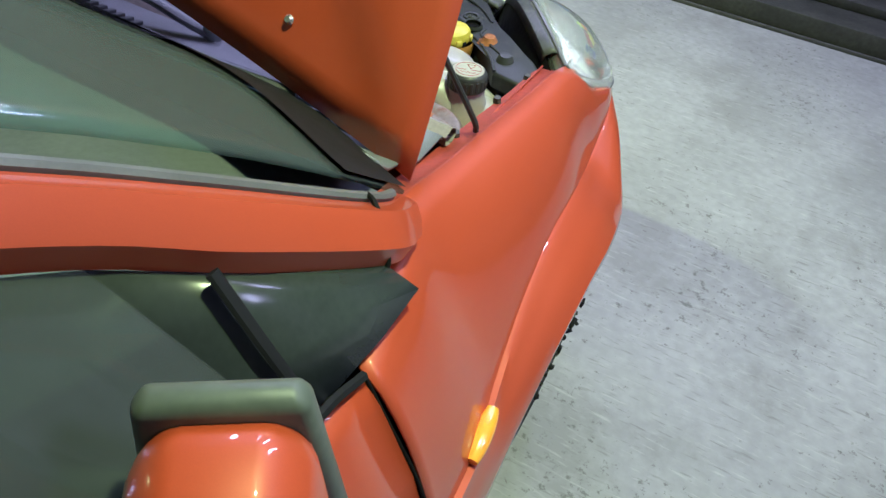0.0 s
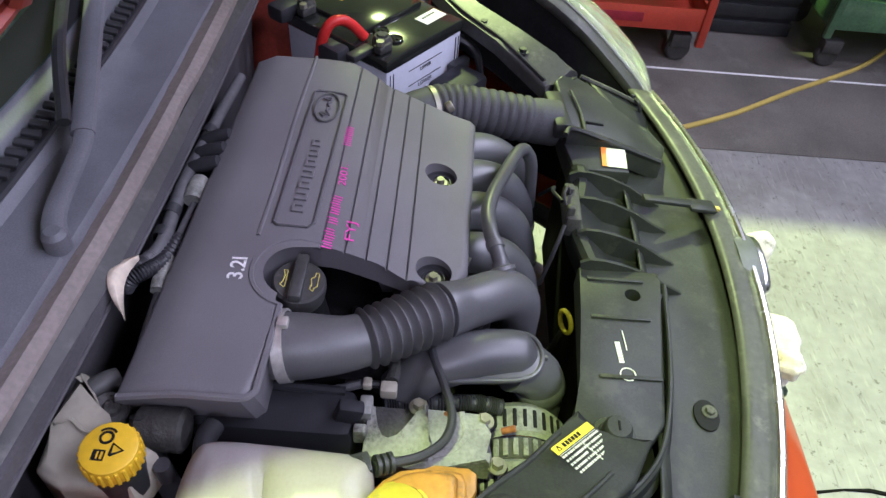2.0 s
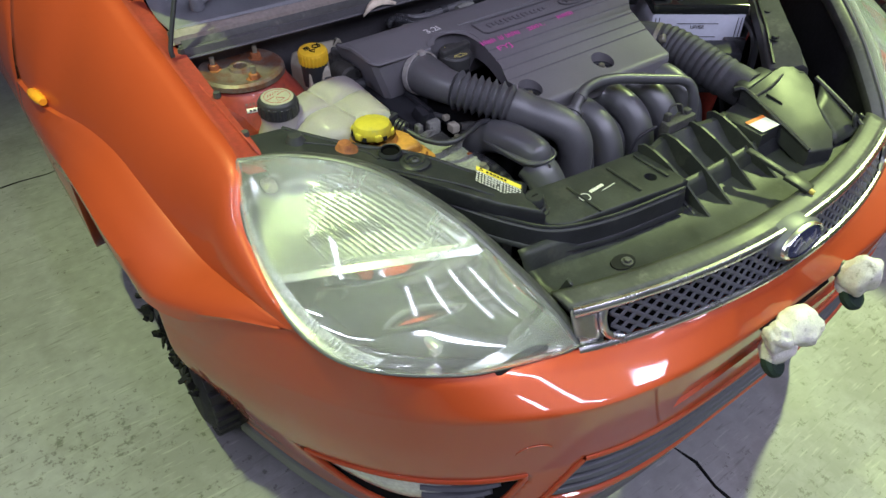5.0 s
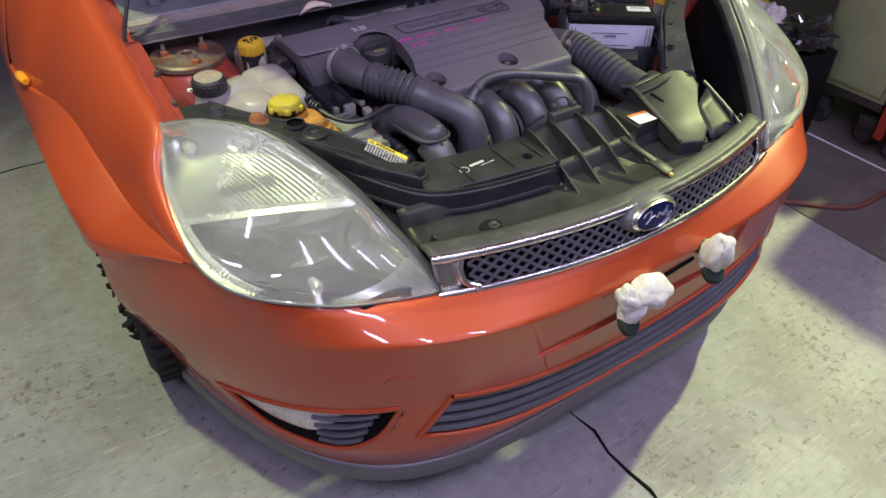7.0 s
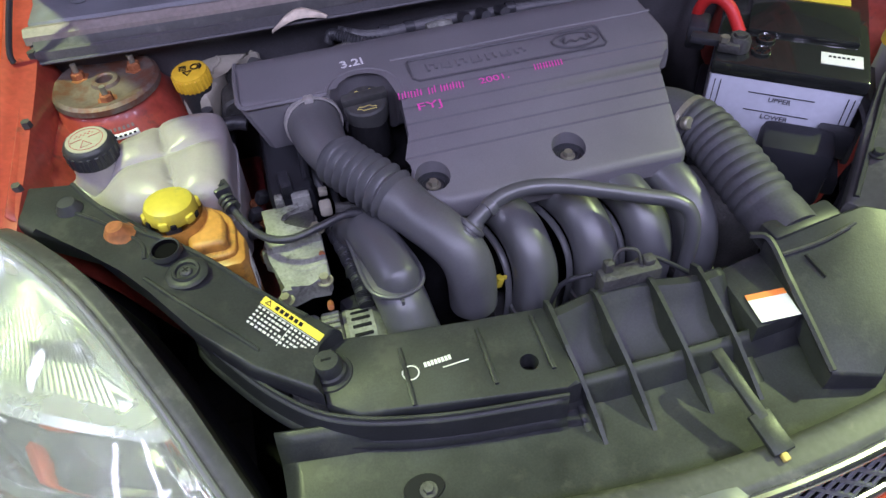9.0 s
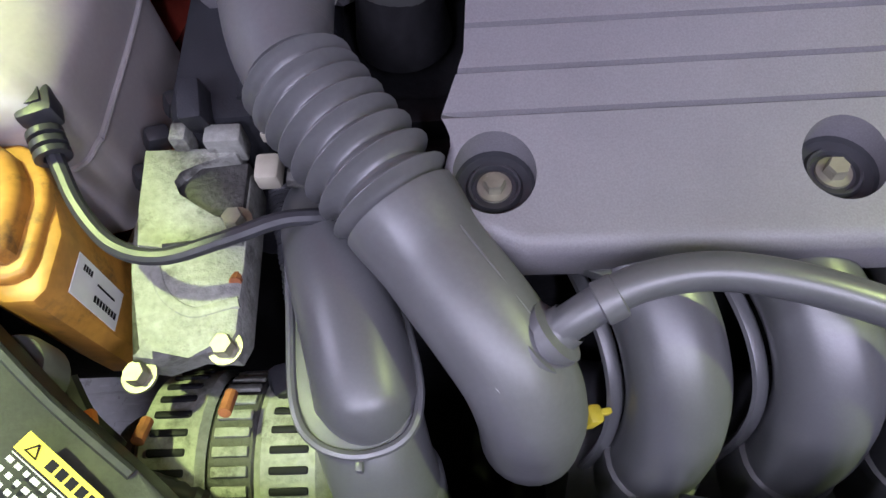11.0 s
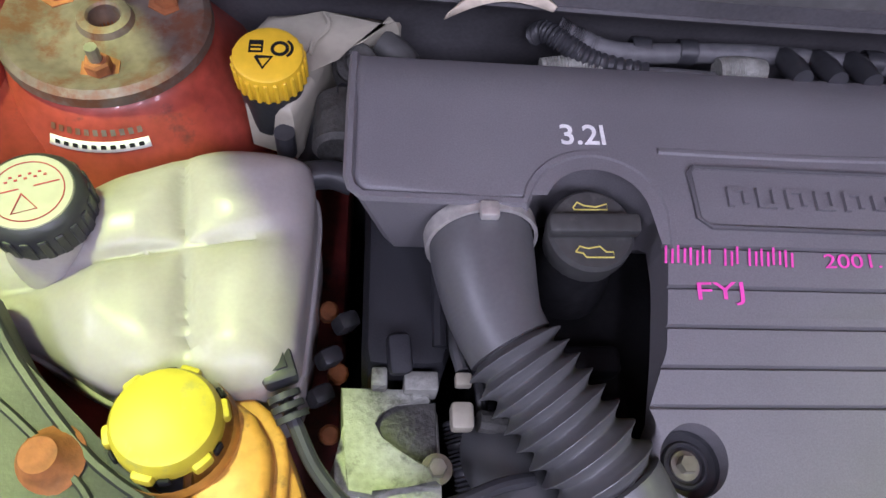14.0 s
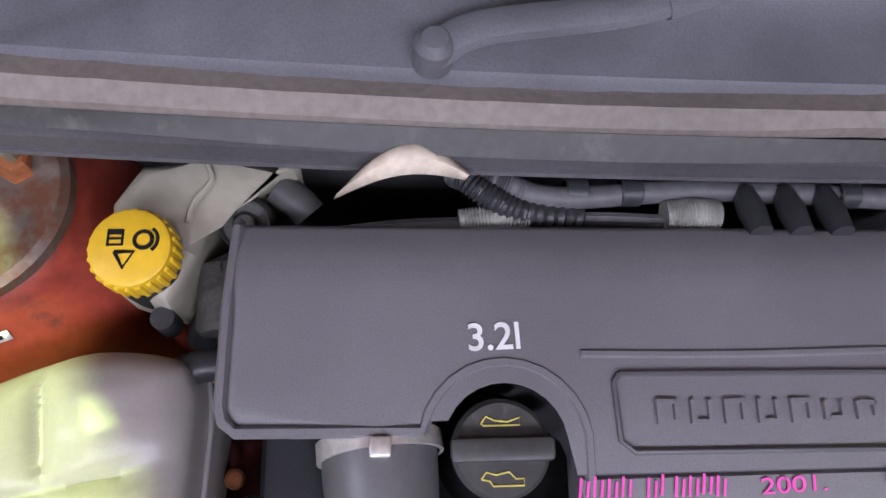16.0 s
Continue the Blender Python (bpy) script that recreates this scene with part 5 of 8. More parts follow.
    def wing_z(x):
        return 0.792 - 0.045 * smooth_step(-0.48, -0.33, x) + 0.022 * smooth_step(-0.45, -0.62, x)
    for pts, r in (([(-0.600, 0.549), (-0.571, 0.506), (-0.524, 0.454), (-0.480, 0.423), (-0.439, 0.386), (-0.395, 0.343), (-0.352, 0.308)], 0.0032), ([(-0.60, 0.500), (-0.560, 0.470), (-0.520, 0.432), (-0.515, 0.405)], 0.0026), ([(-0.515, 0.375), (-0.480, 0.335), (-0.440, 0.295), (-0.405, 0.262)], 0.0026)):
        part("wing_bead", tube([(x, y, wing_z(x) + 0.001) for x, y in pts], r, 6, n=6, flat=0.7), DUSTY, w)
    # upright ribs
    for x in (-0.085, -0.028, 0.040, 0.100):
        rib = slab([(0.094, 0.664), (0.15, 0.668), (0.20, 0.685), (0.25, 0.700), (0.258, 0.738), (0.246, 0.745), (0.225, 0.744), (0.195, 0.735), (0.160, 0.716), (0.125, 0.690), (0.098, 0.674)], -0.0025, 0.0025, 0.0)
        bmesh.ops.transform(rib, matrix=Matrix(((0, 0, 1, x), (1, 0, 0, 0), (0, 1, 0, 0), (0, 0, 0, 1))), verts=rib.verts)
        for v in rib.verts:
            v.co.x += 0.014 * smooth_step(0.22, 0.10, v.co.y)
        part("panel_rib", rib, DUSTY, sp, smooth=False)
    for x in (-0.26, -0.17, -0.105):
        part("panel_rib", box((x, 0.212, 0.7285), (0.005, 0.075, 0.004), 0.001), DUSTY, sp)
    # screw knobs
    for x, y, z in ((-0.340, 0.242, 0.727), (0.357, 0.240, 0.727)):
        k = part("panel_knob", lathe([(0, 0.026), (0.013, 0.025), (0.016, 0.020), (0.0165, 0.010), (0.019, 0.008), (0.020, 0.003), (0.025, 0.002), (0.026, 0.0), (0, 0)], pose(x, y, z), 24), DUSTY, sp)
        # screw slot as a black bar, its shade in the colour
        part("knob_screw", box((x, y, z + 0.0265), (0.011, 0.0022, 0.001), 0), BLACK_FILL, k, smooth=False)
    # socket and screw on the right wing
    part("panel_socket", lathe([(0.0, -0.02), (0.0145, -0.018), (0.015, 0.005), (0.0168, 0.006), (0.0182, 0.003), (0.019, 0.0)], pose(-0.491, 0.409, 0.800), 28), DUSTY, sp)
    # shallow disc coloured black for the shade deep in the socket
    part("socket_hole", lathe([(0.0142, 0.0035), (0.0140, -0.002), (0.0, -0.002)], pose(-0.491, 0.409, 0.8015), 24), HOLE_SHADE, sp)
    boss = part("screw_boss", lathe([(0, 0.0005), (0.011, 0.0005), (0.012, 0.004), (0.015, 0.0045), (0.0165, 0.002), (0.021, 0.0015), (0.024, -0.001)], pose(-0.470, 0.374, 0.7955), 28), DUSTY, sp)
    part("screw_head", lathe([(0, 0.0045), (0.005, 0.004), (0.0068, 0.002), (0.007, 0)], pose(-0.470, 0.374, 0.796), 20), SHELF, boss)
    # cross slots laid on top as bars of black shade
    for turn in (30, 120):
        part("screw_slot", box((-0.470, 0.374, 0.8004), (0.008, 0.0016, 0.0008), 0, (0, 0, turn)), BLACK_FILL, boss)
    part("panel_bung", lathe([(0, 0.014), (0.010, 0.013), (0.015, 0.004), (0.021, 0.0)], pose(-0.545, 0.452, 0.803), 24), RUST, sp, "faded red rubber bung")
    part("panel_bung", lathe([(0, 0.012), (0.010, 0.011), (0.016, 0.0)], pose(-0.60, 0.505, 0.812), 24), CAP_B, sp)
    # warning label with a yellow band
    lm = Matrix.Translation((-0.377, 0.285, 0.7655)) @ pose(0, 0, 0, 0, 24, -42)
    part("warning_label", bars([(0, 0.016, 0.078, 0.010)], lm), LABEL_Y, sp, "yellow and white warning label")
    rng = random.Random(9)
    rows = [(-0.036 + 0.0052 * k, 0.0065 - 0.0054 * j, rng.uniform(0.0022, 0.0046), 0.0024) for j in range(5) for k in range(15) if (j, k % 8) != (2, 7)]
    part("label_print", bars(rows, lm), LABEL_W, sp)
    part("label_rule", bars([(0.004, -0.007, 0.0006, 0.026), (0.0, 0.0095, 0.076, 0.0005)], lm), LABEL_W, sp)
    part("label_print", bars([(-0.020 + 0.0062 * k, 0.016, 0.0046, 0.0052) for k in range(6)], lm, 0.001), BLACK_FILL, sp)
    tri = [lm @ Vector((-0.031 + 0.0038 * math.cos(a), 0.0155 + 0.0038 * math.sin(a), 0.0008)) for a in (math.radians(v) for v in (90, 210, 330, 90))]
    part("label_triangle", tube(tri, 0.0006, 5, raw=True), BLACK_FILL, sp)
    # white moulded marks on the rail
    mk = pose(-0.255, 0.215, 0.728, 0, 0, 4)
    ring = tube([mk @ Vector((0.009 * math.cos(a), 0.009 * math.sin(a), 0)) for a in np.linspace(0, 2 * math.pi, 20)], 0.0008, 5, raw=True, caps=False)
    part("moulding_mark", join(ring, bars([(0.004 * k + 0.018, 0.004, 0.003, 0.006) for k in range(8)] + [(0.05, -0.006, 0.03, 0.0012)], mk)), LABEL_W, sp)
    # bolt holes in the apron, black discs for the shade in them
    for x in (-0.285, 0.285):
        part("apron_hole", lathe([(0, 0.0025), (0.018, 0.0025), (0.0185, 0)], pose(x * 0.95, 0.108, 0.6755) @ Matrix.Diagonal((1.2, 0.85, 1, 1)), 24), BLACK_FILL, sp)
        bolt(sp, (x * 0.95 + 0.004, 0.104, 0.6782), 0.006, 0.006, ALU_DARK)
        part("apron_peg", box((x * 1.36, 0.115, 0.682), (0.006, 0.012, 0.045), 0.002, (20, 0, 0)), DUSTY, sp)
    # left air scoop: a sloping plate with a folded edge, and the gusset beside it

    def scoop_z(y):
        return lerp(0.702, 0.756, (y - 0.08) / 0.16)
    bm = slab([(0.190, 0.255), (0.187, 0.16), (0.184, 0.093), (0.238, 0.077), (0.276, 0.104), (0.280, 0.135), (0.300, 0.165), (0.345, 0.198), (0.366, 0.245), (0.330, 0.268)], -0.036, 0.0, 0.004)
    for v in bm.verts:
        v.co.z += min(scoop_z(v.co.y), 0.756)
    sc = part("air_scoop", bm, DUSTY, sp, "grey black air scoop plate")
    part("scoop_edge", tube([(x, y, min(scoop_z(y), 0.756) + 0.002) for x, y in ((0.172, 0.262), (0.190, 0.250), (0.188, 0.20), (0.187, 0.15), (0.185, 0.095))], 0.0045, 6, n=4), DUSTY, sc)
    part("scoop_edge", tube([(x, y, min(scoop_z(y), 0.756) + 0.001) for x, y in ((0.195, 0.228), (0.25, 0.232), (0.30, 0.243))], 0.0025, 6, n=4), SHELF, sc)
    # black bead in place of the shade inside a slot
    part("scoop_slot", tube([(0.222, 0.222, scoop_z(0.222)), (0.232, 0.192, scoop_z(0.192))], 0.0022, 6, n=2), BLACK_FILL, sc)
    part("scoop_step", box((0.245, 0.268, 0.745), (0.10, 0.03, 0.030), 0.006, (0, 0, 8)), DUSTY, sc)
    gus = part("panel_gusset", grid([[Vector((0.310, 0.165, 0.725)).lerp(Vector((0.282, 0.094, 0.684)), k / 4).lerp(Vector((0.378, 0.200, 0.732)).lerp(Vector((0.366, 0.088, 0.688)), k / 4), i / 4) for k in range(5)] for i in range(5)]), DUSTY, sp)
    thick(gus, 0.004)
    part("gusset_edge", tube([(0.380, 0.215, 0.738), (0.374, 0.150, 0.716), (0.367, 0.088, 0.692)], 0.0042, 6), SHELF, sp)
    part("gusset_hook", tube([(0.352, 0.100, 0.694), (0.350, 0.106, 0.710), (0.357, 0.112, 0.714), (0.362, 0.104, 0.704)], 0.0035, 6), CAP_B, sp)
    part("scoop_label", bars([(0, -0.006, 0.048, 0.034)], pose(0.160, 0.184, 0.7295, 0, 0, -3)), LABEL_W, sp, "white sticker with an orange band")
    part("label_band", bars([(0, 0.012, 0.048, 0.008)], pose(0.160, 0.184, 0.7298, 0, 0, -3)), LABEL_O, sp)
    # bonnet catch and its lever
    ct = part("bonnet_catch", join(box((0.02, 0.262, 0.735), (0.075, 0.022, 0.035), 0.004), box((-0.005, 0.268, 0.752), (0.012, 0.012, 0.028), 0.003), box((0.045, 0.266, 0.750), (0.014, 0.014, 0.02), 0.003), tube([(0.0, 0.27, 0.75), (0.012, 0.278, 0.768), (0.03, 0.272, 0.77), (0.036, 0.265, 0.752)], 0.0022, 6)), ALU_DARK, car, "greasy bonnet catch")
    part("catch_lever", join(box((0.076, 0.105, 0.719), (0.014, 0.085, 0.007), 0.002, (10, 0, 8)), box((0.082, 0.050, 0.709), (0.026, 0.045, 0.007), 0.002, (10, 0, 8))), DUSTY, ct)
    part("lever_tip", box((0.083, 0.024, 0.7045), (0.008, 0.009, 0.007), 0.002, (10, 0, 8)), HOSE_Y, ct)


slam_panel()

# ---- engine ----
def cover_z(y):
    """The cover's top falls gently towards the front."""
    return 0.829 - 0.055 * smooth_step(0.64, 0.38, y)


def engine_cover():
    ec = thing("engine_cover", (-0.08, 0.58, 0.72), "dark grey plastic engine cover with pink and white marker writing", "engine cover")
    # rear bar with the bay for the filler cap cut out of its front edge
    cx, cy, r = -0.219, 0.604, 0.047
    arc = [(cx + r * math.cos(a), cy + r * math.sin(a)) for a in np.linspace(math.radians(168), math.radians(8), 13)]
    out = [(-0.386, 0.752), (-0.386, 0.628), (-0.377, 0.618), (-0.290, 0.617)] + arc + [(-0.1735, 0.575), (-0.178, 0.52), (-0.183, 0.482), (-0.1895, 0.468), (-0.1925, 0.455), (-0.191, 0.440), (-0.184, 0.428), (-0.172, 0.420), (-0.150, 0.411), (0.158, 0.405), (0.167, 0.412), (0.188, 0.545), (0.192, 0.566), (0.216, 0.572), (0.228, 0.60), (0.228, 0.752)]
    bm = slab(out, 0.735, 0.829, 0.009, 4)
    for k in range(18):
        bmesh.ops.bisect_plane(bm, geom=list(bm.verts) + list(bm.edges) + list(bm.faces), plane_co=(0, 0.40 + 0.02 * k, 0), plane_no=(0, 1, 0))
    grooves = (0.587, 0.560, 0.535, 0.510, 0.486)
    for y in grooves:
        for off in (-0.0022, 0.0, 0.0010):
            bmesh.ops.bisect_plane(bm, geom=list(bm.verts) + list(bm.edges) + list(bm.faces), plane_co=(0, y + off, 0), plane_no=(0, 1, 0))
    for v in bm.verts:
        if v.co.z > 0.80 and any(abs(v.co.y - y) < 0.0002 for y in grooves) and v.co.x > -0.19:
            v.co.z -= 0.0040
    for v in bm.verts:
        if v.co.z > 0.77:
            v.co.z += cover_z(v.co.y) - 0.829
            # the outer part of the rear bar drops away at the back
            v.co.z -= 0.014 * smooth_step(0.715, 0.752, v.co.y)
        else:
            v.co.x += 0.030 * smooth_step(-0.355, -0.386, v.co.x)
            v.co.z = lerp(v.co.z, max(v.co.z, min(0.787, cover_z(v.co.y) - 0.032)), smooth_step(0.63, 0.60, v.co.y))
    body = part("cover_body", bm, COVER, ec)
    cut(body, *[lathe([(0, 0), (0.0225, 0), (0.0225, 0.08), (0, 0.08)], pose(x, y, cover_z(y) - 0.017), 32) for x, y in ((0.019, 0.453), (-0.164, 0.4535))])
    # lower skirt of the right end
    part("cover_skirt", box((-0.350 + 0.042, 0.672, 0.730), (0.080, 0.105, 0.055), 0.008), PLASTIC, ec)
    # moulded ridge, side lip, grooves
    part("cover_ridge", tube([(x, 0.659 + 0.001 * math.sin(20 * x), cover_z(0.659) + 0.0008) for x in np.linspace(-0.17, 0.225, 20)], 0.0028, 6, raw=True, flat=0.6), COVER, body)
    lip = [(-0.386, 0.748), (-0.3865, 0.69), (-0.3865, 0.630), (-0.384, 0.622), (-0.377, 0.616), (-0.290, 0.615)] + [(cx + (r + 0.004) * math.cos(a), cy + (r + 0.004) * math.sin(a)) for a in np.linspace(math.radians(168), math.radians(8), 13)] + [(-0.168, 0.575)]
    part("cover_lip", tube([(x, y, cover_z(y) - 0.0015 - 0.014 * smooth_step(0.715, 0.752, y)) for x, y in lip], 0.0038, 6, raw=True), COVER, body)
    # recessed name plate
    zp = cover_z(0.622) + 0.0012
    tilt = math.degrees(math.atan((cover_z(0.645) - cover_z(0.60)) / 0.045))
    pm = pose(-0.010, 0.622, zp, tilt, 0, -0.5)
    frame_pts = [(-0.137, 0.023), (0.05, 0.0235), (0.138, 0.0235), (0.143, 0.018), (0.143, -0.018), (0.138, -0.0235), (-0.131, -0.0235), (-0.139, -0.017), (-0.141, 0.018), (-0.137, 0.023)]
    part("plate_edge", tube([pm @ Vector((x, y, 0)) for x, y in frame_pts], 0.0018, 6, raw=True, caps=False), COVER_D, body)
    # raised strokes in place of the maker's word
    letters = []
    for i in range(7):
        x = -0.108 + 0.0215 * i
        h = 0.0145 if i < 5 else 0.011
        letters += [(x - 0.006, 0, 0.0038, h), (x + 0.005, 0.001, 0.0036, h * 0.8)] + [(x, (-1) ** i * h * 0.42, 0.011, 0.0028)]
    for stroke in letters:
        part("raised_stroke", bars([stroke], pm, 0.0034), COVER, body)
    oval = [pm @ Vector((0.103 + 0.034 * math.cos(a), 0.017 * math.sin(a), 0.001)) for a in np.linspace(0, 2 * math.pi, 36)]
    part("raised_oval", tube(oval, 0.0018, 6, raw=True, caps=False), COVER_D, body)
    part("raised_scroll", tube([pm @ Vector((0.103 + x, y, 0.001)) for x, y in ((-0.022, 0.002), (-0.014, 0.008), (-0.018, -0.006), (-0.008, 0.0), (0.0, -0.004), (0.008, 0.001), (0.016, -0.004), (0.02, 0.008), (0.023, -0.003))], 0.0015, 6, n=4), COVER_D, body)
    # bolt wells, their floors coloured black for the shade down inside
    for x, y in ((0.019, 0.453), (-0.164, 0.4535)):
        z = cover_z(y)
        part("bolt_well", lathe([(0.0, 0.0005), (0.012, 0.0005), (0.013, 0.003), (0.0145, 0.003), (0.016, 0.0005), (0.021, 0.0005), (0.0222, 0.004)], pose(x, y, z - 0.0165), 28), CAP_B, body)
        bolt(body, (x, y, z - 0.0158), 0.0062, 0.0085)
    # marker writing
    tt = math.degrees(math.atan((cover_z(0.59) - cover_z(0.56)) / 0.03))
    writing("FYJ", 0.023, pose(-0.139, 0.5475 + 0.009, cover_z(0.555) + 0.0014, tt, 0, 2) @ Matrix.Diagonal((1.2, 0.74, 1, 1)), PINK, body, "pink_marker_letters", 0.0002)
    # two words of marker writing as plain slanted strokes
    x = -0.176
    for k, w in enumerate((1, 1, 1, 1, 0, 1, 0.5, 1, 1, 1, 1)):
        y0 = 0.574 + 0.0008 * math.sin(2.3 * k)
        zz = cover_z(y0) + 0.0018
        for dx in ((0.0, 0.0045) if w == 1 else (0.0,) if w else ()):
            h = 0.012 if not dx else 0.010
            part("pink_marker_stroke", tube([(x + dx + 0.0012, y0 + h, zz + h * 0.2), (x + dx, y0, zz)], 0.0009, 5, n=2, flat=0.4), PINK, body)
        x += 0.0086 if w else 0.007
    x = 0.018
    for k in range(5):
        zz = cover_z(0.578) + 0.0018
        for dx in (0.0, 0.0045):
            part("pink_marker_stroke", tube([(x + dx + 0.0012, 0.5885 - 0.1 * dx, zz + 0.002), (x + dx, 0.578, zz)], 0.0009, 5, n=2, flat=0.4), PINK, body)
        x += 0.0086
    writing("2001.", 0.018, pose(-0.042, 0.5785, cover_z(0.5785) + 0.0012, tt, 0, 2) @ Matrix.Diagonal((1.1, 0.78, 1, 1)), PINK, body, "pink_marker_letters", 0.0002)
    writing("3.2l", 0.024, pose(-0.2235, 0.6695, cover_z(0.668) + 0.0012, 0, 0, 2), CHALK, body, "white_marker_letters", 0.0003, 0.0003)
    # filler cap
    fc = thing("oil_filler_cap", (-0.2195, 0.604, 0.79), "black oil filler cap with yellow symbols", "oil cap")
    prof = [(0, 0.0), (0.028, 0.0), (0.0305, -0.003), (0.031, -0.012), (0.029, -0.03), (0, -0.03)]
    m = pose(-0.2195, 0.604, 0.812, 6, -3, 0)
    part("cap_disc", lathe(prof, m, 40), SHELF, fc)
    part("cap_grip", box((0, 0, 0), (0.063, 0.0145, 0.013), 0.003), SHELF, fc)
    fc.children[-1].data.transform(m @ pose(0, 0.0005, 0.005))
    can = [(-0.012, 0.016), (-0.009, 0.020), (-0.004, 0.0175), (0.004, 0.0165), (0.012, 0.019), (0.012, 0.0145), (-0.011, 0.0145), (-0.012, 0.016)]
    part("oil_can_symbol", tube([m @ Vector((x, y, 0.0006)) for x, y in can], 0.0006, 5, raw=True), YELLOW_INK, fc)
    veh = [(-0.013, -0.017), (-0.010, -0.013), (-0.004, -0.0145), (0.004, -0.013), (0.008, -0.017), (0.013, -0.017), (0.013, -0.021), (-0.006, -0.021), (-0.008, -0.018), (-0.013, -0.017)]
    part("car_symbol", tube([m @ Vector((x, y, 0.0006)) for x, y in veh], 0.0006, 5, raw=True), YELLOW_INK, fc)


engine_cover()


def engine_block():
    eb = thing("engine_block", (-0.05, 0.56, 0.40), "oily engine block and cam cover, blackened for the shade under the plastic cover", "engine")
    # cam cover and block blackened for the shade beneath the cover
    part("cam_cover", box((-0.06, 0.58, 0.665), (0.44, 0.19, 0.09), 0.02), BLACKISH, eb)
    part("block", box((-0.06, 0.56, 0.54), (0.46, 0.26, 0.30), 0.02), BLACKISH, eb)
    part("timing_cover", box((-0.343, 0.612, 0.645), (0.064, 0.175, 0.21), 0.016), PLASTIC, eb, "black timing cover")
    part("timing_cover_edge", tube([(-0.318, 0.69, 0.752), (-0.319, 0.62, 0.752), (-0.320, 0.54, 0.748)], 0.006, 8), PLASTIC, eb)
    part("oil_neck", lathe([(0.026, 0.0), (0.028, -0.02), (0.034, -0.06)], pose(-0.2195, 0.604, 0.79), 24), BLACKISH, eb)
    for y in (0.46, 0.50, 0.54):
        part("coil_pack", box((-0.205, y, 0.715), (0.05, 0.022, 0.03), 0.005), BLACKISH, eb)
    part("exhaust_shield", box((-0.05, 0.745, 0.66), (0.44, 0.04, 0.16), 0.015), ALU_DARK, eb)
    part("gearbox", box((0.27, 0.55, 0.50), (0.24, 0.26, 0.22), 0.05, seg=4), ALU_DARK, eb)
    # harness and pipes behind the cover
    part("harness", tube([(-0.225, 0.792, 0.812), (-0.205, 0.784, 0.808), (-0.17, 0.776, 0.804), (-0.09, 0.782, 0.803), (-0.03, 0.784, 0.802), (0.1, 0.779, 0.800), (0.2, 0.774, 0.798)], lambda t: 0.0085 + 0.0012 * smooth_step(0.3, 0.1, t) * math.sin(420 * t), 12, n=24), HARNESS, eb, "thick grey corrugated harness")
    part("harness", tube([(-0.33, 0.757, 0.780), (-0.28, 0.760, 0.788), (-0.20, 0.762, 0.793), (-0.14, 0.764, 0.795), (-0.08, 0.762, 0.795)], 0.005, 8), HARNESS, eb)
    part("harness", tube([(-0.238, 0.760, 0.797), (-0.215, 0.762, 0.799), (-0.19, 0.762, 0.797)], lambda t: 0.009 + 0.0008 * math.sin(120 * t), 12, n=20), ALU, eb, "silver braided sleeve")
    for x in (-0.155, -0.115, 0.05):
        part("harness_tape", lathe([(0.0095, -0.008), (0.0105, -0.007), (0.0105, 0.007), (0.0095, 0.008)], pose(x, 0.781, 0.8035, 0, 90, 0), 14), CAP_B, eb)
    part("harness", tube([(-0.24, 0.795, 0.80), (-0.235, 0.786, 0.812), (-0.220, 0.774, 0.812), (-0.195, 0.766, 0.803), (-0.15, 0.764, 0.795)], lambda t: 0.0085 + 0.001 * math.sin(160 * t), 10, n=24), CAP_B, eb)
    part("foil_sleeve", tube([(-0.090, 0.764, 0.800), (-0.070, 0.765, 0.802), (-0.052, 0.764, 0.800)], lambda t: 0.012 + 0.0006 * math.sin(120 * t), 14, n=20), ALU, eb, "silver braided sleeve")
    for x in (-0.03, 0.0, 0.03):
        part("plug", lathe([(0, 0.02), (0.008, 0.02), (0.010, 0.0), (0.008, -0.02)], pose(x, 0.763, 0.812, 70, 0, 0), 14), CAP_B, eb)
    part("pipe", tube([(-0.445, 0.62, 0.76), (-0.43, 0.655, 0.775), (-0.405, 0.665, 0.775), (-0.385, 0.662, 0.772)], 0.011, 12), CAP_B, eb)
    part("pipe", tube([(-0.43, 0.70, 0.70), (-0.405, 0.725, 0.77), (-0.39, 0.728, 0.79)], 0.012, 12), CAP_B, eb)
    for x, y, z in ((-0.395, 0.545, 0.665), (-0.378, 0.522, 0.662), (-0.40, 0.50, 0.655), (-0.405, 0.60, 0.66)):
        part("rusty_stud", cyl((x, y, z), 0.008, 0.022, (12, 8, 0), 10, 0.002), RUST, eb)


engine_block()


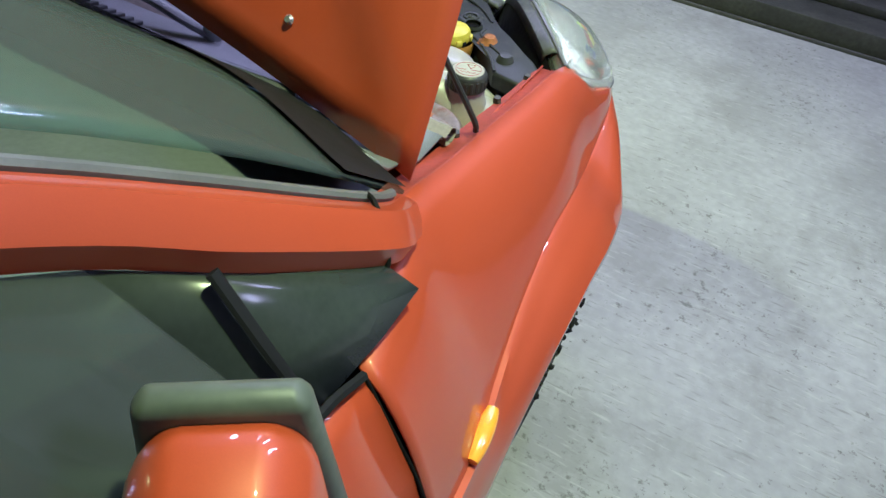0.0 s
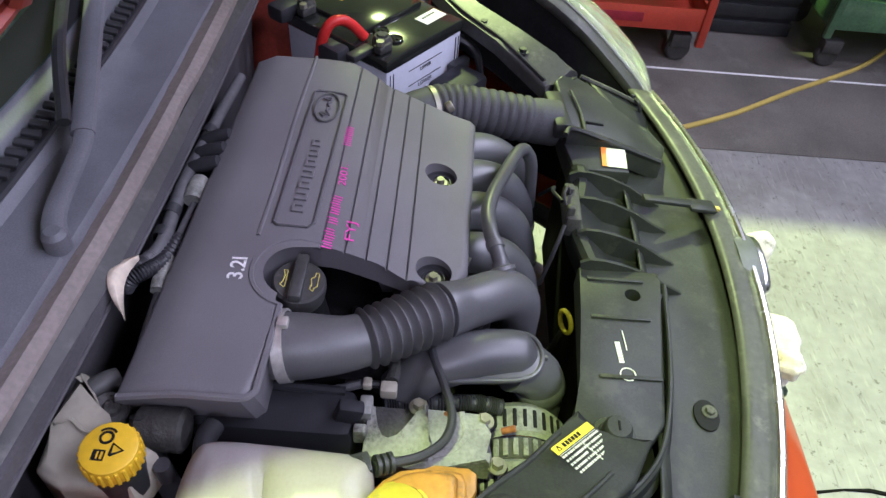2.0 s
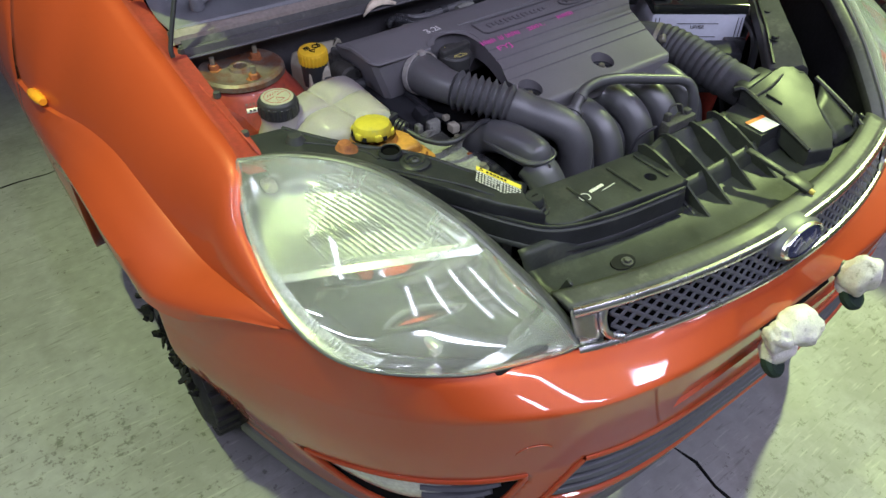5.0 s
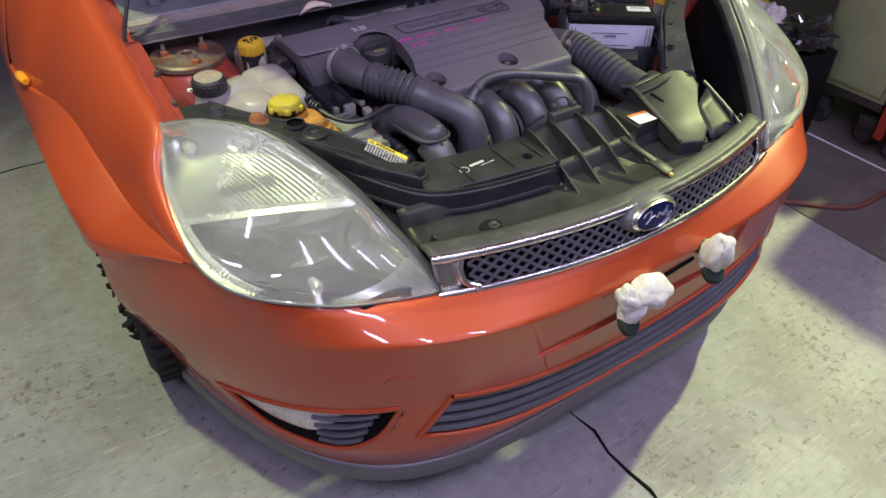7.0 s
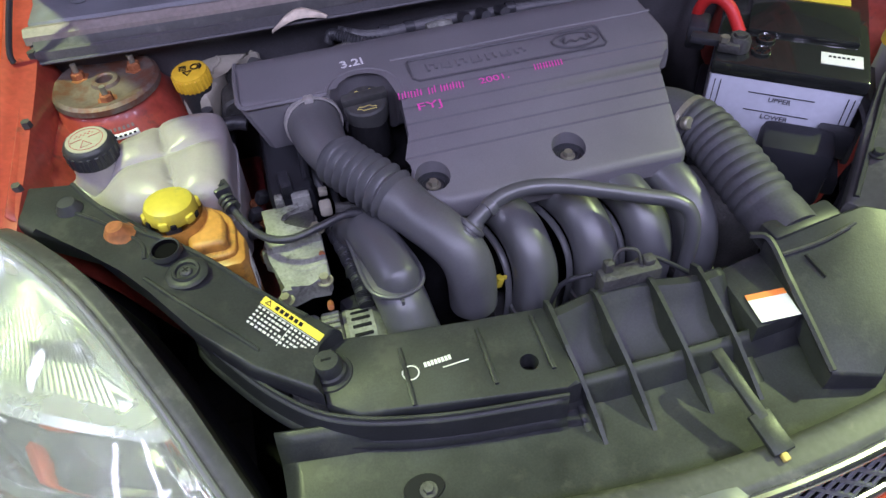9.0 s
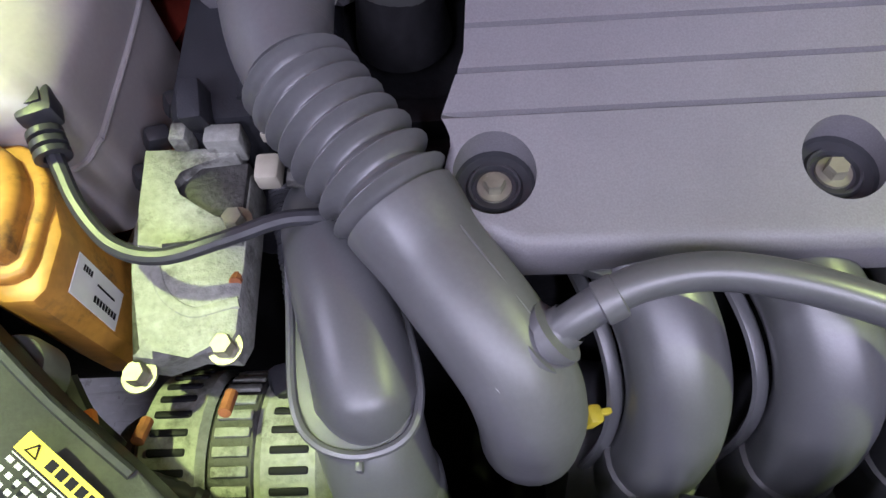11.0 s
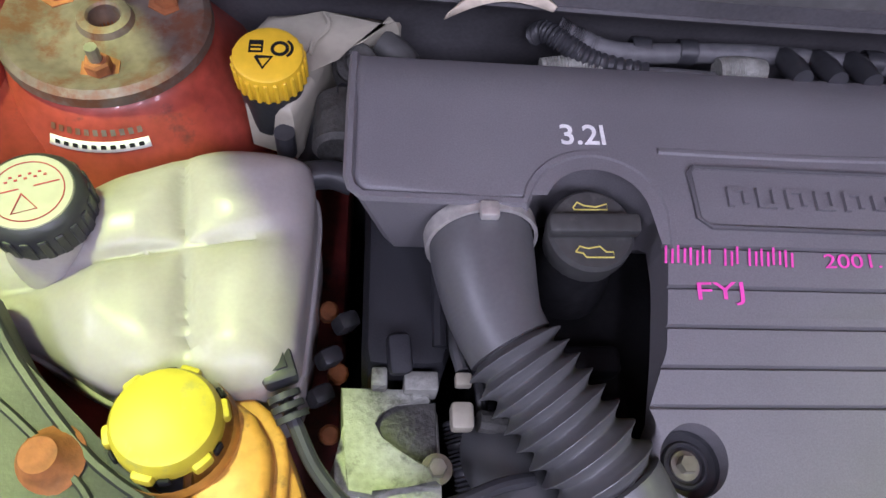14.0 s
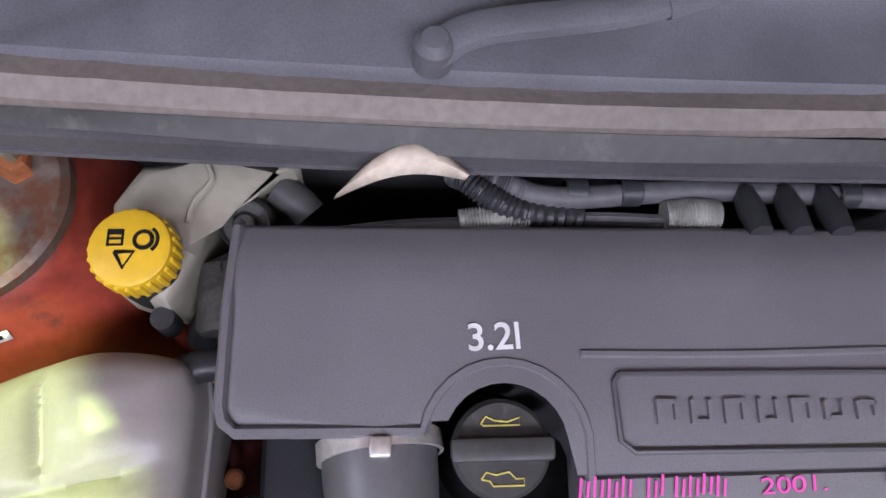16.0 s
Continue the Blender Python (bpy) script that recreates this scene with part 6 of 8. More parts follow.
def intake_hose():
    ih = thing("intake_hose", (-0.22, 0.45, 0.70), "black rubber air intake hose with a ribbed bellows", "air hose")
    path = [(-0.295, 0.634, 0.786), (-0.2935, 0.617, 0.788), (-0.2925, 0.588, 0.789), (-0.286, 0.548, 0.788), (-0.272, 0.518, 0.786), (-0.250, 0.487, 0.781), (-0.2245, 0.453, 0.775), (-0.195, 0.410, 0.764), (-0.174, 0.381, 0.757), (-0.157, 0.357, 0.743), (-0.149, 0.343, 0.716), (-0.147, 0.340, 0.66)]
    c = spline(path, 14)
    i0, i1 = 52, 88

    def radius(t):
        k = t * (len(c) - 1)
        r = 0.0365 - 0.0065 * smooth_step(24, 50, k)
        if i0 <= k <= i1:
            r = lerp(0.0262, 0.0282, (k - i0) / (i1 - i0)) + 0.0095 * (1 - abs(2 * (((k - i0) / (i1 - i0) * 8.0) % 1.0) - 1)) ** 1.5
        elif k > i1:
            r = 0.0345 - 0.0035 * smooth_step(i1, i1 + 9, k)
        return r
    fine = []
    for a, b in zip(c, c[1:]):
        fine += [a.lerp(b, j / 6) for j in range(6)]
    fine.append(c[-1])
    part("hose_body", tube(fine, radius, 28, raw=True), RUBBER, ih)
    up = Vector((0.012, 0.009, 0.0270))
    part("hose_seam", tube([Vector(path[7]) + up, Vector(path[8]) + up, Vector(path[9]) + up + Vector((0.002, -0.004, 0)), Vector(path[10]) + Vector((0.006, -0.016, 0.022)), Vector(path[11]) + Vector((0.004, -0.030, 0.0))], 0.0009, 6, n=6), RUBBER, ih)
    d = (c[3] - c[0]).normalized().to_track_quat("Z", "Y").to_matrix().to_4x4()
    cl = part("hose_clamp", lathe([(0.0375, -0.006), (0.0402, -0.006), (0.0402, 0.006), (0.0375, 0.006)], Matrix.Translation(c[19]) @ d, 36), CLAMP, ih, "steel hose clamp")
    part("clamp_screw", box((-0.2935, 0.606, 0.8290), (0.013, 0.012, 0.008), 0.002), CLAMP, cl)
    # spigot of the breather
    d2 = (Vector((-0.098, 0.385, 0.800)) - Vector((-0.140, 0.366, 0.768))).normalized().to_track_quat("Z", "Y").to_matrix().to_4x4()
    part("breather_spigot", lathe([(0.026, -0.020), (0.020, -0.010), (0.0185, -0.002), (0.0185, 0.004), (0.0150, 0.005), (0.0150, 0.008), (0.0175, 0.009), (0.0175, 0.014), (0.012, 0.016), (0.011, 0.022)], Matrix.Translation((-0.147, 0.364, 0.761)) @ d2, 24), RUBBER, ih)
    bh = thing("breather_hose", (0.0, 0.37, 0.72), "thin black rubber breather hose", "hose")
    part("hose_body", tube([(-0.146, 0.364, 0.763), (-0.126, 0.373, 0.779), (-0.098, 0.384, 0.790), (-0.062, 0.388, 0.792), (-0.02, 0.381, 0.789), (0.03, 0.366, 0.780), (0.080, 0.350, 0.770), (0.112, 0.338, 0.764), (0.130, 0.325, 0.752), (0.133, 0.312, 0.72), (0.130, 0.305, 0.64)], 0.0098, 14, n=8), RUNNER, bh)
    part("hose_collar", lathe([(0.0098, -0.006), (0.0116, -0.005), (0.0116, 0.005), (0.0098, 0.006)], Matrix.Translation((-0.112, 0.3785, 0.7845)) @ Vector((0.9, 0.34, 0.30)).to_track_quat("Z", "Y").to_matrix().to_4x4(), 18), RUBBER, bh)



intake_hose()


def resonator():
    rs = thing("resonator_duct", (-0.25, 0.40, 0.62), "black moulded plastic air duct with a flanged seam", "air duct")
    loop = [(-0.288, 0.443), (-0.283, 0.395), (-0.277, 0.345), (-0.264, 0.324), (-0.240, 0.317), (-0.216, 0.326), (-0.209, 0.350), (-0.218, 0.394), (-0.231, 0.430), (-0.248, 0.458)]
    part("duct_flange", slab(loop, 0.726, 0.7335, 0.002), RUNNER, rs)
    part("flange_bead", tube([(x, y, 0.7335) for x, y in loop], 0.0028, 8, n=6), RUNNER, rs)
    dome = [(-0.278, 0.485, 0.690), (-0.266, 0.452, 0.722), (-0.255, 0.415, 0.735), (-0.245, 0.380, 0.735), (-0.238, 0.348, 0.728), (-0.236, 0.328, 0.712)]
    part("duct_body", tube(dome, lambda t: 0.029 * min(1.0, (max(0.0, 1.02 - t) / 0.22) ** 0.5), 24, n=12), RUNNER, rs)
    part("duct_pipe", tube([(-0.243, 0.352, 0.712), (-0.237, 0.325, 0.696), (-0.232, 0.308, 0.655), (-0.23, 0.303, 0.54)], 0.0315, 24, n=8), RUNNER, rs)
    part("duct_collar", lathe([(0.031, -0.016), (0.0335, -0.012), (0.0335, 0.008), (0.031, 0.012)], Matrix.Translation((-0.2325, 0.309, 0.660)) @ Vector((0.05, -0.35, -1)).to_track_quat("Z", "Y").to_matrix().to_4x4(), 28), RUNNER, rs)
    part("flange_tab", box((-0.241, 0.3125, 0.724), (0.004, 0.006, 0.016), 0.001), RUNNER, rs)


resonator()


def manifold():
    mf = thing("intake_manifold", (0.0, 0.36, 0.55), "black plastic intake manifold with four curved runners", "intake manifold")
    for x in (-0.066, 0.018, 0.092, 0.160):
        path = [(x - 0.050, 0.520, 0.700), (x - 0.036, 0.470, 0.722), (x - 0.018, 0.425, 0.732), (x - 0.004, 0.385, 0.724), (x + 0.002, 0.352, 0.700), (x, 0.332, 0.660), (x - 0.008, 0.325, 0.60), (x - 0.012, 0.33, 0.50)]
        rn = part("runner", tube(path, lambda t: 0.0262 + 0.003 * math.sin(math.pi * t), 22, n=8), RUNNER, mf)
        for side in (-1, 1):
            d = side * 0.0315
            rim = [(x - 0.036 + d, 0.462, 0.712), (x - 0.020 + d, 0.424, 0.718), (x - 0.006 + d, 0.386, 0.710), (x + d, 0.356, 0.690), (x - 0.002 + d, 0.338, 0.655), (x - 0.010 + d, 0.330, 0.60)]
            part("runner_flange", tube(rim, 0.0052, 8, flat=0.55, n=6), RUNNER, rn)
        part("runner_joint", lathe([(0.028, -0.006), (0.0315, -0.004), (0.0315, 0.004), (0.028, 0.006)], Matrix.Translation((x - 0.003, 0.328, 0.635)) @ Vector((-0.1, -0.05, -1)).to_track_quat("Z", "Y").to_matrix().to_4x4(), 24), RUNNER, rn)
    part("plenum", tube([(-0.12, 0.36, 0.55), (0.0, 0.35, 0.54), (0.2, 0.355, 0.55)], 0.06, 20), RUNNER, mf)
    part("head_flange", box((0.03, 0.48, 0.70), (0.36, 0.05, 0.05), 0.01), ALU_DARK, mf)
    part("bracket_bar", box((-0.135, 0.425, 0.745), (0.075, 0.012, 0.01), 0.002, (0, 0, -24)), RUNNER, mf)
    ds = thing("oil_dipstick", (-0.105, 0.275, 0.60), "yellow looped plastic dipstick handle", "dipstick")
    part("dipstick_ring", tube([(-0.110 + 0.014 * math.cos(a), 0.262 + 0.006 * math.cos(a), 0.640 + 0.018 * math.sin(a)) for a in np.linspace(0, 2 * math.pi, 24)], 0.0035, 8, raw=True, caps=False), CAP_LEMON, ds)
    part("dipstick_tube", tube([(-0.11, 0.262, 0.622), (-0.105, 0.275, 0.55), (-0.10, 0.30, 0.42)], 0.0045, 8), ALU_DARK, ds)
    yb = thing("yellow_tag_clip", (-0.118, 0.342, 0.66), "small yellow plastic clip", "clip")
    part("clip_body", box((-0.112, 0.345, 0.682), (0.010, 0.012, 0.016), 0.003, (0, 20, 12)), CAP_LEMON, yb)
    part("clip_tab", box((-0.104, 0.347, 0.684), (0.008, 0.004, 0.006), 0.001, (0, 20, 12)), CAP_LEMON, yb)


manifold()


def alternator():
    br = thing("engine_mount_bracket", (-0.36, 0.44, 0.62), "dull cast aluminium engine mount bracket", "engine mount")
    out = [(-0.389, 0.516), (-0.325, 0.513), (-0.319, 0.500), (-0.318, 0.451), (-0.317, 0.392), (-0.322, 0.381), (-0.345, 0.383), (-0.366, 0.376), (-0.380, 0.378), (-0.382, 0.436), (-0.396, 0.447), (-0.397, 0.456), (-0.385, 0.464)]
    part("bracket_arm", slab(out[::-1], 0.690, 0.722, 0.006, 2), ALU, br)
    arch = [(-0.3885, 0.515), (-0.326, 0.514), (-0.326, 0.506), (-0.352, 0.504), (-0.364, 0.498), (-0.3675, 0.489), (-0.362, 0.478), (-0.350, 0.469), (-0.335, 0.463), (-0.320, 0.459), (-0.3195, 0.448), (-0.345, 0.450), (-0.365, 0.442), (-0.3815, 0.445), (-0.384, 0.470)]
    part("bracket_arch", slab(arch[::-1], 0.716, 0.735, 0.003, 2), ALU, br)
    # recess floor within the arch, darker than the bracket
    part("mount_rubber", slab([(-0.367, 0.489), (-0.350, 0.468), (-0.321, 0.458), (-0.321, 0.507), (-0.352, 0.505)], 0.715, 0.726, 0.002, 2), ALU_DARK, br, "darker floor of the mount recess")
    rib = [(-0.375, 0.440), (-0.368, 0.422), (-0.358, 0.411), (-0.345, 0.405), (-0.330, 0.408), (-0.3185, 0.411)]
    part("bracket_rib", tube([(x, y, 0.721) for x, y in rib], 0.0042, 8, n=4, flat=0.6), ALU, br)
    for x, y, w in ((-0.362, 0.519, 0.011), (-0.333, 0.516, 0.024)):
        part("bracket_block", box((x, y, 0.736), (w, 0.014, 0.024), 0.002), ALU, br)
    part("bracket_tongue", box((-0.349, 0.532, 0.755), (0.016, 0.028, 0.030), 0.004, (16, 0, 6)), PLASTIC, br)
    for x, y, z in ((-0.376, 0.370, 0.712), (-0.325, 0.384, 0.716), (-0.322, 0.459, 0.732)):
        bolt(br, (x, y, z), 0.0068, 0.010)
        part("bolt_shank", cyl((x, y - 0.022, z - 0.018), 0.004, 0.016, (60, 0, 0), 10), RUST, br)
    al = thing("alternator", (-0.325, 0.33, 0.52), "dull aluminium alternator with slotted housing", "alternator")
    ax = pose(-0.395, 0.335, 0.615, 0, 90, 0)
    part("housing", lathe([(0.0, 0.0), (0.05, 0.0), (0.062, 0.008), (0.064, 0.045), (0.060, 0.05)], ax, 36), ALU, al)
    part("stator", lathe([(0.058, 0.05), (0.060, 0.052), (0.060, 0.078), (0.058, 0.08)], ax, 36), ALU_DARK, al)
    part("housing", lathe([(0.060, 0.08), (0.064, 0.085), (0.063, 0.118), (0.052, 0.13), (0.0, 0.13)], ax, 36), ALU, al)
    for i in range(16):
        a = math.radians(62 + 11 * i)
        m = ax @ Matrix.Translation((0.0610 * math.cos(a), 0.0610 * math.sin(a), 0.065)) @ Matrix.Rotation(a, 4, "Z")
        b = box((0, 0, 0), (0.003, 0.0062, 0.022), 0.0008)
        bmesh.ops.transform(b, matrix=m, verts=b.verts)
        part("stator_lamina", b, ALU, al)
        for off in (0.026, 0.102):
            m = ax @ Matrix.Translation((0.0635 * math.cos(a), 0.0635 * math.sin(a), off)) @ Matrix.Rotation(a, 4, "Z")
            b = box((0, 0, 0), (0.003, 0.0048, 0.024), 0.0018)
            bmesh.ops.transform(b, matrix=m, verts=b.verts)
            # openings are black blocks that imitate the shade within
            part("housing_slot", b, BLACK_FILL, al)
    part("pulley", lathe([(0, 0), (0.03, 0), (0.034, -0.006), (0.031, -0.012), (0.034, -0.018), (0.03, -0.024), (0, -0.024)], ax, 28), ALU_DARK, al)
    part("drive_belt", tube([(-0.405, 0.37, 0.60), (-0.405, 0.45, 0.54), (-0.405, 0.52, 0.50)], 0.012, 8, flat=0.4), RUBBER, al)
    pl = thing("red_cable_boot", (-0.288, 0.322, 0.60), "faded red ribbed cable boot", "cable")
    part("boot", tube([(-0.300, 0.345, 0.640), (-0.286, 0.322, 0.636), (-0.268, 0.30, 0.62)], lambda t: 0.009 + 0.0012 * math.sin(70 * t), 12, n=12), LABEL_O, pl)
    part("sensor_body", box((-0.296, 0.372, 0.655), (0.032, 0.040, 0.03), 0.006, (0, 10, 20)), PLASTIC, pl)
    ht = thing("heater_pipe", (-0.36, 0.29, 0.60), "ribbed black convoluted cable tube", "cable tube")
    part("tube_body", tube([(-0.40, 0.305, 0.655), (-0.365, 0.292, 0.668), (-0.33, 0.287, 0.668), (-0.30, 0.285, 0.655)], lambda t: 0.010 + 0.0014 * math.sin(150 * t), 12, n=24), CAP_B, ht)
    part("tube_body", tube([(-0.305, 0.50, 0.70), (-0.295, 0.455, 0.695), (-0.285, 0.40, 0.690), (-0.282, 0.36, 0.68)], lambda t: 0.010 + 0.0012 * math.sin(260 * t), 12, n=30), CAP_B, ht)
    # pale connector beside the bellows
    wc = thing("cable_connector", (-0.302, 0.49, 0.71), "pale plastic cable connector with a metal clip", "connector")
    part("connector_body", box((-0.304, 0.494, 0.734), (0.016, 0.019, 0.016), 0.003), CREAM, wc)
    part("connector_latch", box((-0.303, 0.518, 0.742), (0.012, 0.010, 0.010), 0.002), CREAM, wc)
    part("connector_stem", tube([(-0.292, 0.492, 0.732), (-0.27, 0.490, 0.728), (-0.25, 0.49, 0.72)], 0.008, 10), ALU_DARK, wc)
    part("cable", tube([(-0.303, 0.525, 0.74), (-0.308, 0.55, 0.735), (-0.312, 0.585, 0.73), (-0.308, 0.61, 0.735)], 0.005, 8), RUBBER, wc)


alternator()


def coolant_tank():
    ct = thing("coolant_tank", (-0.50, 0.585, 0.64), "milky white plastic coolant tank with a black cap", "coolant tank")
    out = [(-0.415, 0.520), (-0.411, 0.600), (-0.412, 0.650), (-0.424, 0.667), (-0.470, 0.672), (-0.505, 0.663), (-0.545, 0.648), (-0.590, 0.640), (-0.625, 0.620), (-0.637, 0.580), (-0.615, 0.547), (-0.567, 0.519), (-0.535, 0.500), (-0.500, 0.491), (-0.430, 0.497)]
    ring = spline([(x, y, 0) for x, y in out + out[:1]], 8)[:-1]
    mid = Vector((-0.515, 0.585, 0))
    soft = 0.020

    def top(x, y, inset):
        gx = -0.480 - 0.020 * (y - 0.52) / 0.13
        gy = 0.602 - 0.024 * (-0.42 - x) / 0.117
        flat = smooth_step(-0.575, -0.545, x)
        groove = max(math.exp(-((x - gx) / 0.0042) ** 2), math.exp(-((y - gy) / 0.0042) ** 2) * flat)
        puff = min(1, abs(x - gx) / 0.030) * min(1, abs(y - gy) / 0.030)
        z = 0.803 + 0.010 * puff * (2 - puff) * smooth_step(0.0, 0.04, inset) - 0.004 * groove * smooth_step(0.0, 0.012, inset)
        z -= 0.030 * smooth_step(-0.535, -0.592, x)
        if inset < soft:
            z -= soft - math.sqrt(soft ** 2 - (soft - inset) ** 2)
        return z
    rows = []
    for z in (0.660, 0.700, 0.742, 0.760):
        rows.append([(p.x, p.y, z - 0.010 * smooth_step(-0.535, -0.592, p.x)) for p in ring])
    for i in range(44):
        q = i / 43
        k = 1 - (0.35 * q + 0.65 * q * q)
        row = []
        for p in ring:
            w = mid.lerp(p, k)
            row.append((w.x, w.y, top(w.x, w.y, (1 - k) * (p - mid).length)))
        rows.append(row)
    part("tank_body", grid(list(map(list, zip(*rows))) + [[r[0] for r in rows]]), TANK, ct, smooth=True, angle=70)
    part("tank_seam", tube([(p.x, p.y, 0.742) for p in ring + ring[:1]], 0.003, 8, raw=True, flat=0.8), TANK, ct)
    part("tank_neck", lathe([(0.030, 0.025), (0.031, 0.0), (0.040, -0.02), (0.05, -0.04)], pose(-0.578, 0.604, 0.790), 32), TANK, ct)
    m = pose(-0.578, 0.605, 0.806, 2, 0, 20) @ Matrix.Diagonal((0.93, 0.93, 1.0, 1.0))
    prof = [(0.0, 0.030), (0.0285, 0.030), (0.0315, 0.028), (0.034, 0.024), (0.0345, 0.002), (0.033, 0.0), (0, 0)]
    cap = part("tank_cap", lathe(prof, m, 40), CAP_B, ct, "black screw cap with a cream warning disc")
    for i in range(20):
        a = 2 * math.pi * i / 20
        b = box((0.0345 * math.cos(a), 0.0345 * math.sin(a), 0.012), (0.0022, 0.006, 0.020), 0.0008, (0, 0, math.degrees(a)), 1)
        bmesh.ops.transform(b, matrix=m, verts=b.verts)
        part("cap_rib", b, CAP_B, cap)
    part("cap_disc", lathe([(0, 0.0308), (0.0275, 0.0308), (0.028, 0.030)], m, 36), CREAM, cap, "cream printed disc")
    tri = [m @ Vector((0.009 * math.cos(a) - 0.004, 0.009 * math.sin(a) - 0.010, 0.0312)) for a in (math.radians(v) for v in (90, 210, 330, 90))]
    part("cap_warning_triangle", tube(tri, 0.0005, 5, raw=True), REDCLUT, cap)
    part("cap_print", bars([(-0.013, 0.003, 0.016, 0.0007), (0.012, 0.003, 0.016, 0.0007)] + [(-0.012 + 0.003 * k, 0.010 + 0.003 * (k % 2), 0.002, 0.0012) for k in range(9)], m @ pose(0, 0, 0.0311)), REDCLUT, cap)
    ring = tube([m @ Vector((0.0225 * math.cos(a), 0.0225 * math.sin(a), 0.0311)) for a in np.linspace(0, 2 * math.pi, 30)], 0.0004, 5, raw=True, caps=False)
    part("cap_print_ring", ring, REDCLUT, cap)
    part("tank_ear", box((-0.640, 0.535, 0.768), (0.022, 0.03, 0.010), 0.003, (0, 0, 20)), TANK, ct)
    bolt(ct, (-0.643, 0.532, 0.773), 0.007, 0.012, RUST)
    # return hose with its quick connector
    oh = thing("coolant_return_hose", (-0.38, 0.48, 0.74), "thin black hose with a square quick connector", "hose")
    part("hose_body", tube([(-0.423, 0.497, 0.782), (-0.414, 0.478, 0.776), (-0.400, 0.452, 0.768), (-0.378, 0.430, 0.763), (-0.350, 0.423, 0.762), (-0.315, 0.432, 0.763), (-0.285, 0.443, 0.762), (-0.262, 0.448, 0.755)], 0.0050, 10, n=8), CAP_B, oh)
    part("quick_connector", box((-0.4265, 0.510, 0.788), (0.022, 0.022, 0.018), 0.003, (0, 0, 20)), CAP_B, oh)
    part("connector_button", box((-0.4268, 0.511, 0.7978), (0.012, 0.010, 0.002), 0.0006, (0, 0, 20)), DUSTY, oh)
    for k in range(3):
        part("connector_collar", lathe([(0.006, -0.002), (0.0105, -0.002), (0.0105, 0.002), (0.006, 0.002)], Matrix.Translation((-0.4215 + 0.0028 * k, 0.494 - 0.006 * k, 0.783 - 0.0015 * k)) @ Vector((0.35, -0.8, -0.2)).to_track_quat("Z", "Y").to_matrix().to_4x4(), 16), CAP_B, oh)


coolant_tank()


def steering_tank():
    st = thing("steering_fluid_tank", (-0.46, 0.45, 0.68), "aged amber plastic steering fluid tank with a lemon yellow cap", "fluid tank")
    lid = [(-0.476, 0.420), (-0.471, 0.410), (-0.462, 0.406), (-0.428, 0.407), (-0.419, 0.411), (-0.416, 0.421), (-0.416, 0.455), (-0.420, 0.472), (-0.431, 0.488), (-0.458, 0.508), (-0.486, 0.500), (-0.480, 0.470)]
    part("tank_flange", slab(lid, 0.764, 0.775, 0.004, 3), AMBER, st)
    plateau = [(-0.470, 0.424), (-0.466, 0.417), (-0.430, 0.416), (-0.425, 0.421), (-0.425, 0.454), (-0.429, 0.468), (-0.438, 0.482), (-0.459, 0.497), (-0.474, 0.490), (-0.471, 0.455)]
    part("tank_top", slab(plateau, 0.768, 0.789, 0.007, 3), AMBER, st)
    b = [(-0.468, 0.420), (-0.462, 0.411), (-0.432, 0.396), (-0.414, 0.396), (-0.408, 0.404), (-0.407, 0.438), (-0.420, 0.470), (-0.462, 0.482)]
    part("tank_body", slab(b, 0.640, 0.768, 0.005), AMBER, st)
    part("cap_collar", lathe([(0.036, 0.0), (0.038, -0.012), (0.034, -0.03), (0.03, -0.06)], pose(-0.483, 0.470, 0.800), 32), AMBER, st)
    m = pose(-0.483, 0.471, 0.800, -3, 3, 15) @ Matrix.Diagonal((0.90, 0.90, 0.95, 1))
    cap = part("tank_cap", lathe([(0, 0.024), (0.024, 0.0235), (0.031, 0.020), (0.034, 0.014), (0.035, 0.004), (0.033, 0.0), (0, 0)], m, 40), CAP_LEMON, st, "lemon yellow lobed cap")
    for i in range(6):
        an = 2 * math.pi * i / 6
        q = box((0.0345 * math.cos(an), 0.0345 * math.sin(an), 0.006), (0.008, 0.014, 0.012), 0.003, (0, 0, math.degrees(an)), 2)
        bmesh.ops.transform(q, matrix=m, verts=q.verts)
        part("cap_lobe", q, CAP_LEMON, cap)
        # notch between lobes, a block coloured black as its shade
        q = box((0.036 * math.cos(an + 0.35), 0.036 * math.sin(an + 0.35), 0.004), (0.003, 0.008, 0.008), 0.001, (0, 0, math.degrees(an + 0.35)), 1)
        bmesh.ops.transform(q, matrix=m, verts=q.verts)
        part("cap_notch", q, BLACK_FILL, cap)
    lm = Matrix.Translation((-0.4065, 0.420, 0.722)) @ Matrix.Rotation(math.radians(90), 4, "Y") @ Matrix.Rotation(math.radians(-4), 4, "Z")
    part("tank_label", bars([(0, 0, 0.056, 0.026)], lm), LABEL_W, st, "white sticker with small print")
    part("label_print", bars([(-0.020 + 0.0028 * k, 0.006 + 0.002 * (j % 2), 0.0018, 0.0018) for k in range(4) for j in range(2)] + [(-0.002 + 0.0036 * k, -0.005, 0.0024, 0.0042) for k in range(8)] + [(0.008, 0.004, 0.022, 0.0012)], lm, 0.0012), BLACK_FILL, st)
    part("tank_grommet", lathe([(0.012, 0.0), (0.020, 0.004), (0.022, 0.0), (0.022, -0.02)], pose(-0.434, 0.366, 0.742), 24), RUBBER, st)
    part("tank_pipe", tube([(-0.43, 0.372, 0.70), (-0.418, 0.35, 0.69), (-0.405, 0.335, 0.67)], 0.009, 10), CAP_B, st)
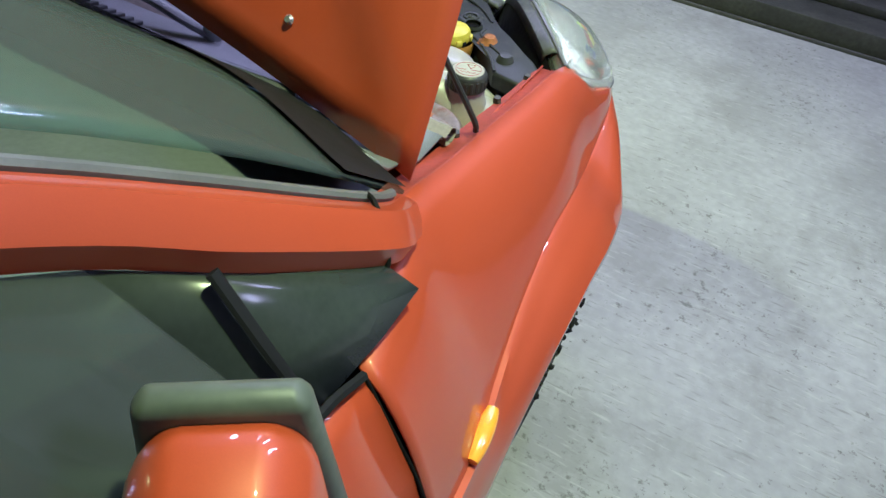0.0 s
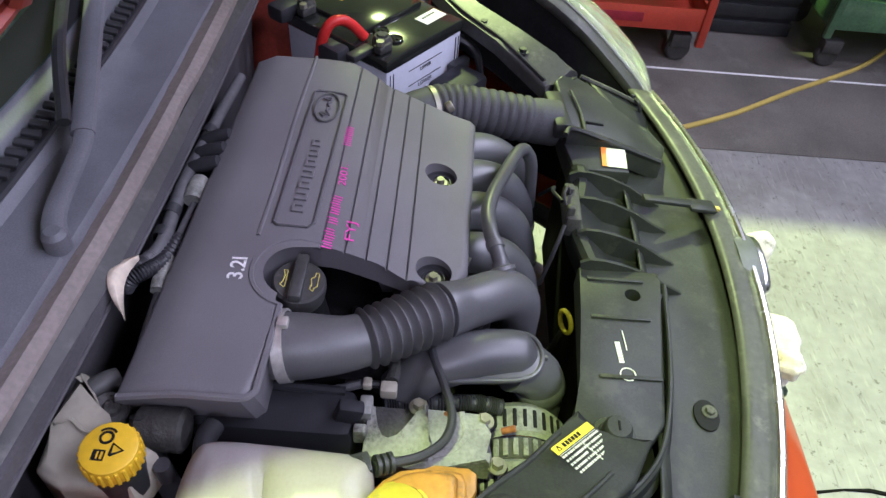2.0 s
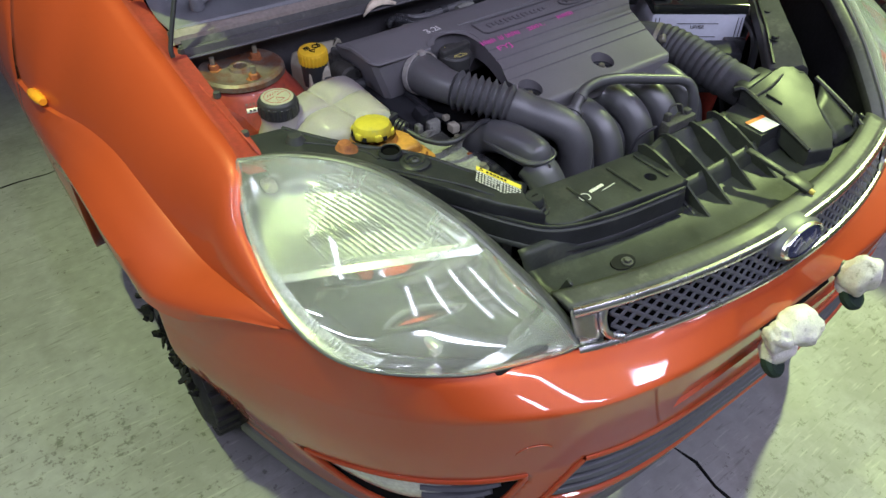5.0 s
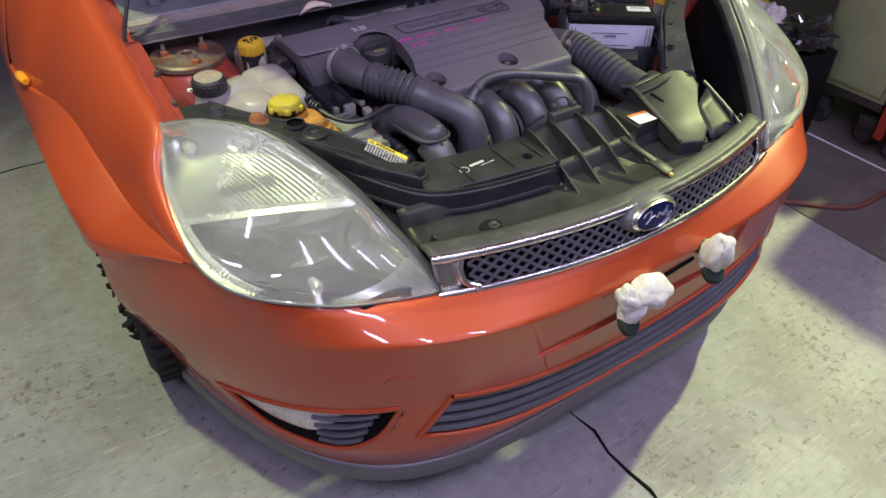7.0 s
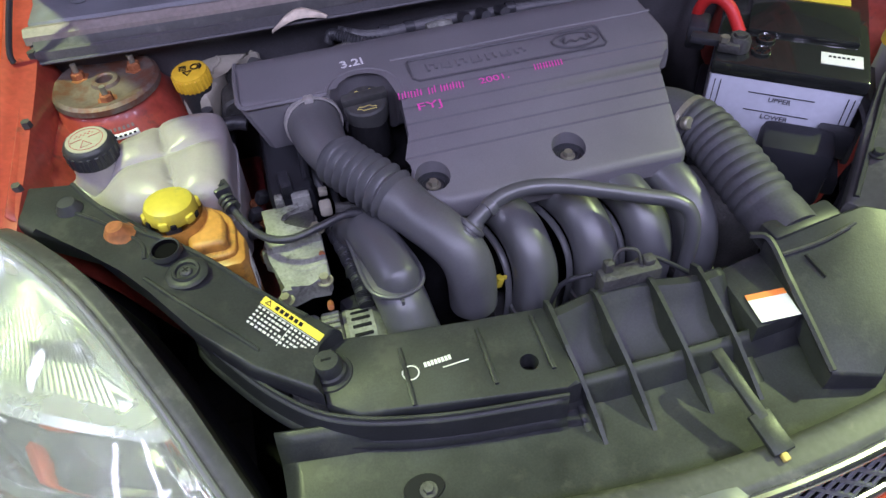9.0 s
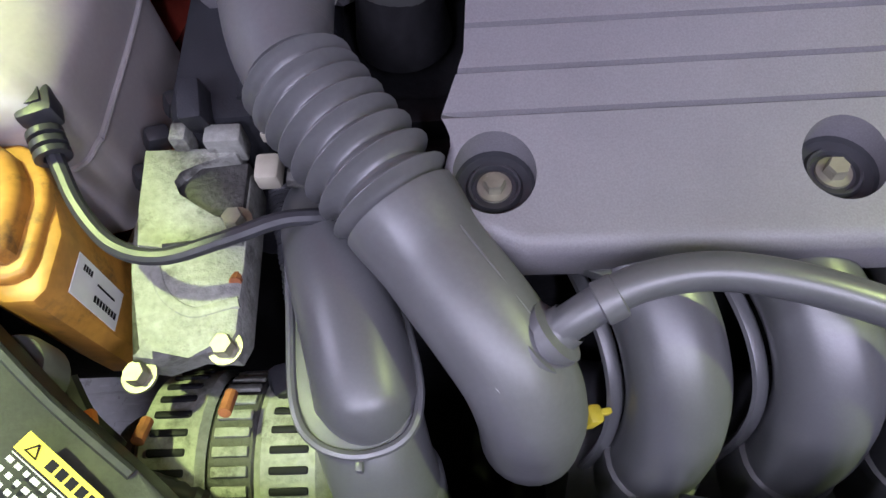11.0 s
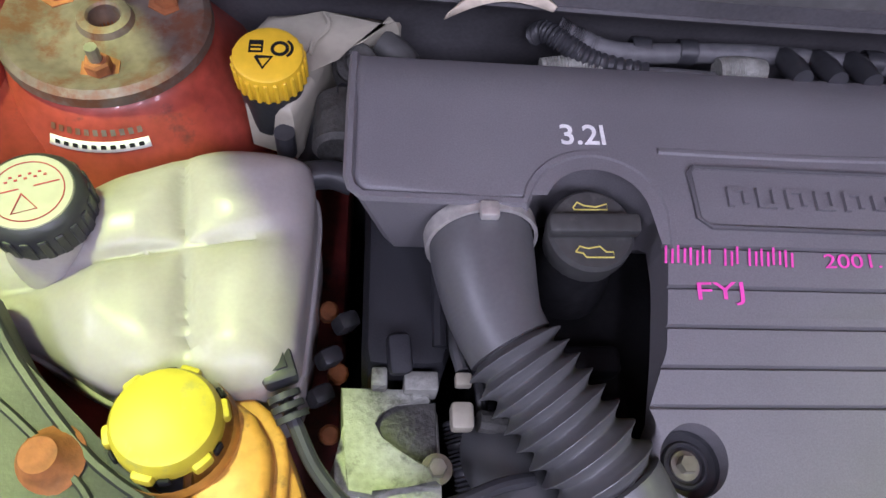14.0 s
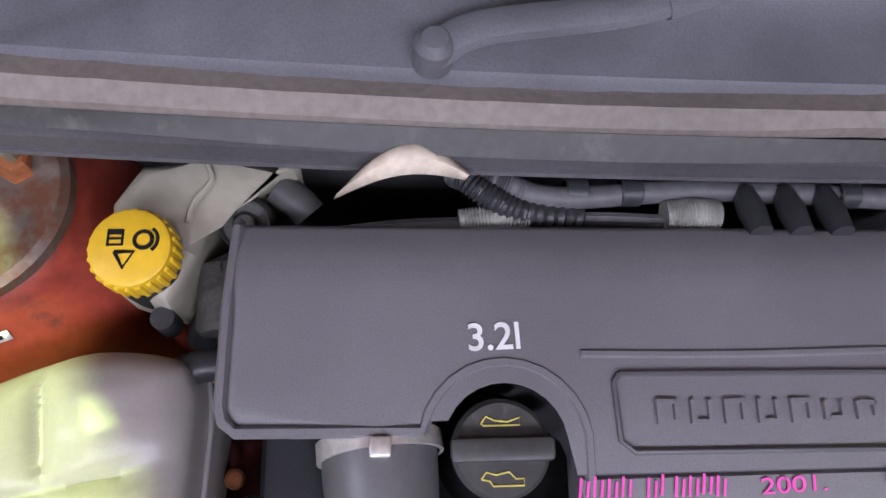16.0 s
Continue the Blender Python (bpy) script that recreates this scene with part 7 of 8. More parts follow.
    part("pipe_collar", box((-0.416, 0.347, 0.696), (0.020, 0.012, 0.008), 0.002, (0, 0, 20)), LABEL_O, st)


steering_tank()


def brake_tank():
    bt = thing("brake_fluid_tank", (-0.43, 0.74, 0.74), "cream plastic brake fluid tank with a yellow ribbed cap", "fluid tank")
    body = [(-0.466, 0.712), (-0.430, 0.700), (-0.414, 0.733), (-0.408, 0.757), (-0.398, 0.772), (-0.383, 0.783), (-0.352, 0.794), (-0.350, 0.802), (-0.413, 0.803), (-0.457, 0.800), (-0.474, 0.770)]
    part("tank_body", slab(body, 0.745, 0.803, 0.010, 3), CREAM, bt)
    part("tank_rib", tube([(-0.412, 0.799, 0.8045), (-0.408, 0.786, 0.8045), (-0.418, 0.770, 0.8045), (-0.421, 0.755, 0.804)], 0.0022, 6), CREAM, bt)
    part("tank_neck", lathe([(0.024, 0.0), (0.024, -0.02), (0.022, -0.05)], pose(-0.447, 0.728, 0.815), 28), DUSTY, bt)
    part("tank_outlet", tube([(-0.366, 0.790, 0.785), (-0.352, 0.780, 0.782), (-0.344, 0.772, 0.778)], 0.013, 12), SHELF, bt)
    m = pose(-0.4465, 0.7290, 0.808, 3, -2, 0) @ Matrix.Diagonal((0.87, 0.87, 0.95, 1))
    cap = part("tank_cap", lathe([(0, 0.026), (0.026, 0.026), (0.0285, 0.0245), (0.0295, 0.020), (0.0295, 0.002), (0.028, 0.0), (0, 0)], m, 40), CAP_Y, bt, "yellow cap with black warning symbols")
    for i in range(24):
        a = 2 * math.pi * i / 24
        q = box((0.0295 * math.cos(a), 0.0295 * math.sin(a), 0.011), (0.003, 0.0042, 0.021), 0.001, (0, 0, math.degrees(a)), 1)
        bmesh.ops.transform(q, matrix=m, verts=q.verts)
        part("cap_rib", q, CAP_Y, cap)
    f = m @ pose(0, 0, 0.0264)
    part("symbol_triangle", tube([f @ Vector((x, y, 0)) for x, y in ((-0.009, -0.004), (0.004, -0.004), (-0.0025, -0.0155), (-0.009, -0.004))], 0.0013, 5, raw=True), BLACK_FILL, cap)
    part("symbol_ring", tube([f @ Vector((0.010 + 0.0062 * math.cos(a), 0.005 + 0.0062 * math.sin(a), 0)) for a in np.linspace(0, 2 * math.pi, 18)], 0.0013, 5, raw=True, caps=False), BLACK_FILL, cap)
    part("symbol_ring", tube([f @ Vector((0.010 + 0.010 * math.cos(a), 0.005 + 0.010 * math.sin(a), 0)) for a in np.linspace(-0.9, 0.9, 8)], 0.0011, 5, raw=True), BLACK_FILL, cap)
    part("symbol_book", bars([(-0.0145, 0.006, 0.0015, 0.011), (-0.0045, 0.007, 0.0015, 0.011), (-0.0095, 0.0015, 0.011, 0.0015), (-0.0095, 0.006, 0.011, 0.0015), (-0.0095, 0.011, 0.011, 0.004)], f, 0.0008), BLACK_FILL, cap)
    part("master_cylinder", cyl((-0.395, 0.735, 0.775), 0.022, 0.05, (90, 0, 0), 24, 0.004), ALU_DARK, bt)
    part("cylinder_end", lathe([(0, 0.006), (0.007, 0.006), (0.009, 0.002), (0.015, 0.002), (0.017, 0.004), (0.019, 0.0), (0.019, -0.02)], pose(-0.386, 0.760, 0.790, 25, 0, 0), 24), ALU_DARK, bt, "dark round cylinder cap")
    part("brake_union", cyl((-0.437, 0.695, 0.760), 0.008, 0.025, (0, 0, 0), 12), CAP_B, bt)


brake_tank()


def battery():
    # the battery stands turned a little in its tray
    ang = -36
    o = Vector((0.436, 0.592, 0.0))
    m = Matrix.Translation(o) @ pose(0, 0, 0, 0, 0, ang)
    bt = thing("car_battery", (o.x, o.y, 0.60), "pale car battery with a black lid and clamped terminals", "car battery")

    def put(name, bm, material, parent, label=""):
        bmesh.ops.transform(bm, matrix=m, verts=bm.verts)
        return part(name, bm, material, parent, label)
    w, d = 0.205, 0.24
    put("battery_case", box((0, 0, 0.70), (w, d, 0.16), 0.006), BATW, bt, "pale blue-white case")
    lid = put("battery_lid", box((0, 0, 0.784), (w + 0.004, d + 0.004, 0.024), 0.005), BATK, bt, "black lid")
    put("lid_step", box((0.012, 0.035, 0.799), (w - 0.05, d - 0.10, 0.010), 0.003), BATK, lid)
    for k in range(6):
        plug = put("vent_plug", lathe([(0, 0.003), (0.0105, 0.003), (0.012, 0.005), (0.0135, 0.004), (0.014, 0)], pose(-0.042 + 0.004 * (k % 2), -0.085 + 0.036 * k, 0.7965), 20), BATK, lid)
        # cross grooves of the plug, their shade drawn as black bars
        for turn in (20, 110):
            put("plug_cross", box((-0.042 + 0.004 * (k % 2), -0.085 + 0.036 * k, 0.8002), (0.013, 0.0026, 0.0016), 0, (0, 0, turn)), BLACK_FILL, plug)
    put("battery_sticker", box((0.03, 0.085, 0.8045), (0.09, 0.035, 0.0008), 0), LABEL_Y, lid, "yellow sticker")
    put("battery_sticker", box((0.066, -0.075, 0.7966), (0.055, 0.03, 0.0008), 0), LABEL_W, lid, "white sticker")
    put("sticker_print", bars([(0.05 + 0.006 * k, -0.07, 0.004, 0.004) for k in range(6)], pose(0, 0, 0.7972)), BLACK_FILL, lid)
    for z, word in ((0.752, "UPPER"), (0.722, "LOWER")):
        put("level_line", box((0, -d / 2 - 0.0004, z), (0.09, 0.0008, 0.0012), 0), BLACK_FILL, bt)
        writing(word, 0.011, m @ pose(0.0, -d / 2 - 0.0008, z - 0.008, 90, 0, 0), BLACK_FILL, bt, "level_word", 0.0002)
    for k in range(5):
        for sx in (-1, 1):
            put("case_rib", box((sx * (0.098 - 0.004 * k), -d / 2 - 0.0006, 0.70), (0.0012, 0.0012, 0.13), 0), BLACK_FILL, bt) if k % 2 else None
    for x, y in ((-0.075, -0.085), (-0.075, 0.095)):
        t = put("terminal_clamp", join(lathe([(0.010, 0.0), (0.010, 0.022), (0.013, 0.022), (0.017, 0.014), (0.017, 0.0)], pose(x, y, 0.797), 20), box((x - 0.012, y - 0.012, 0.806), (0.03, 0.018, 0.014), 0.003), cyl((x, y, 0.812), 0.009, 0.010, seg=6)), ALU_DARK, bt, "grey terminal clamp")
        put("clamp_nut", lathe([(0, 0.008), (0.007, 0.008), (0.007, 0), (0, 0)], pose(x - 0.020, y - 0.014, 0.814), 6), STEEL, t)
    part("positive_cable", tube([m @ Vector(p) for p in ((-0.075, -0.045, 0.80), (-0.100, -0.03, 0.832), (-0.125, -0.02, 0.836), (-0.140, -0.012, 0.812), (-0.140, 0.0, 0.77))], 0.009, 12, n=6), REDP, bt, "red sleeved cable")
    for b in (box((-0.118, -0.075, 0.80), (0.05, 0.022, 0.012), 0.004), box((-0.135, -0.03, 0.785), (0.03, 0.05, 0.04), 0.006), box((-0.105, 0.12, 0.80), (0.05, 0.04, 0.03), 0.008)):
        put("cable_lug", b, CAP_B, bt)
    put("battery_tray", box((0, 0, 0.615), (w + 0.03, d + 0.03, 0.03), 0.006), PLASTIC, bt)
    put("hold_down", join(box((0.085, -d / 2 - 0.012, 0.70), (0.05, 0.02, 0.05), 0.006), box((0.118, -0.06, 0.70), (0.012, 0.09, 0.12), 0.004)), CAP_B, bt)
    # washer filler beside the battery
    wf = thing("washer_filler", (0.575, 0.52, 0.70), "white washer bottle neck with a yellow cap", "washer bottle")
    part("filler_neck", lathe([(0.024, 0.0), (0.024, -0.05), (0.03, -0.12)], pose(0.575, 0.525, 0.785), 24), TANK, wf)
    part("filler_cap", lathe([(0, 0.030), (0.021, 0.030), (0.026, 0.026), (0.028, 0.004), (0.028, 0.0), (0, 0)], pose(0.575, 0.525, 0.780), 28), CAP_Y, wf, "yellow cap")


battery()


def left_hose():
    lh = thing("air_inlet_hose", (0.2, 0.38, 0.66), "thick ribbed black air inlet hose", "air hose")
    p = [(0.165, 0.520, 0.755), (0.190, 0.500, 0.762), (0.212, 0.462, 0.762), (0.222, 0.42, 0.757), (0.228, 0.37, 0.748), (0.234, 0.32, 0.738), (0.240, 0.268, 0.730)]

    def r(t):
        return 0.036 + (0.0028 * abs(math.sin(math.pi * (t - 0.3) / 0.55 * 11)) if 0.3 < t < 0.85 else 0.002 * smooth_step(0.85, 0.9, t))
    part("hose_body", tube(p, r, 28, n=40), HOSE_GREY, lh)
    part("hose_elbow", tube([(0.150, 0.535, 0.72), (0.160, 0.528, 0.748), (0.176, 0.512, 0.760)], 0.037, 24, n=6), PLASTIC, lh)
    part("hose_clip", lathe([(0.036, -0.004), (0.0385, -0.004), (0.0385, 0.004), (0.036, 0.004)], Matrix.Translation((0.205, 0.475, 0.762)) @ Vector((0.4, -0.9, 0)).to_track_quat("Z", "Y").to_matrix().to_4x4(), 30), STEEL, lh)
    part("clip_screw", cyl((0.182, 0.452, 0.782), 0.009, 0.012, (60, 0, 20), 12, 0.002), STEEL, lh)
    fb = thing("fuse_box", (0.40, 0.37, 0.60), "black plastic relay housing and bracket", "fuse box")
    part("box_body", box((0.365, 0.435, 0.675), (0.10, 0.07, 0.10), 0.012, (0, 0, -36)), PLASTIC, fb)
    part("bracket", tube([(0.46, 0.485, 0.76), (0.462, 0.44, 0.752), (0.452, 0.40, 0.72), (0.44, 0.385, 0.62), (0.43, 0.38, 0.5)], 0.011, 8, flat=0.6), CAP_B, fb)
    part("bracket_clip", box((0.462, 0.47, 0.762), (0.026, 0.030, 0.020), 0.004, (0, 0, -20)), CAP_B, fb)


left_hose()


# print on the suspension tower
def on_tower(deg, h, lift=0.0008):
    """A point on the right tower's sloping shoulder."""
    r, z = lerp(0.104, 0.081, h) + lift * 0.8, lerp(0.757, 0.790, h) + lift * 0.6
    a = radians(deg)
    return (-0.570 + r * math.cos(a), 0.768 + r * math.sin(a), z)


def tower_strip(d0, d1, h0, h1, lift):
    n = max(2, int(abs(d1 - d0) / 3))
    return grid([[on_tower(lerp(d0, d1, i / n), h, lift) for h in (h0, lerp(h0, h1, 0.5), h1)] for i in range(n + 1)])


lab = single("tower_label", tower_strip(-112, -66, 0.56, 0.76, 0.0008), LABEL_W, "white paper strip label stuck on the red tower", "label")
thick(lab, 0.0004, 1)
for k in range(10):
    part("label_print", tower_strip(-109 + 4.2 * k, -106.6 + 4.2 * k, 0.62, 0.70, 0.0018), BLACK_FILL, lab)
for k in range(11):
    part("stamped_mark", tower_strip(-112 + 4.2 * k, -109.6 + 4.2 * k, 0.86, 0.98, 0.0006), STRUTPLATE, lab)


def paper_tag():
    rows = []
    for i in range(17):
        a = i / 16
        x = lerp(-0.322, -0.240, a)
        lo = lerp(0.753, 0.767, a) + 0.006 * math.sin(math.pi * a)
        w = 0.017 * math.sin(math.pi * min(1, 0.03 + 0.95 * a)) ** 0.8
        z = 0.850 + 0.008 * math.sin(math.pi * a)
        rows.append([(x, lo, z), (x + 0.002, lo + w * 0.5, z + 0.005 + 0.1 * w), (x + 0.003, lo + w, z + 0.003 + 0.3 * w)])
    p = part("paper_tag", grid(rows), PAPER)
    thick(p, 0.0008)
    tagged(p, "curled cream paper tag caught under the cowl seal", "paper tag")


paper_tag()


def glove(at, lobes, cuff, lean, seed):
    """A white cotton glove pulled over a bumper peg: palm and finger lobes above a dark cuff."""
    g = thing("cotton_glove", at, "crumpled white cotton glove tied over a bumper peg", "glove", "gloves on the bumper")
    made = []
    for k, (c, size, turn) in enumerate(lobes):
        bm = bmesh.new()
        bmesh.ops.create_icosphere(bm, subdivisions=4, radius=1)
        for v in bm.verts:
            q = v.co + Vector((seed + k, 0, 0))
            fold = 0.07 * math.sin(5 * math.atan2(v.co.y, v.co.x) + 3 * v.co.z + seed)
            v.co = v.co * (1 + 0.22 * noise.noise(q * 1.3) + 0.07 * noise.noise(q * 3.7) + fold * (1 - abs(v.co.z)))
        bmesh.ops.transform(bm, matrix=Matrix.Translation(at) @ Matrix.Translation(c) @ pose(0, 0, 0, *turn) @ Matrix.Diagonal((*size, 1)), verts=bm.verts)
        made.append(bm)
    part("glove_cloth", join(*made), RAG, g)
    m = Matrix.Translation(at) @ Matrix.Translation(cuff) @ pose(0, 0, 0, 40, lean, 0)
    part("tie_band", lathe([(0, -0.008), (0.020, -0.008), (0.024, -0.004), (0.0245, 0.004), (0.020, 0.010), (0, 0.010)], m, 24), KNIT, g, "dark green knitted cuff")
    part("bumper_peg", lathe([(0, 0.03), (0.014, 0.028), (0.018, -0.01)], Matrix.Translation(at) @ pose(0, 0, 0, 90, 0, 0), 20), CAP_B, g)


glove((-0.066, -0.056, 0.548), (((0.018, -0.034, 0.016), (0.042, 0.034, 0.030), (20, 10, 0)), ((-0.038, -0.030, 0.022), (0.022, 0.022, 0.030), (0, -30, 0)), ((-0.020, -0.030, -0.014), (0.025, 0.024, 0.034), (20, 20, 0))), (-0.029, -0.036, -0.041), 18, 3)
glove((0.126, -0.056, 0.568), (((0.0, -0.032, 0.010), (0.028, 0.030, 0.044), (25, 0, 0)), ((0.006, -0.026, -0.016), (0.026, 0.026, 0.026), (0, 0, 0))), (0.000, -0.036, -0.040), 0, 8)


# loose wiring in the bay
def wiring():
    wh = thing("wiring_harness", (-0.40, 0.33, 0.62), "thin black wiring and convoluted tubes in the front of the bay", "wiring")
    for p, r in (([(-0.60, 0.50, 0.735), (-0.53, 0.44, 0.72), (-0.47, 0.375, 0.70), (-0.40, 0.325, 0.69), (-0.33, 0.30, 0.66)], 0.007), ([(-0.29, 0.545, 0.72), (-0.286, 0.50, 0.715), (-0.288, 0.46, 0.70), (-0.295, 0.42, 0.67)], 0.0045), ([(0.03, 0.275, 0.742), (0.06, 0.285, 0.735), (0.11, 0.275, 0.70), (0.16, 0.285, 0.64)], 0.003), ([(-0.02, 0.275, 0.742), (-0.05, 0.288, 0.72), (-0.06, 0.30, 0.66)], 0.003)):
        part("wire", tube(p, (lambda t, q=r: q * (1 + 0.12 * math.sin(240 * t))) if r > 0.005 else r, 10, n=20 if r > 0.005 else 6), CAP_B, wh)
    for at in ((-0.400, 0.548, 0.70), (-0.388, 0.575, 0.705), (-0.405, 0.520, 0.695)):
        part("cable_clip", box(at, (0.018, 0.014, 0.02), 0.004, (10, 20, 30)), CAP_B, wh)


wiring()

# ---- things round the car ----
def ledge():
    lg = thing("timber_ledge", (0.2, -1.80, FLOOR), "dark oily timber kerb along the foot of the shelves", "ledge")
    part("kerb_beam", box((0.2, -1.78, FLOOR + 0.05), (7.0, 0.18, 0.10), 0.008), WOODOLD, lg)
    part("ground_strip", box((0.2, -1.684, FLOOR + 0.008), (7.0, 0.012, 0.016), 0.003), ALU_DARK, lg, "dull metal edge strip")
    sh = thing("storage_shelf", (0.2, -2.3, FLOOR), "dark low storage shelf full of workshop clutter", "shelf")
    part("shelf_board", box((0.2, -2.25, FLOOR + 0.12), (7.0, 0.78, 0.04), 0.005), WOODOLD, sh)
    part("shelf_board", box((0.2, -2.3, FLOOR + 0.75), (7.0, 0.6, 0.04), 0.005), WOODOLD, sh)
    for x in (-2.6, -1.2, 0.25, 1.55, 2.9):
        part("shelf_post", box((x, -1.94, FLOOR + 0.45), (0.07, 0.06, 0.80), 0.004), WOODOLD, sh)
    bk = thing("bucket", (-1.02, -2.05, FLOOR + 0.14), "blue plastic bucket with a wire handle", "bucket")
    part("pail", lathe([(0, 0.0), (0.10, 0.0), (0.125, 0.22), (0.13, 0.22), (0.128, 0.228), (0.118, 0.225), (0.096, 0.01)], pose(-1.02, -2.05, FLOOR + 0.14), 32), BUCKET, bk)
    part("handle", tube([(-1.02 + 0.13 * math.cos(a), -2.0 + 0.02, FLOOR + 0.34 - 0.10 * math.sin(a)) for a in np.linspace(0, math.pi, 16)], 0.0025, 6, raw=True), STEEL, bk)
    bo = thing("bottle", (-0.48, -2.02, FLOOR + 0.14), "lime green and orange plastic bottle", "bottle")
    part("bottle_base", cyl((-0.48, -2.02, FLOOR + 0.14), 0.055, 0.10, seg=28, bevel=0.01), LABEL_O, bo)
    part("bottle_top", lathe([(0.054, 0.0), (0.054, 0.09), (0.04, 0.12), (0.02, 0.13), (0.02, 0.15), (0, 0.15)], pose(-0.48, -2.02, FLOOR + 0.24), 28), LIME, bo)
    rc = thing("red_canister", (-0.74, -2.14, FLOOR + 0.14), "dull red metal canister lying on the shelf", "canister")
    part("canister_body", cyl((-0.88, -2.14, FLOOR + 0.22), 0.08, 0.28, (0, 90, 0), 28, 0.012), REDCLUT, rc)
    part("canister_cap", cyl((-0.60, -2.14, FLOOR + 0.22), 0.03, 0.03, (0, 90, 0), 20, 0.004), CAP_B, rc)
    rag = bmesh.new()
    bmesh.ops.create_icosphere(rag, subdivisions=4, radius=1)
    for v in rag.verts:
        s = 1 + 0.5 * noise.noise(v.co * 2.2) + 0.15 * noise.noise(v.co * 6)
        v.co = Vector((v.co.x * 0.12 * s - 0.66, v.co.y * 0.08 * s - 1.98, max(0, v.co.z * 0.04 * s) + FLOOR + 0.142))
    single("yellow_rag", rag, CAP_LEMON, "crumpled yellowish rag on the shelf edge", "rag")
    dn = bmesh.new()
    bmesh.ops.create_icosphere(dn, subdivisions=4, radius=1)
    for v in dn.verts:
        s = 1 + 0.45 * noise.noise(v.co * 1.9 + Vector((4, 0, 0))) + 0.15 * noise.noise(v.co * 6)
        v.co = Vector((v.co.x * 0.09 * s - 0.12, v.co.y * 0.07 * s - 2.02, max(0, v.co.z * 0.12 * s) + FLOOR + 0.142))
    single("blue_cloth", dn, DENIM, "bundled faded blue cloth on the shelf", "cloth")
    for x, s, mt, lb in ((0.95, 0.26, ALU_DARK, "dark cardboard box on the shelf"), (1.5, 0.22, WOODOLD, "dark wooden box on the shelf"), (-1.55, 0.24, ALU_DARK, "dark metal box on the shelf"), (-2.1, 0.28, GREENCAB, "grey green metal box on the shelf")):
        bx = thing("storage_box", (x, -2.15, FLOOR + 0.14), lb, "box", "boxes on the shelf")
        part("box_body", box((x, -2.15, FLOOR + 0.14 + s * 0.35), (s * 1.3, s, s * 0.7), 0.006), mt, bx)
        part("box_lid", box((x, -2.15, FLOOR + 0.14 + s * 0.72), (s * 1.34, s * 1.04, 0.03), 0.005), mt, bx)


ledge()


def spare_battery():
    sb = thing("spare_battery", (0.66, -1.60, FLOOR), "pale green spare car battery with a black lid on the floor", "car battery")
    m = Matrix.Translation((0.665, -1.575, FLOOR)) @ pose(0, 0, 0, 0, 0, 14)
    for name, b, mt in (("battery_case", box((0, 0, 0.085), (0.235, 0.135, 0.17), 0.008), mat("pale_green_battery_case", (0.55, 0.62, 0.42), 0.45, 0, 0.08, 12)), ("battery_lid", box((0, 0, 0.182), (0.24, 0.14, 0.028), 0.006), BATK), ("lid_stripe", box((0.0, 0.03, 0.1975), (0.16, 0.03, 0.002), 0), LABEL_Y), ("lid_label", box((-0.02, -0.03, 0.1975), (0.12, 0.03, 0.002), 0), LABEL_W), ("faded_print", box((0.0, 0.0685, 0.09), (0.13, 0.002, 0.07), 0), LABEL_O), ("terminal", cyl((-0.09, 0.02, 0.196), 0.009, 0.016), ALU_DARK), ("terminal", cyl((0.09, 0.02, 0.196), 0.009, 0.016), ALU_DARK)):
        bmesh.ops.transform(b, matrix=m, verts=b.verts)
        part(name, b, mt, sb)


spare_battery()


def castor(parent, x, y):
    part("castor", join(cyl((x - 0.016, y, FLOOR + 0.045), 0.045, 0.032, (0, 90, 0), 24, 0.008), box((x, y, FLOOR + 0.085), (0.05, 0.07, 0.05), 0.005)), ALU_DARK, parent, "grey rubber castor")


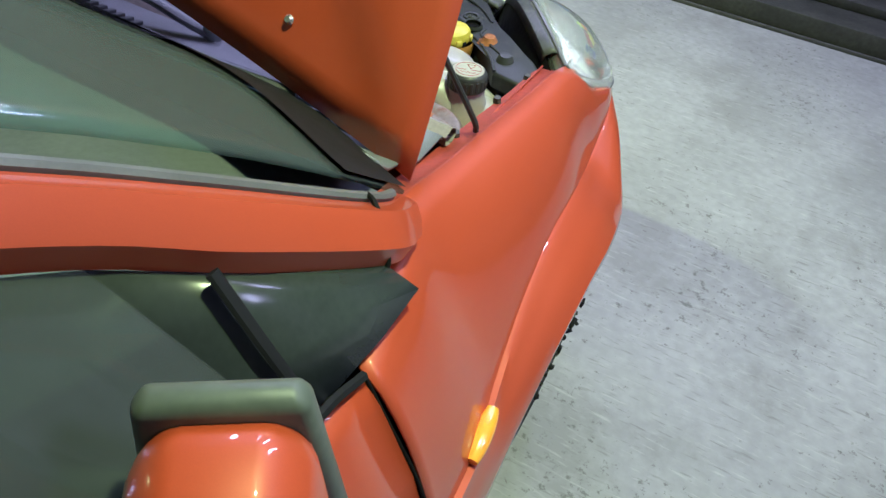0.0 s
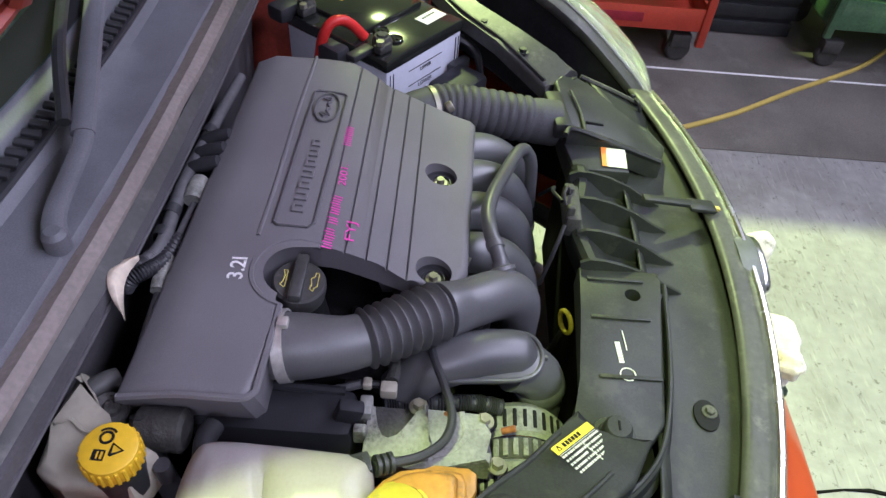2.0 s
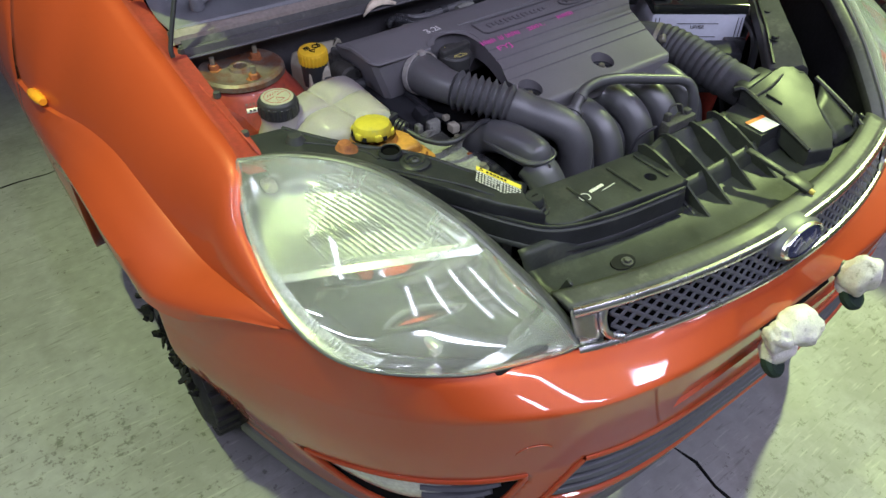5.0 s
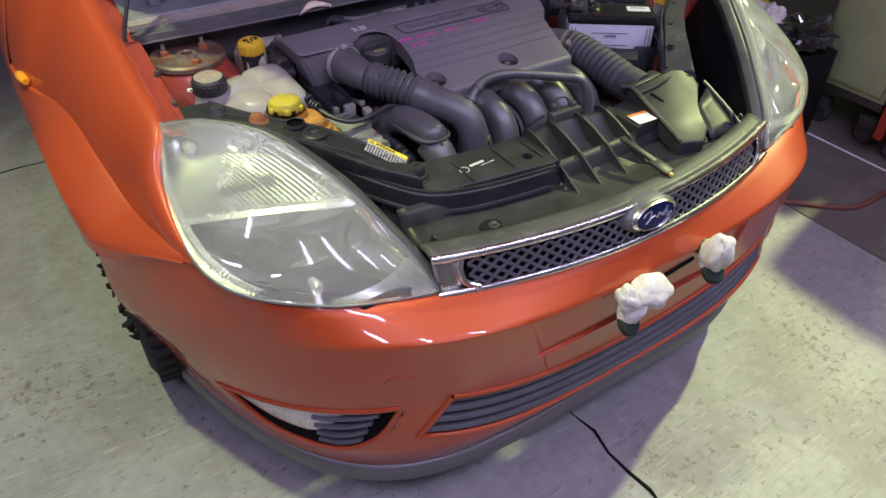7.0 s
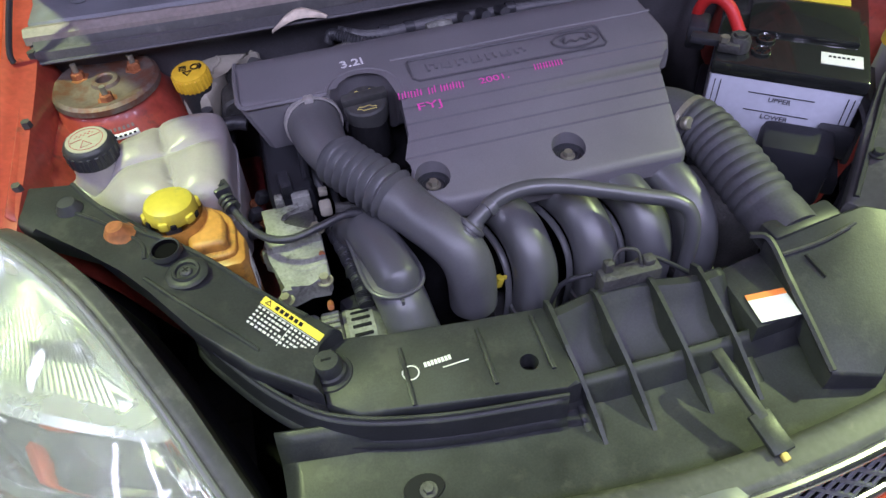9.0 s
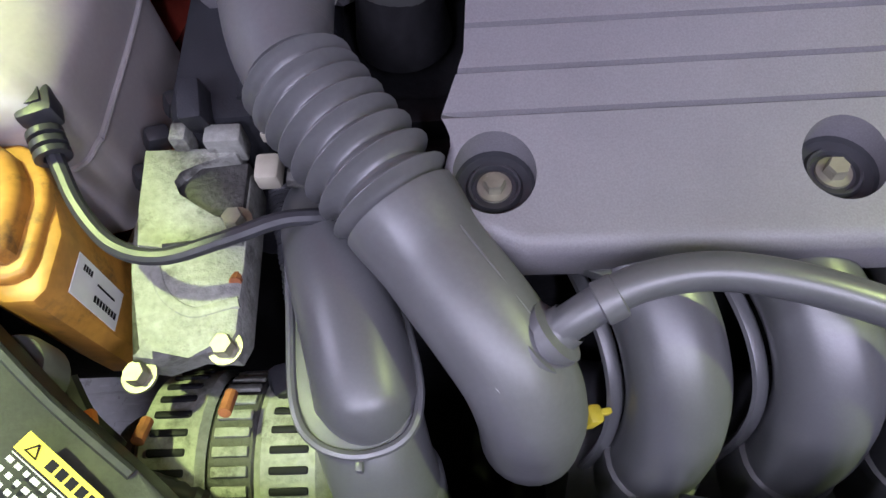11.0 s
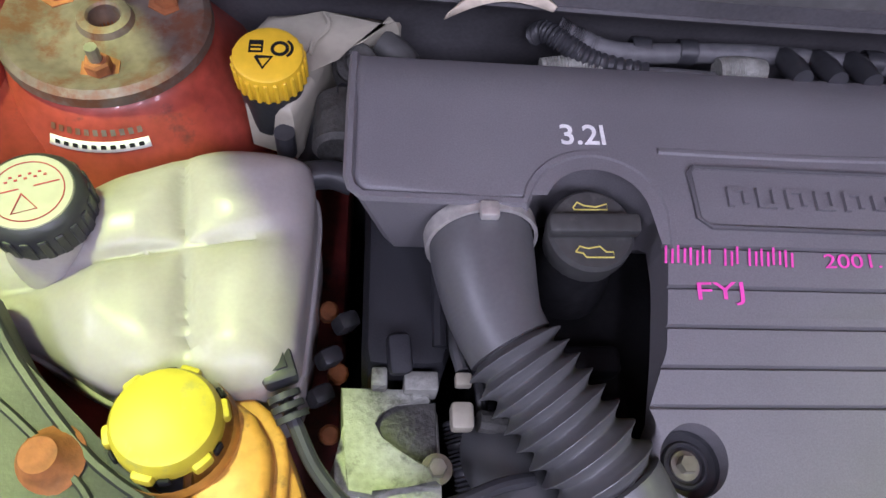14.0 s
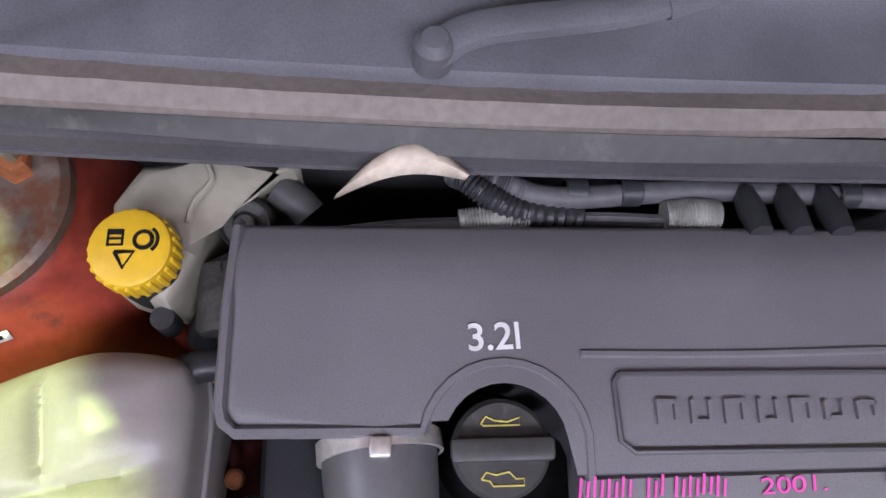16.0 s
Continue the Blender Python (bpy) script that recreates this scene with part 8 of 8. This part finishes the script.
def tool_cart():
    tc = thing("tool_cart", (1.95, -0.08, FLOOR), "scuffed red metal tool cart with open shelves on castors", "tool cart")
    x0, x1, y0, y1 = 1.66, 2.10, -0.46, 0.34
    for z in (0.15, 0.40, 0.66):
        tray = part("cart_tray", box(((x0 + x1) / 2, (y0 + y1) / 2, FLOOR + z), (x1 - x0, y1 - y0, 0.018), 0.003), TOOLRED, tc, "red enamel tray")
        for c, size in (((x0, (y0 + y1) / 2), (0.012, y1 - y0)), ((x1, (y0 + y1) / 2), (0.012, y1 - y0)), (((x0 + x1) / 2, y0), (x1 - x0, 0.012)), (((x0 + x1) / 2, y1), (x1 - x0, 0.012))):
            part("tray_side", box((*c, FLOOR + z + 0.03), (*size, 0.085), 0.003), TOOLRED, tray)
        part("tray_plate", box((x0 - 0.0075, (y0 + y1) / 2, FLOOR + z + 0.03), (0.003, 0.34, 0.035), 0.001), REDCLUT, tc)
    for x in (x0, x1):
        for y in (y0, y1):
            part("cart_post", box((x, y, FLOOR + 0.42), (0.03, 0.03, 0.68), 0.004), TOOLRED, tc)
            castor(tc, x + (0.04 if x == x0 else -0.04), y + (0.06 if y == y0 else -0.06))
    # unseen closed drawer chest, added above the open trays to block the left spot
    part("chest_body", box(((x0 + x1) / 2, (y0 + y1) / 2, FLOOR + 1.03), (x1 - x0, y1 - y0, 0.56), 0.006), TOOLRED, tc, "unseen red enamel drawer chest added to shade the floor")
    for z in (0.83, 0.97, 1.11, 1.24):
        dr = part("drawer", box((x0 - 0.006, (y0 + y1) / 2, FLOOR + z), (0.016, y1 - y0 - 0.05, 0.115), 0.004), TOOLRED, tc)
        part("drawer_pull", box((x0 - 0.018, (y0 + y1) / 2, FLOOR + z + 0.045), (0.012, y1 - y0 - 0.10, 0.012), 0.003), STEEL, dr)
    hk = thing("tool_tray", (1.88, -0.05, FLOOR + 0.42), "dark tray of loose tools on the cart", "tool tray")
    part("tray_base", box((1.88, -0.05, FLOOR + 0.435), (0.36, 0.66, 0.05), 0.006), ALU_DARK, hk)
    for k in range(7):
        part("wrench", box((1.88, -0.33 + 0.09 * k, FLOOR + 0.467), (0.24, 0.018, 0.010), 0.003, (0, 0, 8 - 3 * k)), STEEL, hk)


tool_cart()


def cabinet():
    cb = thing("metal_cabinet", (1.95, 0.62, FLOOR), "grey green metal cabinet on castors with a door", "cabinet")
    part("cabinet_body", box((1.93, 0.52, FLOOR + 0.64), (0.50, 0.29, 0.91), 0.008), GREENCAB, cb)
    part("cabinet_door", box((1.676, 0.52, FLOOR + 0.64), (0.012, 0.26, 0.86), 0.004), GREENCAB, cb)
    part("cabinet_handle", box((1.664, 0.62, FLOOR + 0.70), (0.014, 0.02, 0.12), 0.004), STEEL, cb)
    part("cabinet_foot_rail", box((1.93, 0.52, FLOOR + 0.168), (0.48, 0.28, 0.03), 0.004), ALU_DARK, cb)
    for x in (1.74, 2.12):
        for y in (0.42, 0.62):
            castor(cb, x, y)
    cx = thing("cardboard_box", (1.52, 0.69, FLOOR), "black printed box with faded orange letter marks beside the cabinet", "box")
    part("box_body", box((1.52, 0.69, FLOOR + 0.17), (0.20, 0.24, 0.34), 0.006), BLACKISH, cx)
    for y, h, mt in ((0.60, 0.075, LABEL_O), (0.655, 0.06, CREAM), (0.70, 0.075, LABEL_O), (0.75, 0.06, LABEL_O)):
        part("letter_mark", box((1.4185, y, FLOOR + 0.20), (0.003, 0.010, h), 0.001), mt, cx)
        part("letter_mark", box((1.4185, y + 0.018, FLOOR + 0.20 + h * 0.4), (0.003, 0.026, 0.009), 0.001), mt, cx)
    bg = thing("black_bag", (1.50, 1.02, FLOOR), "shiny black rubbish bag slumped beside the cabinet", "bag")
    bm = bmesh.new()
    bmesh.ops.create_icosphere(bm, subdivisions=5, radius=1)
    for v in bm.verts:
        s = 1 + 0.35 * noise.noise(v.co * 1.6) + 0.20 * noise.noise(v.co * 5) + 0.09 * noise.noise(v.co * 11)
        v.co = Vector((1.50 + v.co.x * 0.13 * s, 1.01 + v.co.y * 0.17 * s, FLOOR + max(0, 0.16 + v.co.z * 0.22 * s)))
    part("bag_film", bm, BATK, bg)
    part("bag_neck", tube([(1.50, 0.99, FLOOR + 0.34), (1.47, 0.97, FLOOR + 0.40), (1.45, 0.93, FLOOR + 0.41)], lambda t: 0.02 + 0.012 * math.sin(9 * t), 10), BATK, bg)
    # loose scraps on top
    for name, c, size, seed, mt, lb in (("black_film_scrap", (1.53, 0.66, 0.385), (0.085, 0.085, 0.060), 3, BATK, "crumpled shiny black film on the box"), ("grey_rag", (1.50, 0.82, 0.385), (0.070, 0.085, 0.055), 9, RAG, "crumpled grey cotton rag on the black box"), ("yellow_rag", (1.58, 0.95, 0.385), (0.065, 0.080, 0.045), 6, CAP_LEMON, "crumpled yellow cloth on the black bag")):
        rg = bmesh.new()
        bmesh.ops.create_icosphere(rg, subdivisions=4, radius=1)
        for v in rg.verts:
            q = v.co * 1.0 + Vector((seed, 2, 0))
            s = 1 + 0.5 * noise.noise(q * 2.0) + 0.28 * noise.noise(q * 5) + 0.10 * noise.noise(q * 11)
            v.co = Vector((c[0] + v.co.x * size[0] * s, c[1] + v.co.y * size[1] * s, FLOOR + c[2] + v.co.z * size[2] * s))
        single(name, rg, mt, lb, "rag")


cabinet()
hy = [(1.20, -0.22, FLOOR + 0.009), (1.32, -0.50, FLOOR + 0.009), (1.52, -0.80, FLOOR + 0.009), (1.75, -1.15, FLOOR + 0.009), (2.05, -1.45, FLOOR + 0.009)]
single("yellow_air_hose", tube([(1.45, 0.10, FLOOR + 0.013), (1.25, 0.0, FLOOR + 0.009)] + hy, 0.009, 10), HOSE_Y, "yellow air hose lying on the floor", "hose")
single("brown_air_hose", tube([(1.00, 0.42, FLOOR + 0.01), (1.14, 0.32, FLOOR + 0.01), (1.30, 0.18, FLOOR + 0.01), (1.50, 0.16, FLOOR + 0.01), (1.56, 0.05, FLOOR + 0.01), (1.42, -0.05, FLOOR + 0.01)], 0.010, 10), HOSE_R, "brown rubber air hose coiled on the floor", "hose")


def trolley():
    tr = thing("steel_trolley", (1.95, -1.25, FLOOR), "dark grey green steel workshop trolley on castors", "trolley")
    x0, x1, y0, y1 = 1.71, 2.12, -1.56, -0.93
    for z in (0.17, 0.62):
        tray = part("trolley_tray", box(((x0 + x1) / 2, (y0 + y1) / 2, FLOOR + z), (x1 - x0, y1 - y0, 0.016), 0.003), HOODSTRIP, tr)
        for c, size in (((x0, (y0 + y1) / 2), (0.010, y1 - y0)), ((x1, (y0 + y1) / 2), (0.010, y1 - y0)), (((x0 + x1) / 2, y0), (x1 - x0, 0.010)), (((x0 + x1) / 2, y1), (x1 - x0, 0.010))):
            part("tray_side", box((*c, FLOOR + z + 0.05), (*size, 0.115), 0.003), HOODSTRIP, tray)
    for x in (x0, x1):
        for y in (y0, y1):
            part("trolley_post", box((x, y, FLOOR + 0.42), (0.028, 0.028, 0.58), 0.004), HOODSTRIP, tr)
            castor(tr, x + (0.03 if x == x0 else -0.03), y + (0.05 if y == y0 else -0.05))
    cr = thing("parts_crate", (2.10, -0.70, FLOOR), "black plastic parts crate standing on the floor", "crate")
    for k in range(5):
        part("crate_slat", box((1.93, -0.70, FLOOR + 0.035 + 0.07 * k), (0.014, 0.40, 0.052), 0.004), DUSTY, cr)
    part("crate_body", box((2.12, -0.70, FLOOR + 0.18), (0.36, 0.40, 0.36), 0.012), CAP_B, cr)
    # thin sheet that darkens the floor where the cart and wall shade it
    single("floor_strip", box((2.24, 0.0, FLOOR + 0.002), (2.20, 3.2, 0.004), 0.001), FLOOR_SHADE, "worn floor strip along the wall, browned for the shade by the cart", "floor", "structure")
    single("floor_joint", box((1.617, 0.0, FLOOR + 0.003), (0.010, 3.2, 0.006), 0.001), LABEL_W, "thin white line along the floor strip", "floor line", "structure")


trolley()
